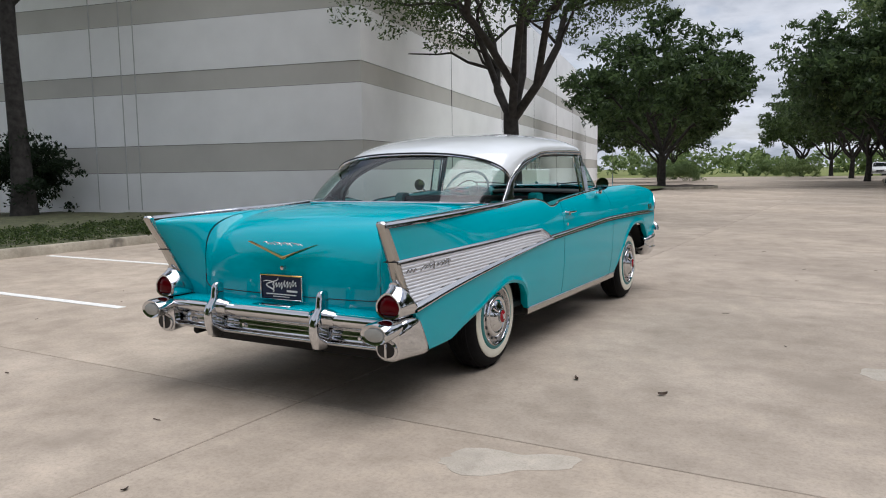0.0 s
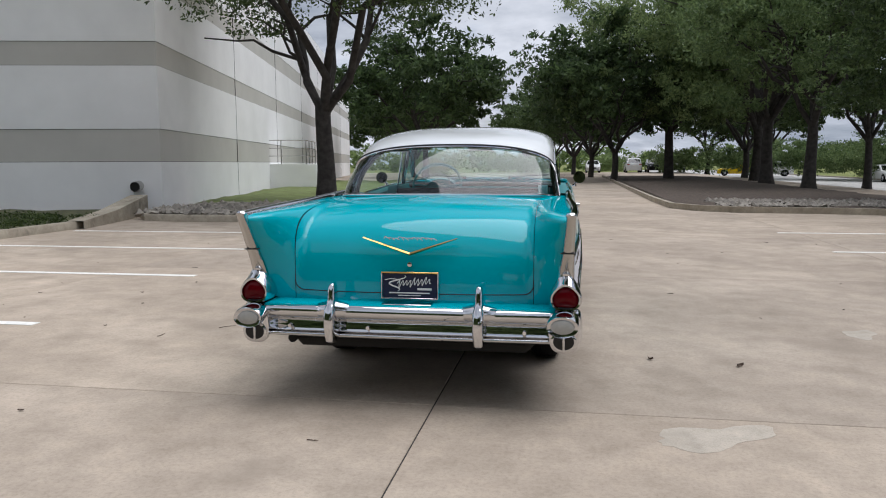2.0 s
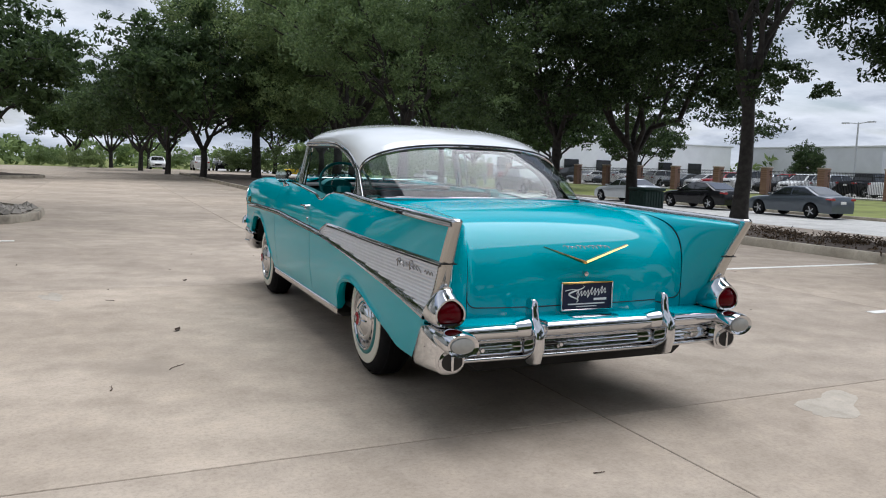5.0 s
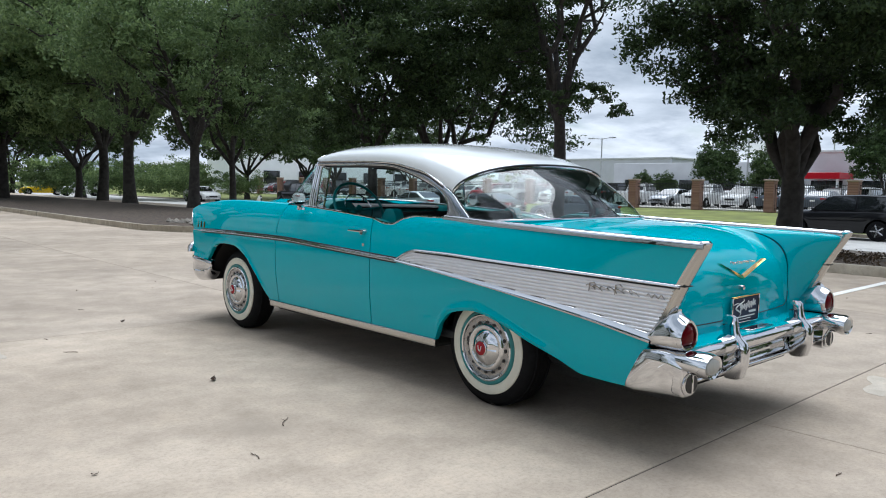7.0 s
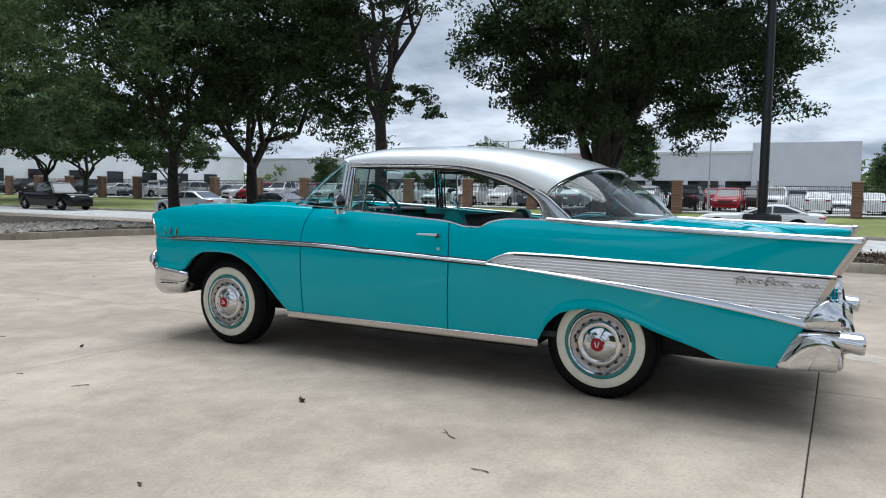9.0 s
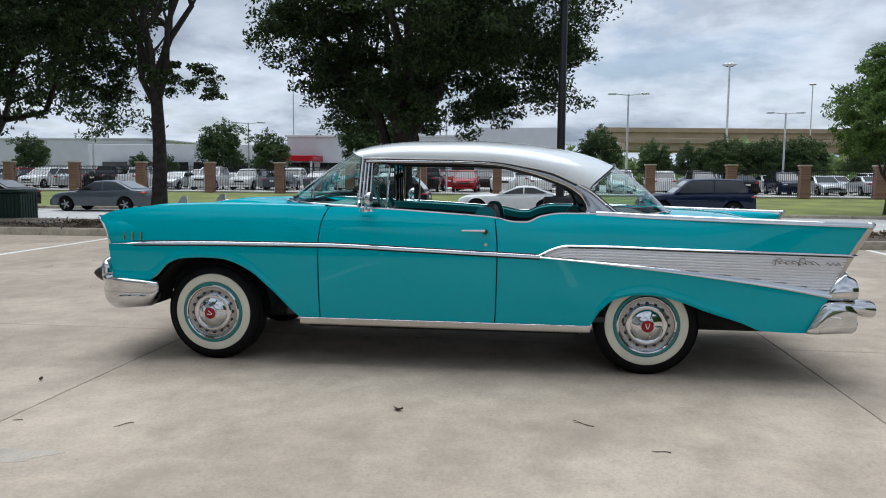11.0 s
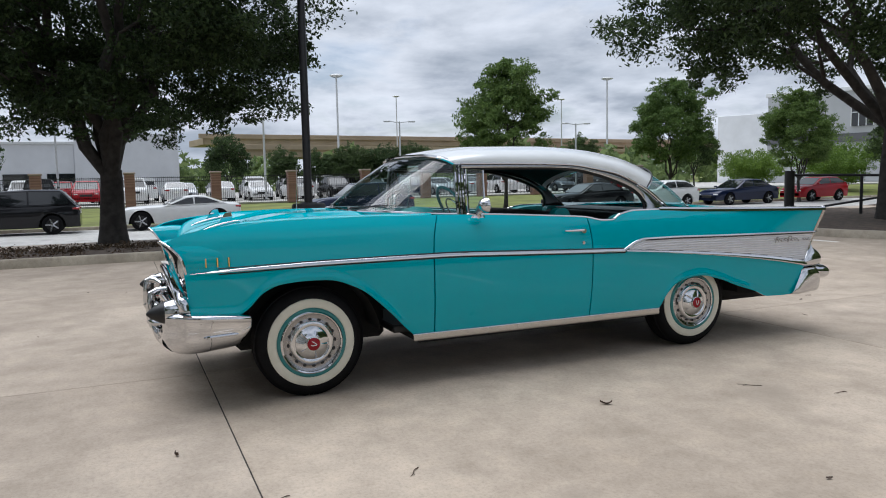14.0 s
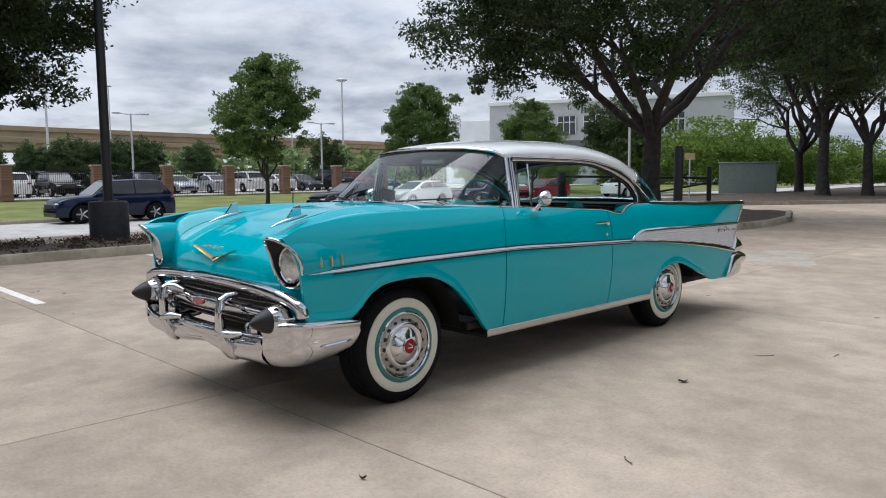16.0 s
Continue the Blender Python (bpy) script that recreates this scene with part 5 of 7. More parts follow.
vee("hood_vee", 3.648, -0.14, 0.885, 0.815, 0.245, GOLD, 1)
part("hood_script", Geo().tube(np.stack([-0.125 + 0.25 * wv, 3.652 + 0 * wv, 0.892 + 0.010 * wu], 1), 0.0021, 5), CHROME, car, "chrome script")

# mirror, handles, wipers
for sgn in (-1, 1):
    mirror = part("door_mirror", loft([(1.842, sgn * 0.885, 1.125, 0.008, 0.008, 2), (1.825, sgn * 0.885, 1.125, 0.036, 0.036, 2), (1.80, sgn * 0.885, 1.125, 0.050, 0.050, 2), (1.782, sgn * 0.885, 1.125, 0.052, 0.052, 2)]), CHROME, car)
    part("mirror_stalk", Geo().tube([(sgn * 0.845, 1.83, 1.05), (sgn * 0.86, 1.825, 1.075), (sgn * 0.88, 1.81, 1.10)], np.array([0.018, 0.012, 0.010]), 8), CHROME, mirror)
    part("mirror_foot", loft([(1.046, sgn * 0.842, 1.825, 0.022, 0.05, 2.2), (1.062, sgn * 0.842, 1.825, 0.016, 0.042, 2.2)], "z", 16), CHROME, mirror)
    hy = np.linspace(1.19, 1.04, 14)
    handle = part("door_handle", Geo().tube(on_side(sgn, hy, np.full(14, 0.932), 0.024) , np.interp(hy, [1.04, 1.19], [0.010, 0.006]), 8), CHROME, car)
    part("handle_button", loft([(sgn * (float(side_x(1.04, 0.93)) - 0.01), 1.04, 0.926, 0.020, 0.018, 2), (sgn * (float(side_x(1.04, 0.93)) + 0.030), 1.04, 0.926, 0.018, 0.016, 2)], "x", 16), CHROME, handle)
    part("key_lock", loft([(sgn * (float(side_x(1.04, 0.85)) - 0.01), 1.035, 0.845, 0.012, 0.012, 2), (sgn * (float(side_x(1.04, 0.85)) + 0.006), 1.035, 0.845, 0.011, 0.011, 2)], "x", 14), CHROME, car)
    wp = np.array([(sgn * 0.22, 2.50, 1.112), (sgn * 0.40, 2.46, 1.125), (sgn * 0.60, 2.36, 1.135)])
    wiper = part("wiper", Geo().tube(wp, 0.006, 6), BLACK, car)
    part("wiper_pivot", loft([(1.09, sgn * 0.22, 2.50, 0.018, 0.018, 2), (1.125, sgn * 0.22, 2.50, 0.012, 0.012, 2)], "z", 12), CHROME, wiper)
part("aerial", Geo().tube([(0.70, 2.66, 1.07), (0.70, 2.655, 1.25), (0.70, 2.65, 1.42)], np.array([0.006, 0.003, 0.002]), 6), CHROME, car)

# cabin
part("cabin_floor", Geo().box((0, 1.2, 0.36), (1.55, 2.4, 0.05), 0, 0.01), BLACK, car)
part("dashboard", loft([(-0.70, 2.12, 0.95, 0.10, 0.10, 3), (0, 2.17, 0.96, 0.11, 0.11, 3), (0.70, 2.12, 0.95, 0.10, 0.10, 3)], "x", 20), SEAT_TEAL, car)
part("dash_pad", loft([(-0.69, 2.16, 1.045, 0.16, 0.022, 3), (0, 2.26, 1.055, 0.22, 0.022, 3), (0.69, 2.16, 1.045, 0.16, 0.022, 3)], "x", 16), BLACK, car)
part("instrument_cowl", loft([(1.98, -0.37, 1.03, 0.13, 0.075, 2.2), (2.08, -0.37, 1.03, 0.14, 0.085, 2.2), (2.2, -0.37, 1.02, 0.12, 0.06, 2.2)]), SEAT_TEAL, car)
tw = np.linspace(0, 2 * np.pi, 41)
wc, tilt = np.array((-0.37, 1.76, 1.06)), radians(32)
ring = np.stack([wc[0] + 0.215 * np.cos(tw), wc[1] + 0.215 * np.sin(tw) * math.sin(tilt), wc[2] + 0.215 * np.sin(tw) * math.cos(tilt)], 1)
steer = part("steering_wheel", Geo().tube(ring, 0.011, 8, False), SEAT_TEAL, car, "turquoise steering wheel with chrome horn ring")
part("horn_ring", Geo().tube(wc + (ring - wc) * 0.55, 0.005, 6, False), CHROME, steer)
part("wheel_spoke", Geo().tube([ring[0], wc + np.array((0, -0.02, -0.02)), ring[20]], 0.010, 6), SEAT_TEAL, steer)
part("steering_column", Geo().tube([wc + np.array((0, -0.01, 0)), (-0.37, 2.1, 0.86)], 0.024, 10), SEAT_TEAL, steer)


def bench(y, top, w, name):
    seat = part(name, loft([(-w, y + 0.30, 0.58, 0.27, 0.09, 3), (0, y + 0.30, 0.60, 0.28, 0.10, 3), (w, y + 0.30, 0.58, 0.27, 0.09, 3)], "x", 22), SEAT_DARK, car, "black and turquoise bench seat")
    h = (top - 0.55) / 2
    part("backrest", loft([(-w, y, 0.55 + h, 0.075, h * 0.98, 3.2), (-w * 0.5, y, 0.55 + h, 0.085, h, 3.2), (w * 0.5, y, 0.55 + h, 0.085, h, 3.2), (w, y, 0.55 + h, 0.075, h * 0.98, 3.2)], "x", 24), SEAT_DARK, seat)
    for s in (-1, 1):
        part("bolster", loft([(s * w - 0.035, y - 0.02, 0.58 + h, 0.085, h * 0.97, 3), (s * w + 0.035, y - 0.02, 0.58 + h, 0.085, h * 0.97, 3)], "x", 24), SEAT_TEAL, seat, "turquoise vinyl side bolster")


bench(1.08, 1.055, 0.60, "front_bench")
bench(0.42, 1.02, 0.60, "rear_bench")
part("parcel_shelf", Geo().box((0, 0.16, 1.02), (1.40, 0.42, 0.02), 0, 0.005), BLACK, car)
for sgn in (-1, 1):
    ys = np.linspace(2.08, 0.36, 50)
    zs = spline(ys, CROWN)
    rows = [np.stack([sgn * (side_x(ys, zs) - dx), ys, zs + dz], 1) for dx, dz in ((0.018, -0.006), (0.06, -0.004), (0.10, -0.012), (0.115, -0.06))]
    part("door_cap", Geo().grid(np.array(rows) + np.array([0, 0, 0.003])), SEAT_TEAL, car, "turquoise painted door cap")
    rows.append(np.stack([sgn * np.full(50, 0.745), ys, np.full(50, 0.36)], 1))
    part("door_card", Geo().grid(np.array(rows)), SEAT_DARK, car)
part("rear_mirror", loft([(-0.11, 1.93, 1.385, 0.012, 0.026, 3), (0.11, 1.93, 1.385, 0.012, 0.026, 3)], "x", 14), CHROME, car)

# wheels
RIM_TEAL = plain("rim_paint", (0.03, 0.20, 0.20), 0.45, 0, 0.15, 14)
CAP_RED = plain("cap_red", (0.30, 0.012, 0.02), 0.3, 0, 0.1, 30, coat=0.6)


def wheel(x, y, sgn):
    hub = new("wheel")
    hub.parent = car
    hub.location = (x, y, 0.335)
    hub.rotation_euler = (radians(24 * y), 0, 0 if sgn > 0 else math.pi)
    tyre = [(-0.20, 0.20), (-0.205, 0.25), (-0.195, 0.30), (-0.165, 0.328), (-0.10, 0.335), (-0.05, 0.330), (-0.015, 0.308), (-0.002, 0.275), (-0.003, 0.262), (-0.012, 0.20)]
    part("tyre", Geo().lathe(tyre, 64), RUBBER, hub)
    for k in range(4):
        r = 0.336
        part("tread_rib", Geo().lathe([(-0.160 + 0.032 * k, r - 0.006), (-0.158 + 0.032 * k, r + 0.0), (-0.138 + 0.032 * k, r + 0.0), (-0.136 + 0.032 * k, r - 0.006)], 64), RUBBER, hub)
    part("whitewall", Geo().lathe([(-0.004, 0.266), (0.002, 0.262), (0.008, 0.240), (0.005, 0.215), (-0.004, 0.206)], 64), WHITEWALL, hub, "cream whitewall band")
    part("rim", Geo().lathe([(-0.03, 0.213), (0.004, 0.211), (0.010, 0.203), (0.009, 0.190), (-0.008, 0.182), (-0.02, 0.170), (-0.03, 0.0)], 56), RIM_TEAL, hub, "turquoise painted rim edge")
    cover = part("wheel_cover", Geo().lathe([(-0.008, 0.192), (0.011, 0.190), (0.016, 0.184), (0.013, 0.177), (0.004, 0.174)], 64), CHROME, hub, "chrome wheel cover")
    part("cover_ring", Geo().lathe([(0.005, 0.175), (0.001, 0.166), (-0.001, 0.150), (0.001, 0.138), (0.006, 0.132)], 64), COVER_SATIN, cover, "satin slotted ring")
    part("cover_step", Geo().lathe([(0.004, 0.134), (0.013, 0.128), (0.017, 0.118), (0.014, 0.107), (0.011, 0.101)], 64), CHROME, cover)
    dome = []
    for h, r, wave in ((0.010, 0.102, 0.0), (0.019, 0.092, 0.002), (0.028, 0.074, 0.005), (0.036, 0.056, 0.005), (0.041, 0.040, 0.0), (0.042, 0.0005, 0.0)):
        a = np.linspace(0, math.tau, 60, endpoint=False)
        saw = ((a * 5 / math.tau) % 1.0)
        dome.append(np.stack([h + wave * (1.6 * saw - 0.6), r * np.cos(a), r * np.sin(a)], 1))
    part("cover_dome", Geo().grid(np.array(dome), close_v=True, flip=True), CHROME, cover, "vaned chrome dome", angle=24)
    for k in range(16):
        a = k * math.pi / 8
        c = np.array((0.004, 0.143 * math.cos(a), 0.143 * math.sin(a)))
        e1, e2 = np.array((0, -math.sin(a), math.cos(a))), np.array((0, math.cos(a), math.sin(a)))
        t = np.linspace(0, math.tau, 10, endpoint=False)
        rim_ = [c + 0.0115 * math.cos(q) * e1 + 0.0075 * math.sin(q) * e2 for q in t]
        pts = rim_ + [p - np.array((0.008, 0, 0)) for p in rim_]
        part("cover_slot", Geo().add(pts, [tuple(range(10))] + [(q, (q + 1) % 10, 10 + (q + 1) % 10, 10 + q) for q in range(10)]), BLACK, cover, smooth=False)
    cap = part("centre_cap", Geo().lathe([(0.036, 0.040), (0.049, 0.039), (0.054, 0.031), (0.056, 0.0)], 28), CAP_RED, cover, "red centre cap")
    part("cap_rim", Geo().lathe([(0.040, 0.043), (0.048, 0.0425), (0.050, 0.039), (0.046, 0.038)], 28), CHROME, cap)
    for s_ in (-1, 1):
        part("cap_bar", Geo().tube([(0.0575, s_ * 0.012, 0.016), (0.0580, s_ * 0.009, 0.0), (0.0575, s_ * 0.002, -0.016)], 0.0026, 6), PLATE_WHITE, cap)


for wx, wy, sg in ((-0.775, 0.0, -1), (-0.775, 2.921, -1), (0.775, 0.0, 1), (0.775, 2.921, 1)):
    wheel(wx, wy, sg)
part("floor_pan", Geo().box((0, 1.33, 0.33), (1.62, 1.86, 0.14), 0, 0.03), UNDER, car)
part("fuel_tank", Geo().box((0, -0.62, 0.40), (1.30, 1.0, 0.24), 0, 0.05), UNDER, car)
part("engine_tray", Geo().box((0, 2.85, 0.47), (1.05, 0.96, 0.40), 0, 0.03), UNDER, car)
part("axle_tunnel", Geo().box((0, 0.1, 0.42), (1.05, 1.1, 0.28), 0, 0.03), UNDER, car)
for sgn in (-1, 1):
    for wy in (0.0, 2.921):
        a = np.linspace(0.1, np.pi - 0.1, 24)
        rows = [np.stack([np.full(24, sgn * x), wy + 0.43 * np.cos(a), 0.335 + 0.42 * np.sin(a)], 1) for x in (0.80, 0.52)]
        part("wheel_well", Geo().grid(np.array(rows)), UNDER, car)
    part("well_wall", Geo().box((sgn * 0.53, 2.92, 0.60), (0.03, 0.8, 0.36)), UNDER, car)
    part("well_wall", Geo().box((sgn * 0.53, 0.0, 0.58), (0.03, 0.8, 0.36)), UNDER, car)
part("rear_axle", Geo().tube([(-0.65, 0, 0.33), (0.65, 0, 0.33)], 0.05, 12), UNDER, car)
part("front_axle_beam", Geo().tube([(-0.60, 2.92, 0.27), (0.60, 2.92, 0.27)], 0.04, 12), UNDER, car)

# ---- trees and shrubs ----
def leaf_mat(name, dark, light):
    m, n, l, b = nodes_of(name)
    geo = n.new("ShaderNodeNewGeometry")
    c = ramp(n, l, geo.outputs["Random Per Island"], [(0.0, dark), (0.6, tuple((p + q) / 2 for p, q in zip(dark, light))), (1.0, light)]).outputs["Color"]
    info = n.new("ShaderNodeObjectInfo")
    tint = ramp(n, l, info.outputs["Random"], [(0.0, (0.82, 0.86, 0.80)), (1.0, (1.15, 1.1, 1.0))]).outputs["Color"]
    c = blend(n, l, c, tint, 1.0, "MULTIPLY")
    l.new(c, b.inputs["Base Color"])
    put(b, Roughness=0.5, Specular_IOR_Level=0.2)
    tr = n.new("ShaderNodeBsdfTranslucent")
    l.new(c, tr.inputs["Color"])
    mx = n.new("ShaderNodeMixShader")
    mx.inputs["Fac"].default_value = 0.42
    l.new(b.outputs["BSDF"], mx.inputs[1])
    l.new(tr.outputs["BSDF"], mx.inputs[2])
    l.new(mx.outputs["Shader"], n["Material Output"].inputs["Surface"])
    return m


LEAF_OAK = leaf_mat("oak_leaves", (0.095, 0.145, 0.062), (0.26, 0.34, 0.145))
# darker oak leaves: shade of crowns against bright sky put into the colour
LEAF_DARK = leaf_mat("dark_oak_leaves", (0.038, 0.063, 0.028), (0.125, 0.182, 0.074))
LEAF_SHADED = leaf_mat("shaded_oak_leaves", (0.020, 0.035, 0.015), (0.078, 0.118, 0.046))
LEAF_YOUNG = leaf_mat("young_leaves", (0.075, 0.13, 0.038), (0.20, 0.29, 0.09))
LEAF_BUSH = leaf_mat("shrub_leaves", (0.085, 0.15, 0.025), (0.23, 0.34, 0.075))
LEAF_HOLLY = leaf_mat("holly_leaves", (0.010, 0.020, 0.010), (0.03, 0.05, 0.025))
BARK = plain("bark", (0.044, 0.039, 0.035), 0.95, 0, 0.45, 7, 1.0)


def leaves(centres, radii, per, size, rng, flat=0.75, sprays=8):
    """Many small kite-shaped leaves, gathered in flattened sprays round each clump."""
    vs = []
    for c, r in zip(centres, radii):
        d = rng.normal(size=(sprays, 3))
        d /= np.linalg.norm(d, axis=1)[:, None]
        hub = c + d * (r * rng.uniform(0.25, 1.0, (sprays, 1)) ** 0.6) * np.array([1, 1, flat])
        wide = r * rng.uniform(0.26, 0.50, sprays)
        pick = rng.integers(0, sprays, per)
        p = hub[pick] + np.clip(rng.normal(size=(per, 3)), -1.5, 1.5) * wide[pick][:, None] * np.array([0.56, 0.56, 0.32])
        a = rng.normal(size=(per, 3))
        a /= np.linalg.norm(a, axis=1)[:, None]
        b = np.cross(a, rng.normal(size=(per, 3)))
        b /= np.linalg.norm(b, axis=1)[:, None]
        s = size * rng.uniform(0.6, 1.35, (per, 1))
        vs.append(np.stack([p - a * s, p + b * s * 0.42, p + a * s, p - b * s * 0.42], 1).reshape(-1, 3))
    v = np.concatenate(vs)
    me = bpy.data.meshes.new("crown")
    k = len(v) // 4
    me.vertices.add(len(v))
    me.vertices.foreach_set("co", v.ravel())
    me.loops.add(len(v))
    me.loops.foreach_set("vertex_index", np.arange(len(v)))
    me.polygons.add(k)
    me.polygons.foreach_set("loop_start", np.arange(0, len(v), 4))
    me.update(calc_edges=True)
    return me


def limb(g, rng, a, b, r0, r1, wob=0.12, n=7):
    t = np.linspace(0, 1, n)[:, None]
    p = a * (1 - t) + b * t
    L = np.linalg.norm(b - a)
    p[1:-1] += rng.normal(size=(n - 2, 3)) * wob * L * 0.25
    p[:, 2] += 0.05 * L * np.sin(np.pi * t[:, 0])
    g.tube(p, np.linspace(r0, r1, n), 7, False)
    return p


def make_tree(name, label, seed, fork, trunk_r, height, spread, limbs, leaf, per=150, size=0.15, low=0.0, oval=False, lean=0.0, base=0.0, shell=46, skirt=None, shift=(0.0, 0.0), sprays=8):
    """A tree: flared trunk, forking limbs and a crown of leaf clumps at the branch ends."""
    rng = np.random.default_rng(seed)
    tree = thing(name, label, "tree")
    g = Geo()
    top = np.array((lean, 0.0, fork))
    z = np.linspace(0, 1, 8)
    path = np.stack([lean * z + 0.03 * np.sin(z * 5 + seed), 0.03 * np.cos(z * 4), fork * z - 0.1 * (1 - z)], 1)
    g.tube(path, trunk_r * (1.0 + 0.55 * np.exp(-z * 7) - 0.22 * z), 12, False)
    ends, rad = [], []
    for k in range(limbs):
        az = math.tau * (k + rng.uniform(-0.3, 0.3)) / limbs
        out = spread * rng.uniform(0.45, 0.8)
        up = fork + (height - fork) * rng.uniform(0.42, 0.72)
        if oval:
            out *= 0.7
        tip = np.array((out * math.cos(az), out * math.sin(az), up))
        p = limb(g, rng, top - np.array((0, 0, 0.12 + 0.25 * rng.random())), tip, trunk_r * rng.uniform(0.42, 0.6), trunk_r * 0.16)
        for q in range(6):
            s = p[rng.integers(2, 7)]
            d = np.array((rng.normal() * 0.6 + math.cos(az) * 0.5, rng.normal() * 0.6 + math.sin(az) * 0.5, rng.uniform(0.05, 0.95)))
            e = s + d / np.linalg.norm(d) * spread * rng.uniform(0.25, 0.5)
            limb(g, rng, s, e, trunk_r * 0.2, 0.018, 0.2, 5)
            ends.append(e)
            rad.append(spread * rng.uniform(0.15, 0.26))
        ends.append(tip)
        rad.append(spread * 0.25)
    # outer shell of clumps
    cz = fork + (height - fork) * (0.5 if oval else 0.52)
    for k in range(int(shell * (1.0 if not oval else 0.9))):
        d = rng.normal(size=3)
        d /= np.linalg.norm(d)
        if d[2] < -0.55 + low:
            d[2] = -d[2] * 0.6
        w = np.array((spread * 0.86, spread * 0.86, (height - fork) * 0.5))
        if oval:
            w = np.array((spread * 0.78 * (1 - 0.25 * d[2]), spread * 0.78 * (1 - 0.25 * d[2]), (height - fork) * 0.52))
        ends.append(np.array((0, 0, cz)) + d * w * rng.uniform(0.72, 1.06))
        rad.append(spread * rng.uniform(0.14, 0.27))
    if skirt:
        # hanging lower clumps
        count, z0, z1, r0, r1 = skirt
        for k in range(count):
            a, r = rng.uniform(0, math.tau), math.sqrt(rng.uniform(r0 * r0, r1 * r1))
            ends.append(np.array((r * math.cos(a), r * math.sin(a), rng.uniform(z0, z1))))
            rad.append(spread * rng.uniform(0.12, 0.2))
    ends, rad = np.array(ends), np.array(rad)
    ends[:, :2] += np.array(shift) * smooth01(ends[:, 2], fork, fork + 1.5)[:, None]
    keep = ends[:, 2] - 0.6 * rad > base - 0.30 * np.hypot(ends[:, 0], ends[:, 1])
    ends, rad = ends[keep], rad[keep]
    part("trunk", g, BARK, tree, angle=70)
    crown = new("crown", leaves(ends, rad, per, size, rng, sprays=sprays))
    crown.data.materials.append(leaf)
    crown.parent = tree
    return tree


OAK_LABELS = ("mature oak with dark dense foliage in a mulch bed", "spreading oak with several rising limbs beside the car park")
oak_a = make_tree("oak_tree", OAK_LABELS[1], 3, 2.7, 0.25, 11.5, 6.0, 7, LEAF_DARK, 820, 0.062, 0.25, base=4.9)
oak_b = make_tree("oak_tree", OAK_LABELS[0], 11, 2.6, 0.22, 9.6, 5.0, 8, LEAF_OAK, 430, 0.080, 0.1, base=3.5, skirt=(16, 3.3, 4.8, 2.0, 4.8))
oak_c = make_tree("oak_tree", OAK_LABELS[0], 27, 2.7, 0.19, 10.4, 4.6, 7, LEAF_DARK, 430, 0.080, 0.1, base=3.3, skirt=(20, 3.1, 4.8, 1.8, 4.6))
oak_d = make_tree("oak_tree", "large dense dark oak in the mulch bed beside the street", 11, 1.8, 0.29, 9.8, 4.5, 10, LEAF_SHADED, 900, 0.058, -0.3, base=2.0, shell=100, skirt=(32, 2.8, 4.6, 0.6, 3.2), shift=(-0.38, -0.66))
oak_g = make_tree("oak_tree", "wide spreading oak with low leafy boughs in a kerbed bed", 37, 2.5, 0.27, 9.6, 5.8, 8, LEAF_SHADED, 900, 0.066, 0.1, base=3.8, shell=52, skirt=(26, 4.0, 5.6, 3.0, 6.0))
oak_h = make_tree("oak_tree", "low-crowned dark oak beside the street", 83, 2.4, 0.22, 9.4, 5.2, 7, LEAF_SHADED, 480, 0.076, 0.0, base=2.9, shell=60, skirt=(30, 3.2, 5.0, 1.8, 5.0))
oak_e = make_tree("oak_tree", "tall oak with a long bare trunk by the warehouse", 63, 6.2, 0.27, 13.5, 4.8, 6, LEAF_DARK, 160, 0.13, 0.4, base=8.6)
oak_f = make_tree("oak_tree", "slender dark oak with open rising limbs by the kerb", 71, 3.4, 0.20, 11.0, 2.7, 7, LEAF_SHADED, 620, 0.056, 0.1, base=3.6, shell=44, skirt=(10, 3.6, 5.2, 0.8, 2.2), shift=(1.0, 0.0))
young = make_tree("young_tree", "young leafy tree with an oval crown on the lawn", 41, 1.6, 0.10, 7.0, 2.6, 6, LEAF_YOUNG, 460, 0.072, 0.0, True, shell=70, sprays=14)
far = make_tree("oak_tree", "distant rounded oak beyond the car park", 55, 1.8, 0.18, 8.0, 4.4, 6, LEAF_DARK, 170, 0.15, base=2.2, shell=60)
young_far = make_tree("young_tree", "young leafy tree with an oval crown beyond the fence", 47, 1.6, 0.10, 7.0, 2.9, 6, LEAF_DARK, 150, 0.125, 0.0, True, shell=60, sprays=14)


def at(x, y, s, rz, z=None):
    if z is None:
        z = 0.05 - 0.22 * float(smooth01(x, 9.5, 14.3)) if x < 16 and -35 < y < 42 else (-0.40 if x < 36 else -0.12)
    return Matrix.LocRotScale((x, y, z), Euler((0, 0, radians(rz))), (s, s, s))


oak_a.matrix_world = at(-5.6, 14.1, 1.0, 200)
oak_d.matrix_world = at(13.3, 4.1, 1.0, 30)
oak_h.matrix_world = at(14.2, 16.4, 0.95, 260)
oak_g.matrix_world = at(6.5, -12.4, 1.0, 20)
oak_f.matrix_world = at(13.3, 10.7, 1.0, 100)
oak_e.matrix_world = at(-18.2, 8.2, 1.0, 15)
oak_b.matrix_world = at(10.9, 29.5, 1.15, 80)
oak_c.matrix_world = at(11.9, 17.6, 0.95, 310)
young_far.matrix_world = at(50.3, 13.2, 0.95, 250)
young.matrix_world = at(30.6, -15.3, 1.12, 0)
far.matrix_world = at(-8.3, 41.5, 1.2, 0)
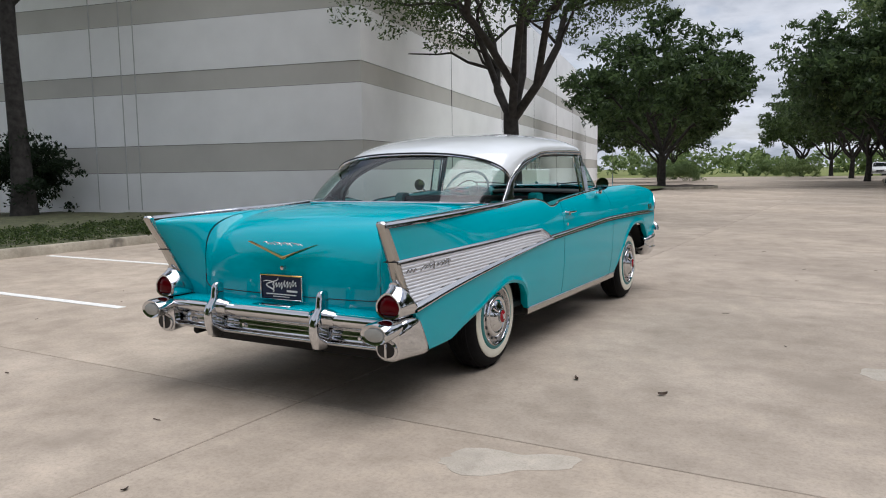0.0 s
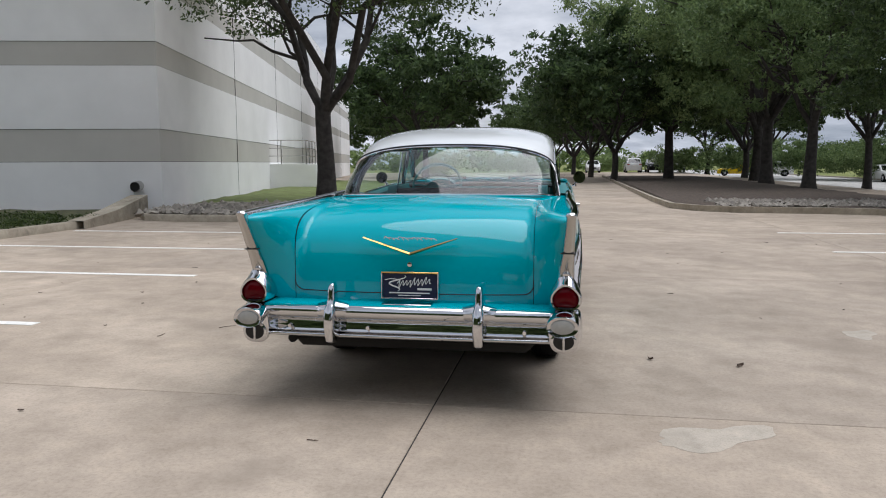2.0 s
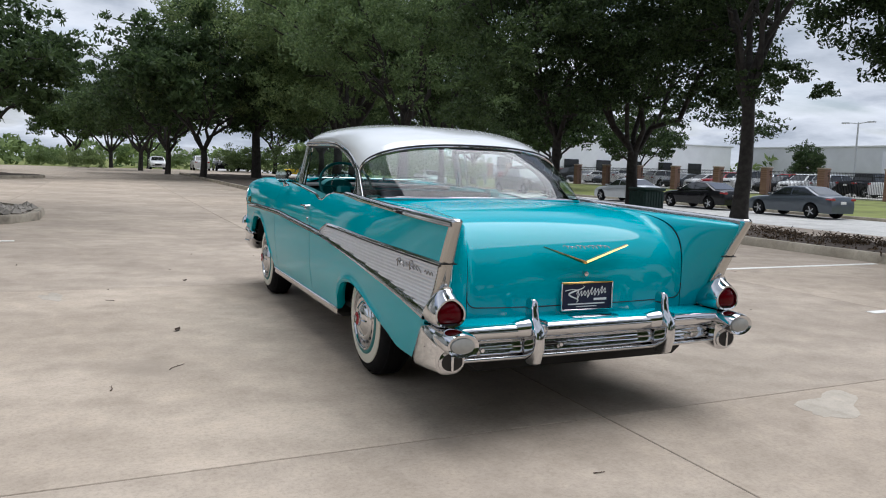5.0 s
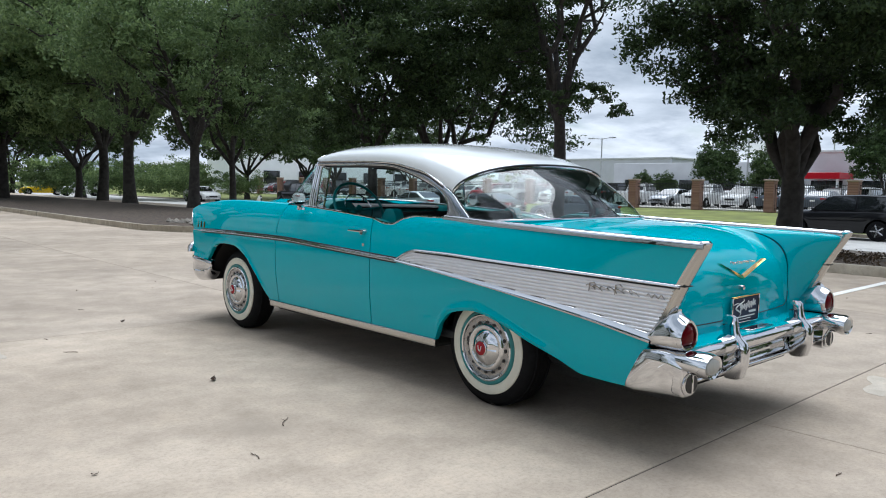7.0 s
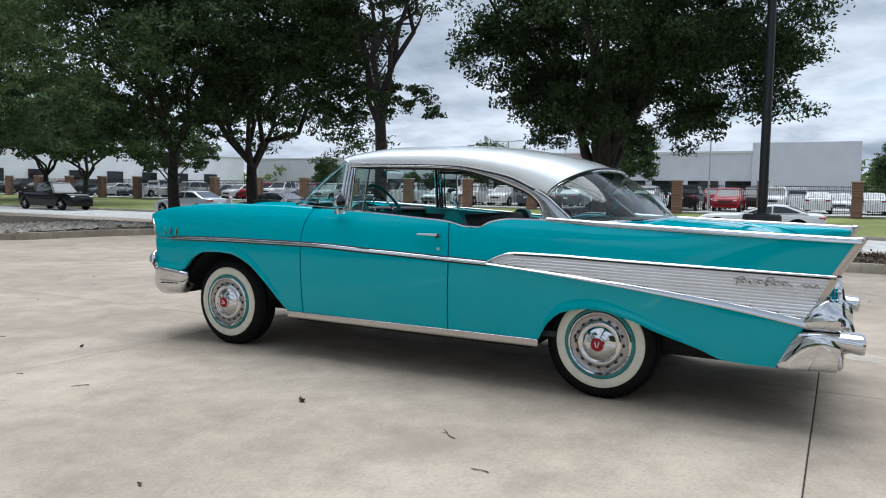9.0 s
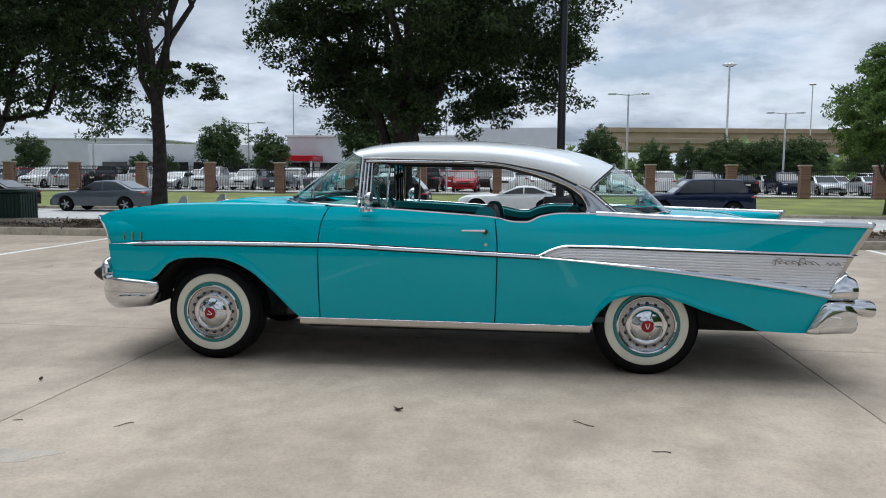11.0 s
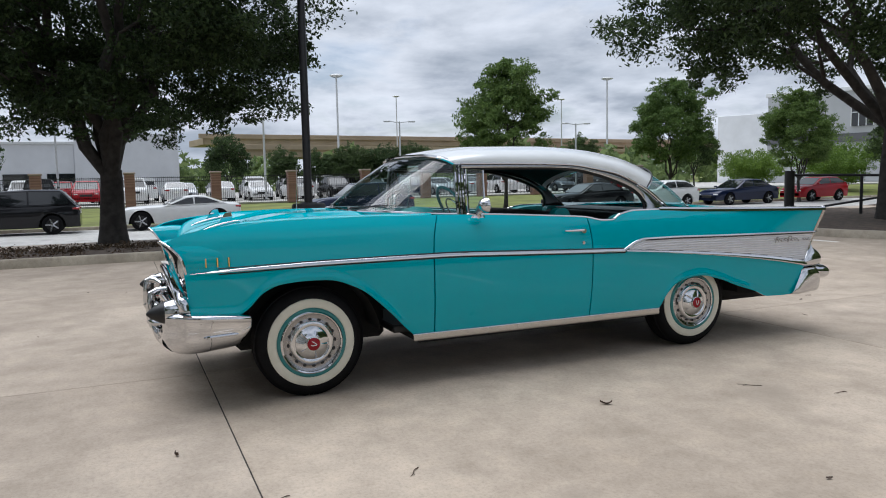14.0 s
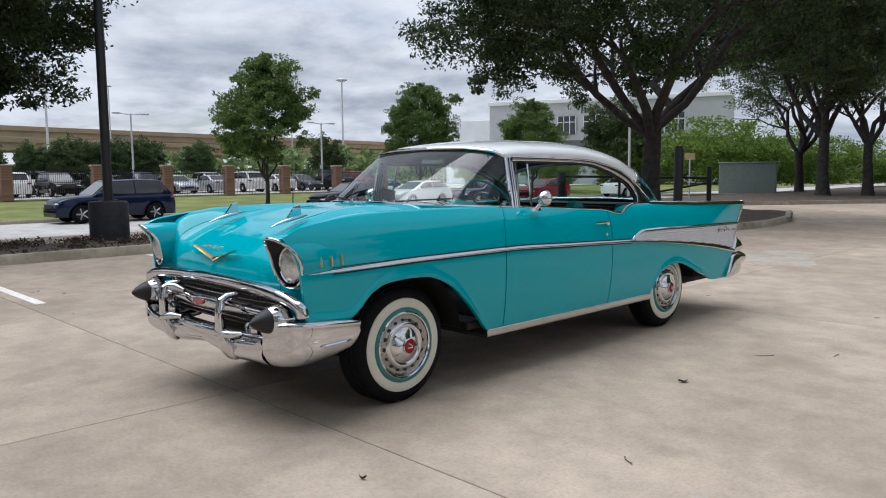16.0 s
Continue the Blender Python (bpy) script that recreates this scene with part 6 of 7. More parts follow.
for src, spots in (
    (oak_a, ((8.9, -32.5, 1.12, 150), (12.3, -38.8, 1.05, 40), (7.1, -33.0, 0.95, 90))),
    (oak_b, ((11.3, 38.5, 1.25, 140), (7.3, 48.0, 1.3, 300), (12.6, 46.5, 1.3, 20))),
    (oak_c, ((14.2, 32.3, 1.0, 200),)),
    (young, ((33.5, -29.0, 0.98, 70), (27.0, -33.0, 0.82, 130))),
    (young_far, ((55.5, 27.2, 0.86, 200), (53.5, 22.3, 0.72, 20), (57.0, 33.0, 0.45, 80), (58.0, 36.0, 0.47, 160), (64.0, 51.0, 0.76, 40), (63.0, -5.0, 0.85, 100),
             (60.0, -15.0, 0.70, 170), (61.5, -16.6, 0.66, 270), (62.5, -20.0, 0.70, 20), (66.0, -24.0, 0.72, 220), (57.0, -38.0, 0.80, 300), (64.0, -10.0, 0.68, 330), (61.0, -18.5, 0.67, 50), (62.0, -21.8, 0.72, 190), (60.5, -12.4, 0.62, 310), (63.0, -27.8, 0.68, 140), (48.0, -44.0, 0.90, 60), (29.0, -46.0, 1.10, 0), (70.0, -31.0, 0.74, 120))),
    (far, ((3.6, 46.0, 1.1, 30), (2.4, 59.0, 1.1, 70), (1.0, 74.0, 1.1, 110), (-1.5, 92.0, 1.1, 150), (-13.0, 60.0, 1.0, 200), (-17.0, 78.0, 1.0, 240), (14.0, 56.0, 1.2, 10), (33.0, 66.0, 1.2, 130), (21.0, 78.0, 1.2, 170), (34.0, 52.0, 1.0, 210), (40.0, 66.0, 1.1, 250), (-6.0, 110.0, 1.2, 290), (4.0, 120.0, 1.2, 330),
           (-30.0, 90.0, 1.1, 15), (-22.0, 104.0, 1.1, 75), (48.0, 58.0, 0.8, 135), (16.0, 84.0, 1.2, 45)))):
    for x, y, s, r in spots:
        copy_thing(src, at(x, y, s, r))


def shrub(name, label, seed, r, h, leaf, per=1, size=0.07, clumps=26, at_xy=(0, 0)):
    rng = np.random.default_rng(seed)
    c = np.stack([rng.normal(size=clumps) * r * 0.42, rng.normal(size=clumps) * r * 0.42, h * rng.uniform(0.2, 0.85, clumps)], 1)
    ob = new(name, leaves(c, np.full(clumps, r * 0.42), per, size, rng))
    ob.data.materials.append(leaf)
    ob.location = (*at_xy, 0.08)
    return tagged(ob, label, "shrub")


shrub("shrub", "dark clipped evergreen shrub against the warehouse wall", 5, 1.5, 2.5, LEAF_HOLLY, 260, 0.07, 30, (-18.8, 9.0))
bush = shrub("shrub", "bright green overgrown shrub beyond the drive", 6, 2.2, 2.6, LEAF_BUSH, 420, 0.075, 26, (35, -47))
thicket = shrub("shrub", "dull green shrub at the edge of the car park", 8, 2.2, 2.4, LEAF_OAK, 420, 0.075, 26, (30, 62))
rngs = np.random.default_rng(9)
for x, y, s in ((26, 66, 1.4), (22, 70, 1.5), (18, 76, 1.5), (29, 72, 1.6), (13, 84, 1.3), (24, -50, 2.0), (20.5, -52.5, 1.9), (31, -50, 1.4), (27, -48, 1.2), (39, -50, 1.5), (24, -53, 1.3), (20, -56, 1.5), (16, -54, 1.4), (44, -47, 1.2),
                (-12, 66, 0.8), (-4, 84, 0.9), (-20, 88, 0.9), (6, 96, 0.9), (-9, 99, 0.9), (13, -58, 1.3), (49, -52, 1.2)):
    copy_thing(bush if y < 0 else thicket, at(x, y, s, rngs.uniform(0, 360), 0.0))

# ivy and leaf litter over the west bed, bark chips over the east bed
rngi = np.random.default_rng(19)
LEAF_IVY = leaf_mat("ivy_leaves", (0.030, 0.050, 0.018), (0.11, 0.15, 0.05))
CHIP = leaf_mat("bark_chips", (0.030, 0.022, 0.016), (0.15, 0.105, 0.07))


def litter(name, label, x0, x1, y0, y1, clumps, per, size, z, mat):
    """Low scattered leaves or chips over a strip of bed."""
    c = np.stack([rngi.uniform(x0, x1, clumps), rngi.uniform(y0, y1, clumps), np.full(clumps, 0.0)], 1)
    c[:, 2] = z(c[:, 0])
    ob = new(name, leaves(c, rngi.uniform(0.15, 0.42, clumps), per, size, rngi, 0.22, 5))
    ob.data.materials.append(mat)
    return tagged(ob, label, "ground cover", kind="stuff")


litter("ivy", "dark green trailing ivy over the bed", -12.6, -8.98, -4.0, 9.2, 620, 60, 0.030, lambda x: 0.19 + 0.0 * x, LEAF_IVY)
litter("bark_chips", "loose brown bark chips over the mulch bed", 8.75, 13.2, -7.0, 12.6, 520, 44, 0.030, lambda x: 0.145 - 0.24 * smooth01(x, 9.5, 14.3), CHIP)

# ---- parked cars ----
KINDS = {  # length, width, height, hood z, cowl (y, z), roof front y, roof rear y, glass foot (y, z), tail z
    "sedan": (4.75, 1.84, 1.45, 0.74, (0.95, 0.96), 0.15, -0.95, (-1.72, 1.06), 1.02),
    "suv": (4.75, 1.90, 1.72, 0.92, (1.00, 1.10), 0.30, -1.75, (-2.22, 1.15), 1.10),
    "hatchback": (4.15, 1.75, 1.48, 0.80, (0.95, 1.00), 0.15, -1.15, (-1.86, 1.08), 1.04),
    "coupe": (4.80, 1.90, 1.36, 0.80, (0.62, 0.98), -0.22, -1.00, (-1.80, 1.03), 1.00),
    "pickup": (5.70, 1.98, 1.88, 1.05, (1.15, 1.20), 0.60, -0.75, (-0.92, 1.22), 1.20),
}
LAMP_CLEAR = plain("lamp_clear", (0.7, 0.7, 0.7), 0.15, 0, 0.1, 20, coat=1.0)
LAMP_RED = plain("lamp_red", (0.30, 0.01, 0.012), 0.2, 0, 0.1, 20, coat=1.0)
ALLOY = shiny("alloy_wheel", (0.55, 0.55, 0.57), 0.3)
DARK_GLASS = plain("privacy_glass", (0.012, 0.014, 0.016), 0.05, 0, 0.1, 5, coat=1.0)
paints = {}
car_cache = {}


def car_paint(key, col, metal=0.0):
    if key not in paints:
        paints[key] = plain(key + "_car_paint", col, 0.28, metal, 0.04, 4, coat=0.7)
    return paints[key]


def parked_car(name, label, kind, paint, m, group=""):
    key = (kind, paint.name)
    if key in car_cache:
        ob = copy_thing(car_cache[key], m)
        return tagged(ob, label, "car", group)
    L, W, H, hz, (cy, cz), rf, rr, (gy, gz), tz = KINDS[kind]
    ob = thing(name, label, "car", group)
    y0, y1, hw = -L / 2, L / 2, W / 2
    wr = 0.33 if kind in ("sedan", "hatchback") else 0.37
    ax_f, ax_r = y1 - 0.90, y0 + 0.95
    top = [(y0, tz - 0.22), (y0 + 0.04, tz - 0.06), (y0 + 0.14, tz), (gy, gz), (cy, cz), (y1 - 0.5, (hz + cz) / 2 + 0.03), (y1 - 0.14, hz), (y1 - 0.03, hz - 0.12), (y1, hz - 0.28)]
    ys = np.unique(np.concatenate([np.linspace(y0, y1, 70), [y0 + 0.02, y1 - 0.02]]))

    def floor_z(y):
        z = 0.26
        for a in (ax_f, ax_r):
            d = abs(y - a)
            if d < wr + 0.07:
                z = max(z, wr + math.sqrt(max((wr + 0.07) ** 2 - d * d, 0)))
        return z

    def width(y):
        t = abs(2 * y / L)
        return hw * (1 - 0.16 * max(0.0, (t - 0.55) / 0.45) ** 2.4 - 0.05 * max(0, (t - 0.96) / 0.04))

    rows = []
    for y in ys:
        w, zt, zb = width(y), float(spline(y, top)), floor_z(y)
        zs = zt - 0.10
        half = [(0, zt), (0.55 * w, zt - 0.005), (0.84 * w, zt - 0.03), (0.94 * w, zt - 0.07), (0.985 * w, zs - 0.06), (w, 0.62 * zs + 0.1), (0.985 * w, 0.52), (0.97 * w, max(zb, 0.40)), (0.95 * w, zb), (0.80 * w, zb + 0.01)]
        half = [(x, max(z, zb)) for x, z in half]
        rows.append([(-x, y, z) for x, z in half[::-1]] + [(x, y, z) for x, z in half[1:]])
    body = Geo().grid(np.array(rows))
    n = len(rows[0])
    body.f += [tuple(range(n)), tuple(range(body.n - 1, body.n - n - 1, -1))]
    body.m += [0, 0]
    part("body", body, paint, ob, angle=35)
    line = [(gy - 0.05, gz - 0.03), (gy, gz), (rr, H - 0.03), ((rr + rf) / 2, H), (rf, H - 0.04), (cy, cz), (cy + 0.06, cz - 0.03)]
    gys = np.linspace(gy - 0.03, cy + 0.04, 44)

    def cab_x(y, z):
        zb = float(spline(y, top)) - 0.03
        t = min(1.0, max(0.0, (z - zb) / max(H - zb, 0.1)))
        return width(y) * (0.93 - 0.20 * t ** 1.2)

    rows = []
    for y in gys:
        zt = max(float(np.interp(y, [q[0] for q in line], [q[1] for q in line])), float(spline(y, top)) - 0.02)
        zb = float(spline(y, top)) - 0.05
        hx = cab_x(y, zt - 0.04)
        side = [(cab_x(y, zb + (zt - 0.05 - zb) * t), zb + (zt - 0.05 - zb) * t) for t in (0, 0.5, 1.0)]
        half = [(0, zt), (0.6 * hx, zt - 0.006), (0.9 * hx, zt - 0.02)] + side[::-1]
        rows.append([(-x, y, z) for x, z in half[::-1]] + [(x, y, z) for x, z in half[1:]])
    part("cabin", Geo().grid(np.array(rows)), paint, ob, angle=35)

    def roof_line(y):
        return float(np.interp(y, [q[0] for q in line], [q[1] for q in line]))

    for s in (-1, 1):
        mid = (rf + rr) / 2 + 0.08
        spans = [(cy - 0.18, mid + 0.03), (mid - 0.03, gy + (0.30 if kind in ("sedan", "coupe") else 0.22))]
        if kind == "pickup":
            spans = [(cy - 0.18, mid + 0.03), (mid - 0.03, rr + 0.10)]
        for a, b in spans:
            qy = np.linspace(a, b, 12)
            g = []
            for y in qy:
                zb = float(spline(y, top)) + 0.0
                zt = max(roof_line(y) - 0.085, zb + 0.01)
                g.append([(s * (cab_x(y, zb + (zt - zb) * t) + 0.008), y, zb + (zt - zb) * t) for t in (0, 0.5, 1)])
            part("side_window", Geo().grid(np.array(g)), DARK_GLASS, ob)
        part("headlamp", loft([(y1 - 0.30, s * hw * 0.70, hz - 0.13, 0.16, 0.05, 2.5), (y1 - 0.07, s * hw * 0.66, hz - 0.15, 0.16, 0.055, 2.5), (y1 - 0.03, s * hw * 0.6, hz - 0.16, 0.1, 0.04, 2.2)], seg=14), LAMP_CLEAR, ob)
        part("tail_lamp", loft([(y0 + 0.24, s * hw * 0.78, tz - 0.14, 0.13, 0.05, 2.6), (y0 + 0.01, s * hw * 0.70, tz - 0.14, 0.15, 0.06, 2.6), (y0 - 0.005, s * hw * 0.68, tz - 0.14, 0.10, 0.04, 2.4)], seg=14), LAMP_RED, ob)
        part("wing_mirror", loft([(cy - 0.22, s * (hw + 0.06), cz + 0.06, 0.08, 0.05, 2.5), (cy - 0.12, s * (hw + 0.07), cz + 0.06, 0.07, 0.045, 2.5)], seg=12), paint, ob)
        for a in (ax_f, ax_r):
            x = s * (hw - 0.11)
            wh = part("wheel", Geo().lathe([(-0.11, wr * 0.6), (-0.11, wr * 0.94), (-0.08, wr), (0.08, wr), (0.11, wr * 0.94), (0.105, wr * 0.70), (0.08, wr * 0.68)], 28, (x, a, wr)), RUBBER, ob)
            part("rim", Geo().lathe([(s * 0.09, wr * 0.70), (s * 0.10, wr * 0.64), (s * 0.05, wr * 0.60), (s * 0.04, 0.0)], 24, (x, a, wr)), BLACK, wh)
            g = Geo()
            for k in range(5):
                t = k * math.tau / 5
                g.tube([(x + s * 0.085, a + 0.05 * wr * math.cos(t), wr + 0.05 * wr * math.sin(t)), (x + s * 0.095, a + 0.66 * wr * math.cos(t), wr + 0.66 * wr * math.sin(t))], 0.03, 5)
            part("spokes", g, ALLOY, wh)
    for a, b, nm in ((cy + 0.0, rf + 0.10, "windshield"), (gy + 0.02, rr - 0.08, "rear_window")):
        g = []
        for y in np.linspace(a, b, 8):
            z = max(roof_line(y), float(spline(y, top)) + 0.0) + 0.008
            hx = cab_x(y, z) * 0.86
            g.append([(x, y, z) for x in np.linspace(-hx, hx, 7)])
        part(nm, Geo().grid(np.array(g)), DARK_GLASS, ob)
    for a in (ax_f, ax_r):
        part("wheel_housing", Geo().box((0, a, wr + 0.20), (W * 0.74, 2 * wr + 0.10, 0.46), 0, 0.05), UNDER, ob)
    part("grille", Geo().box((0, y1 - 0.02, hz - 0.24), (W * 0.42, 0.06, 0.16), 0, 0.02), BLACK, ob)
    part("lower_bumper", Geo().box((0, y1 - 0.12, 0.36), (W * 0.8, 0.2, 0.16), 0, 0.05), BLACK, ob)
    part("rear_valance", Geo().box((0, y0 + 0.12, 0.40), (W * 0.8, 0.2, 0.18), 0, 0.05), BLACK, ob)
    part("plate_panel", Geo().box((0, y0 - 0.005, tz - 0.28), (0.34, 0.02, 0.12)), PAINT_LINE, ob)
    part("floor_pan", Geo().box((0, 0, 0.36), (W * 0.78, L * 0.86, 0.2), 0, 0.03), UNDER, ob)
    if kind == "pickup":
        part("bed_floor", Geo().box((0, (y0 + gy) / 2, tz + 0.01), (W * 0.72, (gy - y0) * 0.86, 0.02)), BLACK, ob)
    ob.matrix_world = m
    car_cache[key] = ob
    return ob


P_BLACK, P_GREY, P_SILVER = car_paint("black", (0.012, 0.012, 0.014)), car_paint("grey", (0.10, 0.115, 0.135), 0.3), car_paint("silver", (0.50, 0.52, 0.54), 0.4)
P_WHITE, P_NAVY, P_RED = car_paint("white", (0.72, 0.72, 0.71)), car_paint("navy", (0.010, 0.016, 0.045), 0.2), car_paint("red", (0.33, 0.012, 0.02))
P_YELLOW = car_paint("yellow", (0.62, 0.42, 0.01))


def spot(x, y, rz, z=-0.50):
    return pose(x, y, z, 0, 0, rz)


STREET_CARS = [  # name, label, kind, paint, x, y, heading
    ("parked_sedan", "black sedan parked at the street kerb", "sedan", P_BLACK, 27.4, 27.0, 0),
    ("parked_sedan", "grey sedan parked at the street kerb", "sedan", P_GREY, 27.4, 20.8, 0),
    ("parked_sedan", "silver sedan parked at the street kerb", "sedan", P_SILVER, 27.4, 33.4, 0),
    ("parked_suv", "black sport utility parked at the street kerb", "suv", P_BLACK, 27.5, 7.75, 0),
    ("parked_coupe", "white sports coupe parked at the street kerb", "coupe", P_WHITE, 27.5, 1.7, 0),
    ("parked_suv", "dark blue sport utility parked at the street kerb", "suv", P_NAVY, 27.5, -6.1, 0),
    ("parked_sedan", "black sedan parked at the street kerb", "sedan", P_BLACK, 27.4, -18.4, 0),
    ("parked_hatchback", "white hatchback parked at the street kerb", "hatchback", P_WHITE, 27.6, -23.3, 0),
    ("parked_sedan", "dark blue sedan parked at the street kerb", "sedan", P_NAVY, 27.6, -28.9, 0),
    ("parked_hatchback", "red hatchback parked at the street kerb", "hatchback", P_RED, 27.6, -35.0, 0),
    ("parked_sedan", "white sedan parked at the street kerb", "sedan", P_WHITE, 27.4, -45.0, 180),
    ("parked_pickup", "black pickup truck parked at the street kerb", "pickup", P_BLACK, 27.2, 46.0, 180),
    ("parked_sedan", "white sedan parked at the street kerb", "sedan", P_WHITE, 26.8, 63.0, 180),
    ("parked_suv", "white sport utility at the far end of the street", "suv", P_WHITE, 23.8, 88.0, 80),
    ("parked_coupe", "yellow sports coupe at the far end of the street", "coupe", P_YELLOW, 20.9, 92.0, 80),
]
for nm, lab, kind, paint, x, y, rz in STREET_CARS:
    parked_car(nm, lab, kind, paint, spot(x, y, rz))
for nm, lab, kind, paint, x, rz in (("parked_hatchback", "white hatchback at the far end of the car park", "hatchback", P_WHITE, 3.3, 180), ("parked_suv", "white sport utility at the far end of the car park", "suv", P_WHITE, 8.0, 0),
                                    ("parked_suv", "black sport utility at the far end of the car park", "suv", P_BLACK, 10.5, 180), ("parked_sedan", "dark blue sedan at the far end of the car park", "sedan", P_NAVY, 12.9, 180)):
    parked_car(nm, lab, kind, paint, spot(x, 87.5, rz, 0.0))
rngc = np.random.default_rng(4)
LOT = [("suv", P_WHITE, "white"), ("pickup", P_WHITE, "white"), ("sedan", P_BLACK, "black"), ("suv", P_SILVER, "silver"), ("sedan", P_GREY, "grey"), ("suv", P_NAVY, "dark blue"), ("hatchback", P_WHITE, "white"),
       ("pickup", P_BLACK, "black"), ("sedan", P_SILVER, "silver"), ("suv", P_BLACK, "black"), ("sedan", P_WHITE, "white"), ("suv", P_RED, "red")]
for row_x, n0, y0 in ((52.5, 47, 94.5), (60.5, 30, 58.0)):
    for k in range(n0):
        kind, paint, cn = LOT[int(rngc.integers(len(LOT)))]
        y = y0 - 2.95 * k
        parked_car("lot_" + kind, f"{cn} {'sport utility' if kind == 'suv' else kind} in the fenced sales lot", kind, paint, spot(row_x + rngc.uniform(-0.3, 0.3), y + rngc.uniform(-0.15, 0.15), rngc.choice([90, -90, 90]), -0.01), "cars in the fenced lot")

# ---- fence, lot, poles, distant buildings ----
def brick_mat():
    m, n, l, b = nodes_of("pillar_brick")
    put(b, Roughness=0.85)
    co = n.new("ShaderNodeTexCoord")
    t = n.new("ShaderNodeTexBrick")
    t.inputs["Scale"].default_value = 6.0
    t.inputs["Color1"].default_value, t.inputs["Color2"].default_value, t.inputs["Mortar"].default_value = (0.20, 0.10, 0.075, 1), (0.30, 0.17, 0.125, 1), (0.26, 0.20, 0.17, 1)
    mp = n.new("ShaderNodeMapping")
    mp.inputs["Rotation"].default_value = (radians(90), 0, radians(90))
    l.new(co.outputs["Object"], mp.inputs["Vector"])
    l.new(mp.outputs["Vector"], t.inputs["Vector"])
    l.new(t.outputs["Color"], b.inputs["Base Color"])
    return m


BRICK = brick_mat()
STONE = plain("cast_stone", (0.34, 0.27, 0.22), 0.85, 0, 0.15, 6)
IRON = plain("black_iron", (0.012, 0.012, 0.013), 0.5, 0, 0.3, 20)
FX = 46.6
PY = [93.2, 87.9, 82.6, 77.3, 72.0, 66.7, 61.4, 56.1, 50.8, 45.4, 40.2, 34.9, 29.6, 24.3, 19.0, 13.8, 8.6, 3.3, -2.0, -7.1, -12.4, -17.1, -21.8, -26.6, -31.6, -36.6]
proto = None
for k, y in enumerate(PY):
    if proto is None:
        proto = thing("fence_pillar", "red brick fence pillar with a stone cap", "pillar", "fence pillars")
        part("shaft", Geo().box((0, 0, 0.95), (0.62, 0.62, 2.1), 0, 0.01), BRICK, proto)
        part("cap", Geo().box((0, 0, 2.06), (0.74, 0.74, 0.12), 0, 0.03), STONE, proto)
        proto.location = (FX, y, 0)
    else:
        copy_thing(proto, pose(FX, y, 0))
for a, b in zip(PY[:-1], PY[1:]):
    L = a - b - 0.62
    f = thing("iron_fence", "black iron picket fence between brick pillars", "fence", "fence panels")
    for z in (0.18, 1.55, 1.78):
        part("fence_rail", Geo().box((0, 0, z), (0.04, L, 0.04)), IRON, f, smooth=False)
    g = Geo()
    for y in np.arange(-L / 2 + 0.07, L / 2, 0.125):
        g.box((0, y, 0.95), (0.022, 0.022, 1.8))
    tagged(part("infill", g, IRON, f, smooth=False), kind="stuff")
    f.location = (FX, (a + b) / 2, -0.02)
lot = Geo().box((75, 12, -0.06), (56, 184, 0.1))
solid("sales_lot", lot, STREET, "pale concrete sales lot behind the fence", "car park", kind="structure")

# lamp post in the east bed
BRONZE = plain("dark_bronze", (0.018, 0.019, 0.022), 0.45, 0, 0.25, 12)
post = thing("street_lamp", "dark bronze lamp post on a black concrete base", "street lamp")
part("base", Geo().lathe([(0.0, 0.0), (0.0, 0.36), (0.70, 0.36), (0.74, 0.33), (0.74, 0.0)], 24, (0, 0, 0.05), "z"), plain("black_base", (0.022, 0.023, 0.026), 0.7, 0, 0.35, 10, 0.4), post)
part("pole", Geo().tube([(0, 0, 0.78), (0, 0, 4.0), (0, 0, 8.6)], np.array([0.09, 0.085, 0.07]), 12), BRONZE, post)
part("base_flange", Geo().box((0, 0, 0.80), (0.3, 0.3, 0.03), 0, 0.005), BRONZE, post)
part("lamp_head", Geo().box((0.35, 0, 8.6), (0.7, 0.36, 0.16), 0, 0.04), BRONZE, post)
post.location = (10.9, 0.17, 0.04)

GALV = plain("galvanised_steel", (0.55, 0.56, 0.56), 0.5, 0.2, 0.08, 8)


def lamp_pole(x, y, h, r=0.09, arms=True, name="lot_lamp", label="tall pale steel lamp pole in the sales lot"):
    p = thing(name, label, "street lamp")
    part("pole", Geo().tube([(0, 0, 0), (0, 0, h)], np.array([r, r * 0.7]), 10), GALV, p)
    if arms:
        for s in (-1, 1):
            part("arm", Geo().tube([(0, 0, h - 0.1), (0, s * 0.9, h)], 0.04, 6), GALV, p)
            part("lamp_head", Geo().box((0, s * 1.15, h), (0.35, 0.6, 0.12), 0, 0.03), GALV, p)
    else:
        part("lamp_ring", Geo().lathe([(h - 0.4, 0.5), (h - 0.2, 0.9), (h, 0.5)], 12, (0, 0, 0), "z"), GALV, p)
    p.location = (x, y, 0)
    return p


for x, y, h in ((55.7, 24.9, 5.6), (50.0, -5.9, 7.2), (56.0, 8.0, 6.5), (57.0, -19.0, 6.4), (52.0, -34.0, 6.0), (54.0, 38.0, 6.0)):
    lamp_pole(x, y, h)
lamp_pole(15.2, -25.5, 6.6, 0.07, True, "street_lamp", "slim pale street lamp by the drive")
for x, y, h in ((88.8, -22.3, 14.9), (86.0, -62.0, 15.5), (150.0, 52.0, 24.0), (158.0, 44.0, 24.0), (165.0, 36.0, 22.0), (170.0, -60.0, 22.0), (150.0, -95.0, 20.0)):
    lamp_pole(x, y, h, 0.16, False, "mast_light", "tall highway mast light on the skyline")

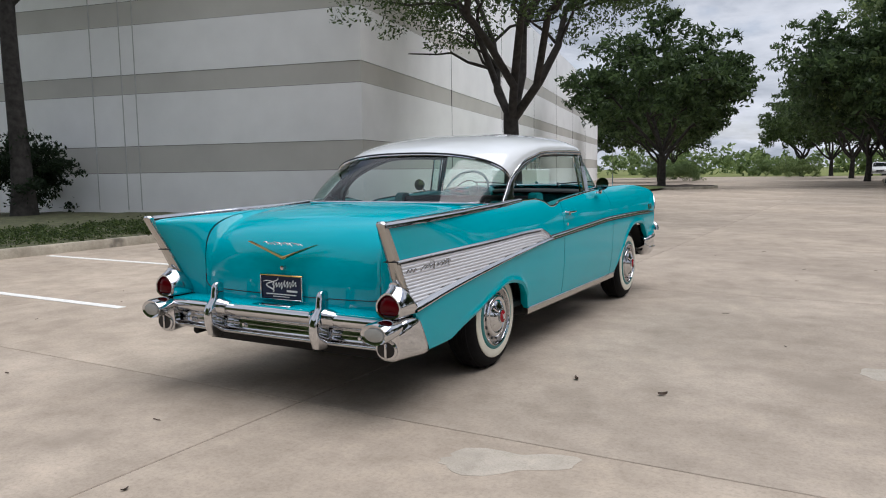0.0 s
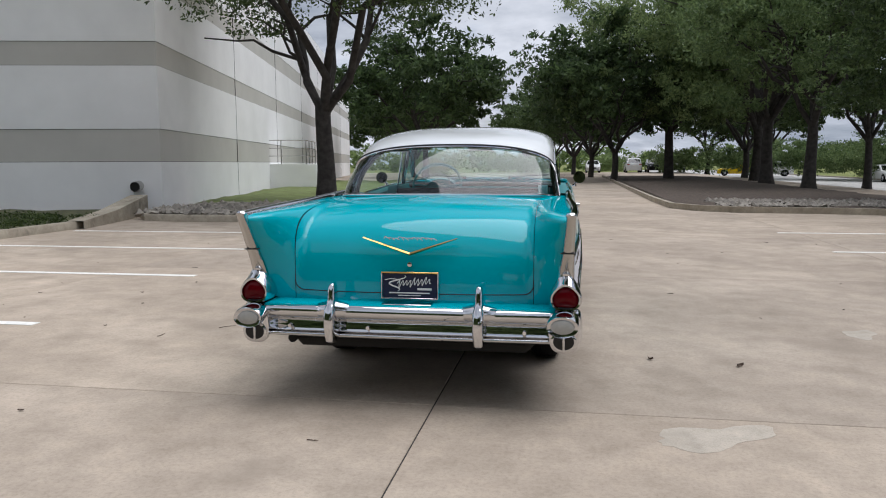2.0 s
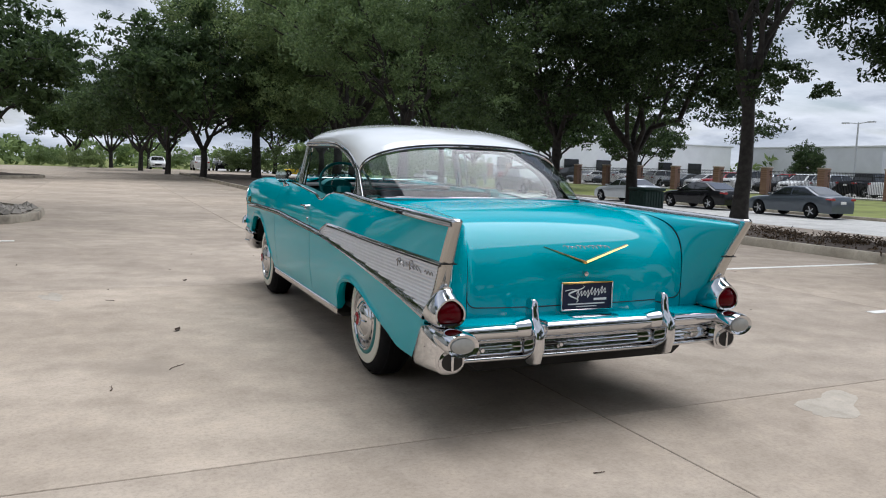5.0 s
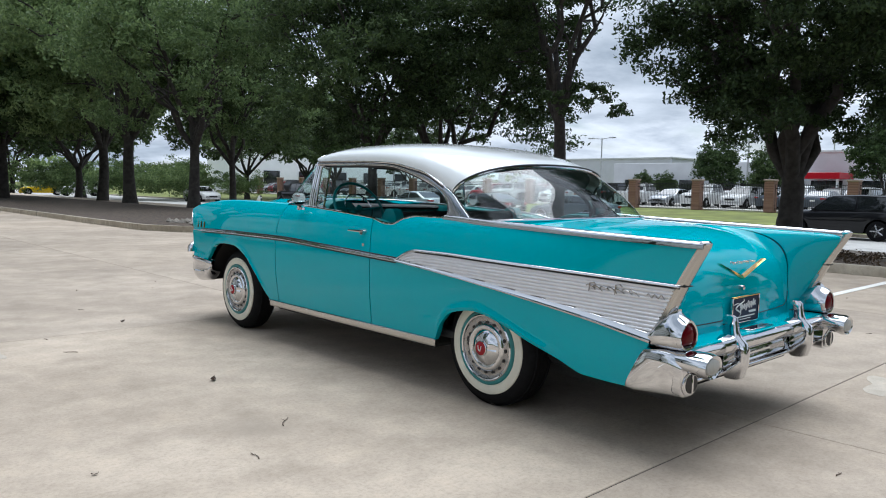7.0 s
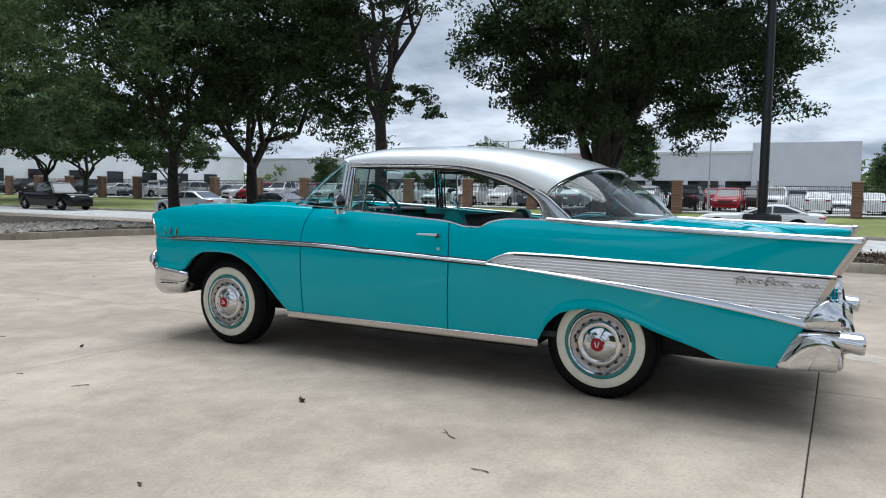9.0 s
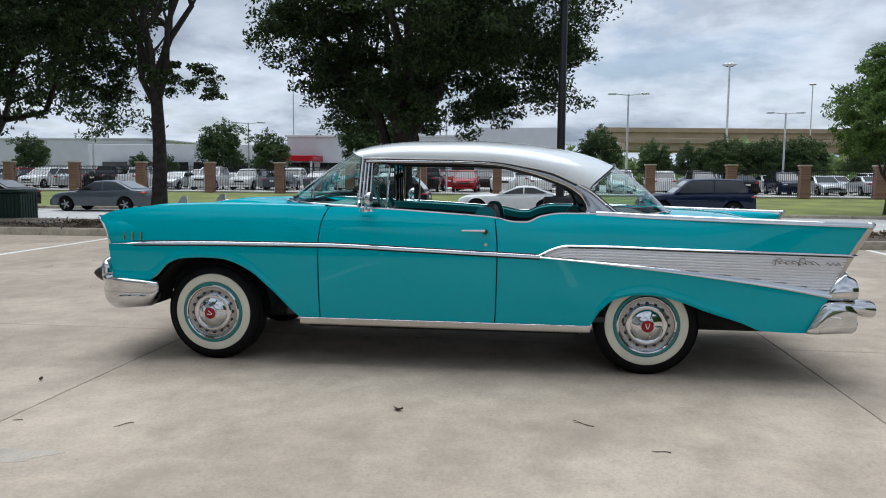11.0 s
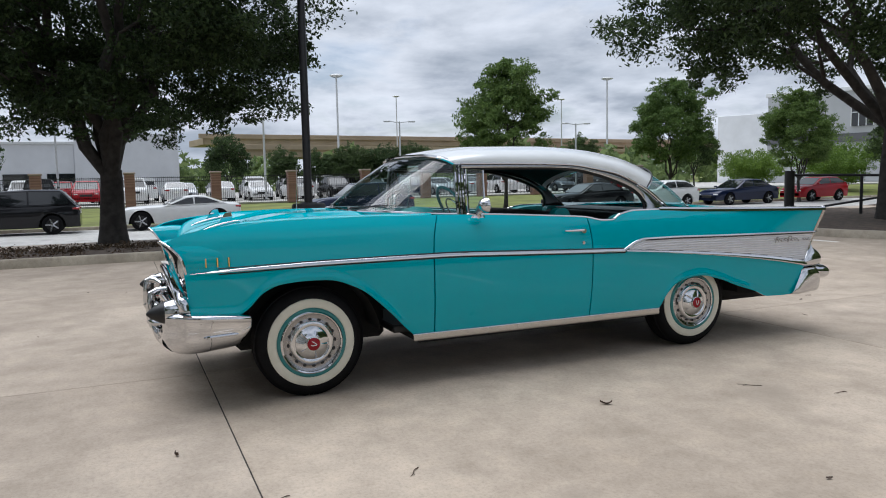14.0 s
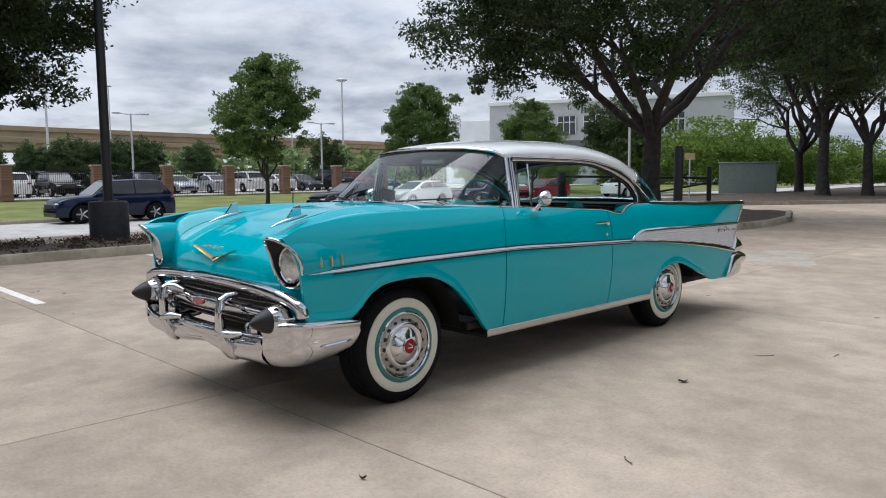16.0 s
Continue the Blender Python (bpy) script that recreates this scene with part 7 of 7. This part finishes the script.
# sales building with a red canopy
SHEET = plain("pale_cladding", (0.52, 0.53, 0.55), 0.6, 0, 0.06, 0.6)
hall = thing("sales_building", "long pale grey showroom with a red entrance canopy", "building")
part("wall", Geo().box((100, 21, 3.1), (18, 25, 6.2), 0, 0.05), SHEET, hall)
part("roof_edge", Geo().box((100, 21, 6.3), (18.6, 25.4, 0.3), 0, 0.05), GALV, hall)
part("tall_wing", Geo().box((100, 2.8, 3.7), (18.4, 11.4, 7.4), 0, 0.05), SHEET, hall)
part("north_wing", Geo().box((101, 48, 2.6), (18, 29, 5.2), 0, 0.05), SHEET, hall)
part("canopy", Geo().box((89.0, 31, 3.3), (5, 4.8, 0.75), 0, 0.05), car_paint("red", (0.33, 0.012, 0.02)), hall, "bright red canopy")
for y in (29.0, 33.0):
    part("canopy_post", Geo().tube([(87, y, 0), (87, y, 3.0)], 0.15, 8), GALV, hall)
for k in range(13):
    part("window", Geo().box((90.95, 58 - 4.4 * k, 1.7), (0.14, 3.6, 2.2), 0, 0.02), DARK_GLASS, hall)
hall2 = thing("sales_building", "low pale warehouse beyond the sales lot", "building")
part("wall", Geo().box((120, 84, 3.4), (18, 40, 6.8), 0, 0.05), SHEET, hall2)
part("roof_edge", Geo().box((120, 84, 6.9), (18.6, 40.6, 0.3), 0, 0.05), GALV, hall2)
hall3 = thing("sales_building", "distant white industrial building behind the trees", "building")
HALL_WHITE = plain("white_cladding", (0.78, 0.79, 0.80), 0.6, 0, 0.05, 0.6)
part("wall", Geo().box((82, 115, 3.4), (52, 16, 6.8), -8, 0.05), HALL_WHITE, hall3)
part("roof_edge", Geo().box((82, 115, 6.9), (52.6, 16.6, 0.3), -8, 0.05), GALV, hall3)
for k in range(7):
    part("window", Geo().box((61 + 6.3 * k, 109.9 - 0.885 * k, 2.4), (2.8, 0.5, 2.2), -8, 0.02), DARK_GLASS, hall3)

# office block
OFFICE = plain("office_wall", (0.46, 0.47, 0.48), 0.7, 0, 0.06, 0.6)
OFFICE_L = plain("office_wall_light", (0.78, 0.79, 0.80), 0.7, 0, 0.06, 0.6)
office = thing("office_building", "grey and white office block with square windows", "building")
OR = 23.5
oc, os_ = math.cos(radians(OR)), math.sin(radians(OR))


def opt(u, v, z):
    """Place on the office front: u across, v out of it."""
    return (51 + u * oc - v * os_, -74 + u * os_ + v * oc, z)


part("main_block", Geo().box(opt(-2, -9, 5.2), (30, 18, 10.4), OR, 0.05), OFFICE, office)
part("side_block", Geo().box(opt(16.5, -12, 4.3), (7, 20, 8.6), OR, 0.05), OFFICE_L, office)
part("top_band", Geo().box(opt(-2, -8.9, 10.5), (30.4, 18.2, 0.5), OR, 0.05), OFFICE_L, office)
for k in range(5):
    u = 2.6 - 3.3 * k
    w = part("window", Geo().box(opt(u, 0.05, 7.4), (2.3, 0.2, 2.3), OR, 0.02), DARK_GLASS, office)
    for j in range(4):
        part("mullion", Geo().box(opt(u - 1.15 + 0.766 * j, 0.18, 7.4), (0.08, 0.1, 2.3), OR), OFFICE_L, w, smooth=False)
    part("transom", Geo().box(opt(u, 0.18, 7.8), (2.3, 0.1, 0.08), OR), OFFICE_L, w, smooth=False)
part("lower_band", Geo().box(opt(-2, 0.1, 5.0), (30, 0.2, 1.0), OR, 0.02), plain("office_dark_band", (0.12, 0.12, 0.13), 0.6, 0, 0.1, 1), office)

# highway overpass
TAN = plain("overpass_concrete", (0.40, 0.31, 0.22), 0.85, 0, 0.12, 0.3)
span = thing("highway_overpass", "tan concrete highway overpass on round columns", "overpass")
part("deck", Geo().box((198.4, -120, 11.1), (14, 215, 1.5), 8, 0.05), TAN, span)
part("parapet", Geo().box((191.0, -120, 12.3), (0.5, 215, 1.1), 8, 0.05), TAN, span)
part("lower_deck", Geo().box((181.5, -132, 7.2), (12, 240, 1.6), 14, 0.05), TAN, span)
part("lower_parapet", Geo().box((174.9, -132, 8.4), (0.5, 240, 1.0), 14, 0.05), TAN, span)
for k in range(9):
    y = -28 - 24 * k
    part("column", Geo().tube([(190 - (y + 60) * math.tan(radians(8)), y, 0), (190 - (y + 60) * math.tan(radians(8)), y, 10.3)], 1.1, 12), TAN, span)
    part("cap_beam", Geo().box((190 - (y + 60) * math.tan(radians(8)), y, 9.8), (13, 2.4, 1.2), 8, 0.05), TAN, span)

# distant tree line, too far to pick trees apart, plus an unseen nearer south belt
rngd = np.random.default_rng(77)
cs, rs = [], []
for k in range(460):
    t = k / 460 * math.tau
    deg = math.degrees(t)
    deg = deg - 360 if deg > 180 else deg
    d, tall = rngd.uniform(150, 240), 3.6
    if -75 < deg < 30:
        d = rngd.uniform(105, 150)
    # tall belt added out of view to darken the tail and its reflections
    if -140 < deg < -88:
        d, tall = rngd.uniform(35, 42), 17.0
    for j in range(2 if tall < 5 else 12):
        cs.append((d * math.cos(t) + rngd.uniform(-4, 4), d * math.sin(t) + rngd.uniform(-4, 4), rngd.uniform(0.5, tall)))
        rs.append(rngd.uniform(2.2, 3.8))
belt = new("tree_line", leaves(np.array(cs), np.array(rs), 90, 0.75, rngd, 0.9))
belt.data.materials.append(LEAF_OAK)
tagged(belt, "far dark green tree line with an added unseen nearer belt to the south", "tree line", kind="stuff")

# things beside the drive and in the bed
bin_ = thing("litter_bin", "dark green slatted litter bin under an oak", "litter bin")
GREEN_BIN = plain("dark_green_metal", (0.012, 0.045, 0.035), 0.5, 0, 0.2, 12)
part("body", Geo().box((0, 0, 0.45), (0.80, 0.80, 0.84), 0, 0.05), GREEN_BIN, bin_)
part("lid", Geo().box((0, 0, 0.91), (0.88, 0.88, 0.10), 0, 0.03), GREEN_BIN, bin_)
for k in range(7):
    part("slat", Geo().box((-0.33 + 0.11 * k, -0.41, 0.46), (0.07, 0.02, 0.76), 0, 0.004), GREEN_BIN, bin_)
    part("slat", Geo().box((-0.41, -0.33 + 0.11 * k, 0.46), (0.02, 0.07, 0.76), 0, 0.004), GREEN_BIN, bin_)
bin_.location = (14.1, 15.5, -0.16)
gate = thing("drive_gate", "black steel swing gate between round posts", "gate")
part("gate_post", Geo().tube([(9.9, -13.0, 0), (9.9, -13.0, 1.32)], 0.13, 14), IRON, gate)
part("gate_post", Geo().tube([(6.4, -15.55, 0), (6.4, -15.55, 1.45)], 0.07, 12), IRON, gate)
part("gate_bar", Geo().tube([(9.9, -13.0, 1.20), (6.4, -15.55, 1.12)], 0.035, 8), IRON, gate)
part("gate_stay", Geo().tube([(8.5, -14.02, 1.16), (8.5, -14.02, 0.1)], 0.04, 8), IRON, gate)
part("gate_brace", Geo().tube([(9.2, -13.5, 0.35), (6.4, -15.55, 0.98)], 0.03, 8), IRON, gate)
solid("bollard", Geo().tube([(5.15, -11.33, 0.05), (5.15, -11.33, 1.85), (5.15, -11.33, 1.93)], np.array([0.11, 0.11, 0.08]), 14), IRON, "tall round black steel bollard in the mulch bed", "bollard")
box_ = thing("utility_cabinet", "grey-green steel utility enclosure by the drive", "utility cabinet")
UTIL = plain("grey_green_paint", (0.16, 0.20, 0.18), 0.6, 0, 0.1, 6)
part("body", Geo().box((0, 0, 0.85), (3.0, 1.4, 1.7), 0, 0.03), UTIL, box_)
part("top", Geo().box((0, 0, 1.73), (3.1, 1.5, 0.08), 0, 0.02), UTIL, box_)
part("door_panel", Geo().box((-0.7, -0.71, 0.85), (1.3, 0.03, 1.5), 0, 0.01), UTIL, box_)
part("door_panel", Geo().box((0.7, -0.71, 0.85), (1.3, 0.03, 1.5), 0, 0.01), UTIL, box_)
box_.matrix_world = pose(13.9, -35.7, 0.1, 0, 0, 20) @ Matrix.Scale(0.98, 4)
sg = thing("small_sign", "small tan sign board on a thin post", "sign")
part("post", Geo().tube([(0, 0, 0), (0, 0, 1.9)], 0.03, 8), GALV, sg)
part("board", Geo().box((0, 0, 2.0), (0.45, 0.04, 0.30), 0, 0.01), plain("tan_board", (0.45, 0.33, 0.18), 0.7, 0, 0.1, 9), sg)
sg.matrix_world = pose(12.4, -26.0, 0, 0, 0, 35)
bs = thing("lawn_sign", "low black sign panel with white mark near the street", "sign")
part("panel", Geo().box((0, 0, 0.78), (0.05, 0.80, 0.5), 0, 0.01), BLACK, bs)
part("mark", Geo().box((-0.028, -0.04, 0.79), (0.004, 0.42, 0.10)), PLATE_WHITE, bs, smooth=False)
part("leg", Geo().box((0, 0.3, 0.28), (0.05, 0.05, 0.56)), BLACK, bs)
part("leg", Geo().box((0, -0.3, 0.28), (0.05, 0.05, 0.56)), BLACK, bs)
bs.location = (17.25, -9.9, -0.51)

# stones, litter and patches on the paving
rngl = np.random.default_rng(31)
g = Geo()
def stone(g, x, y, z, r):
    d = rngl.normal(size=(6, 3)) * 0.2 + np.array([(1, 0, 0), (-1, 0, 0), (0, 1, 0), (0, -1, 0), (0, 0, 0.7), (0, 0, -0.7)])
    g.add(np.array((x, y, z)) + d * r, [(0, 2, 4), (2, 1, 4), (1, 3, 4), (3, 0, 4), (2, 0, 5), (1, 2, 5), (3, 1, 5), (0, 3, 5)])
for k in range(900):
    x, y = rngl.uniform(-9.3, -3.5), rngl.uniform(10.5, 15.0)
    if (x + 5.0) * 0.9 + 0 < 1.4 and x > -9.2 - 0.2 * (y - 12) and not (x > -4.2 and (y > 13.6 or y < 11.2)):
        stone(g, x, y, 0.16, rngl.uniform(0.05, 0.13))
for k in range(700):
    stone(g, rngl.uniform(4.6, 9.0), rngl.uniform(14.7, 17.5), 0.15, rngl.uniform(0.05, 0.12))
RUBBLE = plain("river_stones", (0.30, 0.27, 0.23), 0.85, 0, 0.45, 2.5)
tagged(solid("river_stones", g, RUBBLE, "rounded river stones scattered over the beds", "stones", kind="stuff", smooth=False))
BOULDER = plain("field_stone", (0.26, 0.20, 0.15), 0.9, 0, 0.3, 3, 0.6)


def boulder(x, y, r, seed):
    """A weathered stone, broken by noise at two scales."""
    bm = bmesh.new()
    bmesh.ops.create_icosphere(bm, subdivisions=4, radius=r)
    for v in bm.verts:
        k = 1 + 0.28 * noise.noise(v.co * (1.6 / r) + Vector((seed, 0, 0))) + 0.06 * noise.noise(v.co * (6 / r))
        v.co = Vector((v.co.x * 1.25 * k, v.co.y * k, v.co.z * 0.72 * k))
    me = bpy.data.meshes.new("boulder")
    bm.to_mesh(me)
    bm.free()
    me.materials.append(BOULDER)
    ob = tagged(new("boulder", me), "rough brown field stone in the mulch bed", "boulder")
    ob.location = (x, y, 0.10 + 0.45 * r)


boulder(8.85, -9.95, 0.24, 3.0)
boulder(8.6, -10.7, 0.19, 8.0)
DRY_LEAF = plain("dry_leaf", (0.07, 0.045, 0.03), 0.8, 0, 0.4, 30)


def dry_leaf(x, y, size, rz, curl=0.007):
    a = radians(rz)
    t = np.linspace(0, 1, 9)
    w = 0.24 * np.sin(np.pi * np.clip(t, 0.03, 0.985)) ** 0.8 * size
    rows = []
    for s in (-1, -0.5, 0, 0.5, 1):
        lx = (t - 0.5) * size
        ly = s * w + 0.10 * size * np.sin(t * 4)
        lz = 0.004 + curl * s * s * (0.6 + 0.4 * s) + curl * 0.8 * (2 * t - 1) ** 2
        rows.append(np.stack([x + lx * math.cos(a) - ly * math.sin(a), y + lx * math.sin(a) + ly * math.cos(a), lz], 1))
    solid("fallen_leaf", Geo().grid(np.array(rows)), DRY_LEAF, "curled dry brown leaf on the concrete", "leaf", "ground litter")


def twig(x, y, size, rz):
    """A thin bent stick with one side shoot."""
    a = radians(rz)
    t = np.linspace(-0.5, 0.5, 8)
    bend = 0.07 * np.sin(t * 5 + x * 9)

    def at(u, v):
        return np.stack([x + size * (u * math.cos(a) - v * math.sin(a)), y + size * (u * math.sin(a) + v * math.cos(a)), np.full(len(u), 0.0045)], 1)

    stick = thing("twig", "thin dry brown twig on the concrete", "twig", "ground litter")
    part("stick", Geo().tube(at(t, bend), np.linspace(0.0028, 0.0014, 8), 5), DRY_LEAF, stick)
    q = np.linspace(0, 0.22, 4)
    part("side_shoot", Geo().tube(at(0.08 + q, 0.07 * math.sin(0.4 + x * 9) + 0.7 * q), np.linspace(0.0018, 0.0010, 4), 4), DRY_LEAF, stick)


for x, y, s, rz in ((1.855, -0.13, 0.055, 40), (1.33, -0.04, 0.05, 130), (-1.70, 1.453, 0.068, 65), (-1.44, 3.75, 0.04, 20)):
    dry_leaf(x, y, s, rz, 0.012)
for x, y, s, rz in ((-2.14, 2.80, 0.10, 135), (-1.79, 0.46, 0.14, 55), (-2.146, 0.12, 0.09, 80), (-2.15, 3.38, 0.05, 100)):
    twig(x, y, s, rz)
for k in range(70):
    x, y, s, rz = rngl.uniform(-5.5, 6), rngl.uniform(-3.5, 8), rngl.uniform(0.015, 0.042), rngl.uniform(0, 360)
    if abs(x) > 1.0 or not -1.5 < y < 3.9:
        if rngl.random() < 0.45:
            twig(x, y, s * 1.7, rz)
        else:
            dry_leaf(x, y, s, rz, 0.005)

# ---- paving slabs ----
slab_cells = []
for i in range(-8, 3):
    for j in range(-7, 20):
        slab_cells.append((JX + i * SLAB, JY + j * SLAB))
slab_geo = Geo().box((SLAB / 2, SLAB / 2, -0.06), (SLAB - 0.007, SLAB - 0.007, 0.12), 0, 0.003)
slab_mesh = slab_geo.mesh("slab", CONCRETE, False)
for x, y in slab_cells:
    ob = new("slab", slab_mesh)
    ob.location, ob.parent = (x, y, 0), pavement

# pale mortar repairs; the largest, at (0.55, -5.7), paints sunlight on the ground
MORTAR_SUNLIT = concrete_mat("mortar_and_sunlit", (0.40, 0.352, 0.292), (0.53, 0.47, 0.395), (0.35, 0.305, 0.25), 2.0)
rngp = np.random.default_rng(12)
for cx, cy, rx, ry, turn in ((1.48, -1.38, 0.30, 0.13, 25), (0.55, -5.7, 0.55, 1.15, 12), (2.9, 0.9, 0.16, 0.10, 60), (-2.6, 3.1, 0.20, 0.09, 100)):
    a = np.linspace(0, math.tau, 28, endpoint=False)
    r = 1 + 0.18 * np.sin(3 * a + cx) + 0.12 * np.sin(5 * a + cy) + rngp.normal(size=28) * 0.05
    c, s = math.cos(radians(turn)), math.sin(radians(turn))
    px, py = rx * r * np.cos(a), ry * r * np.sin(a)
    poly = np.stack([cx + px * c - py * s, cy + px * s + py * c], 1)
    part("repair_patch", Geo().prism(poly.tolist(), -0.02, 0.0012), MORTAR_SUNLIT, pavement, "pale repaired and sunlit ground patch", smooth=False)
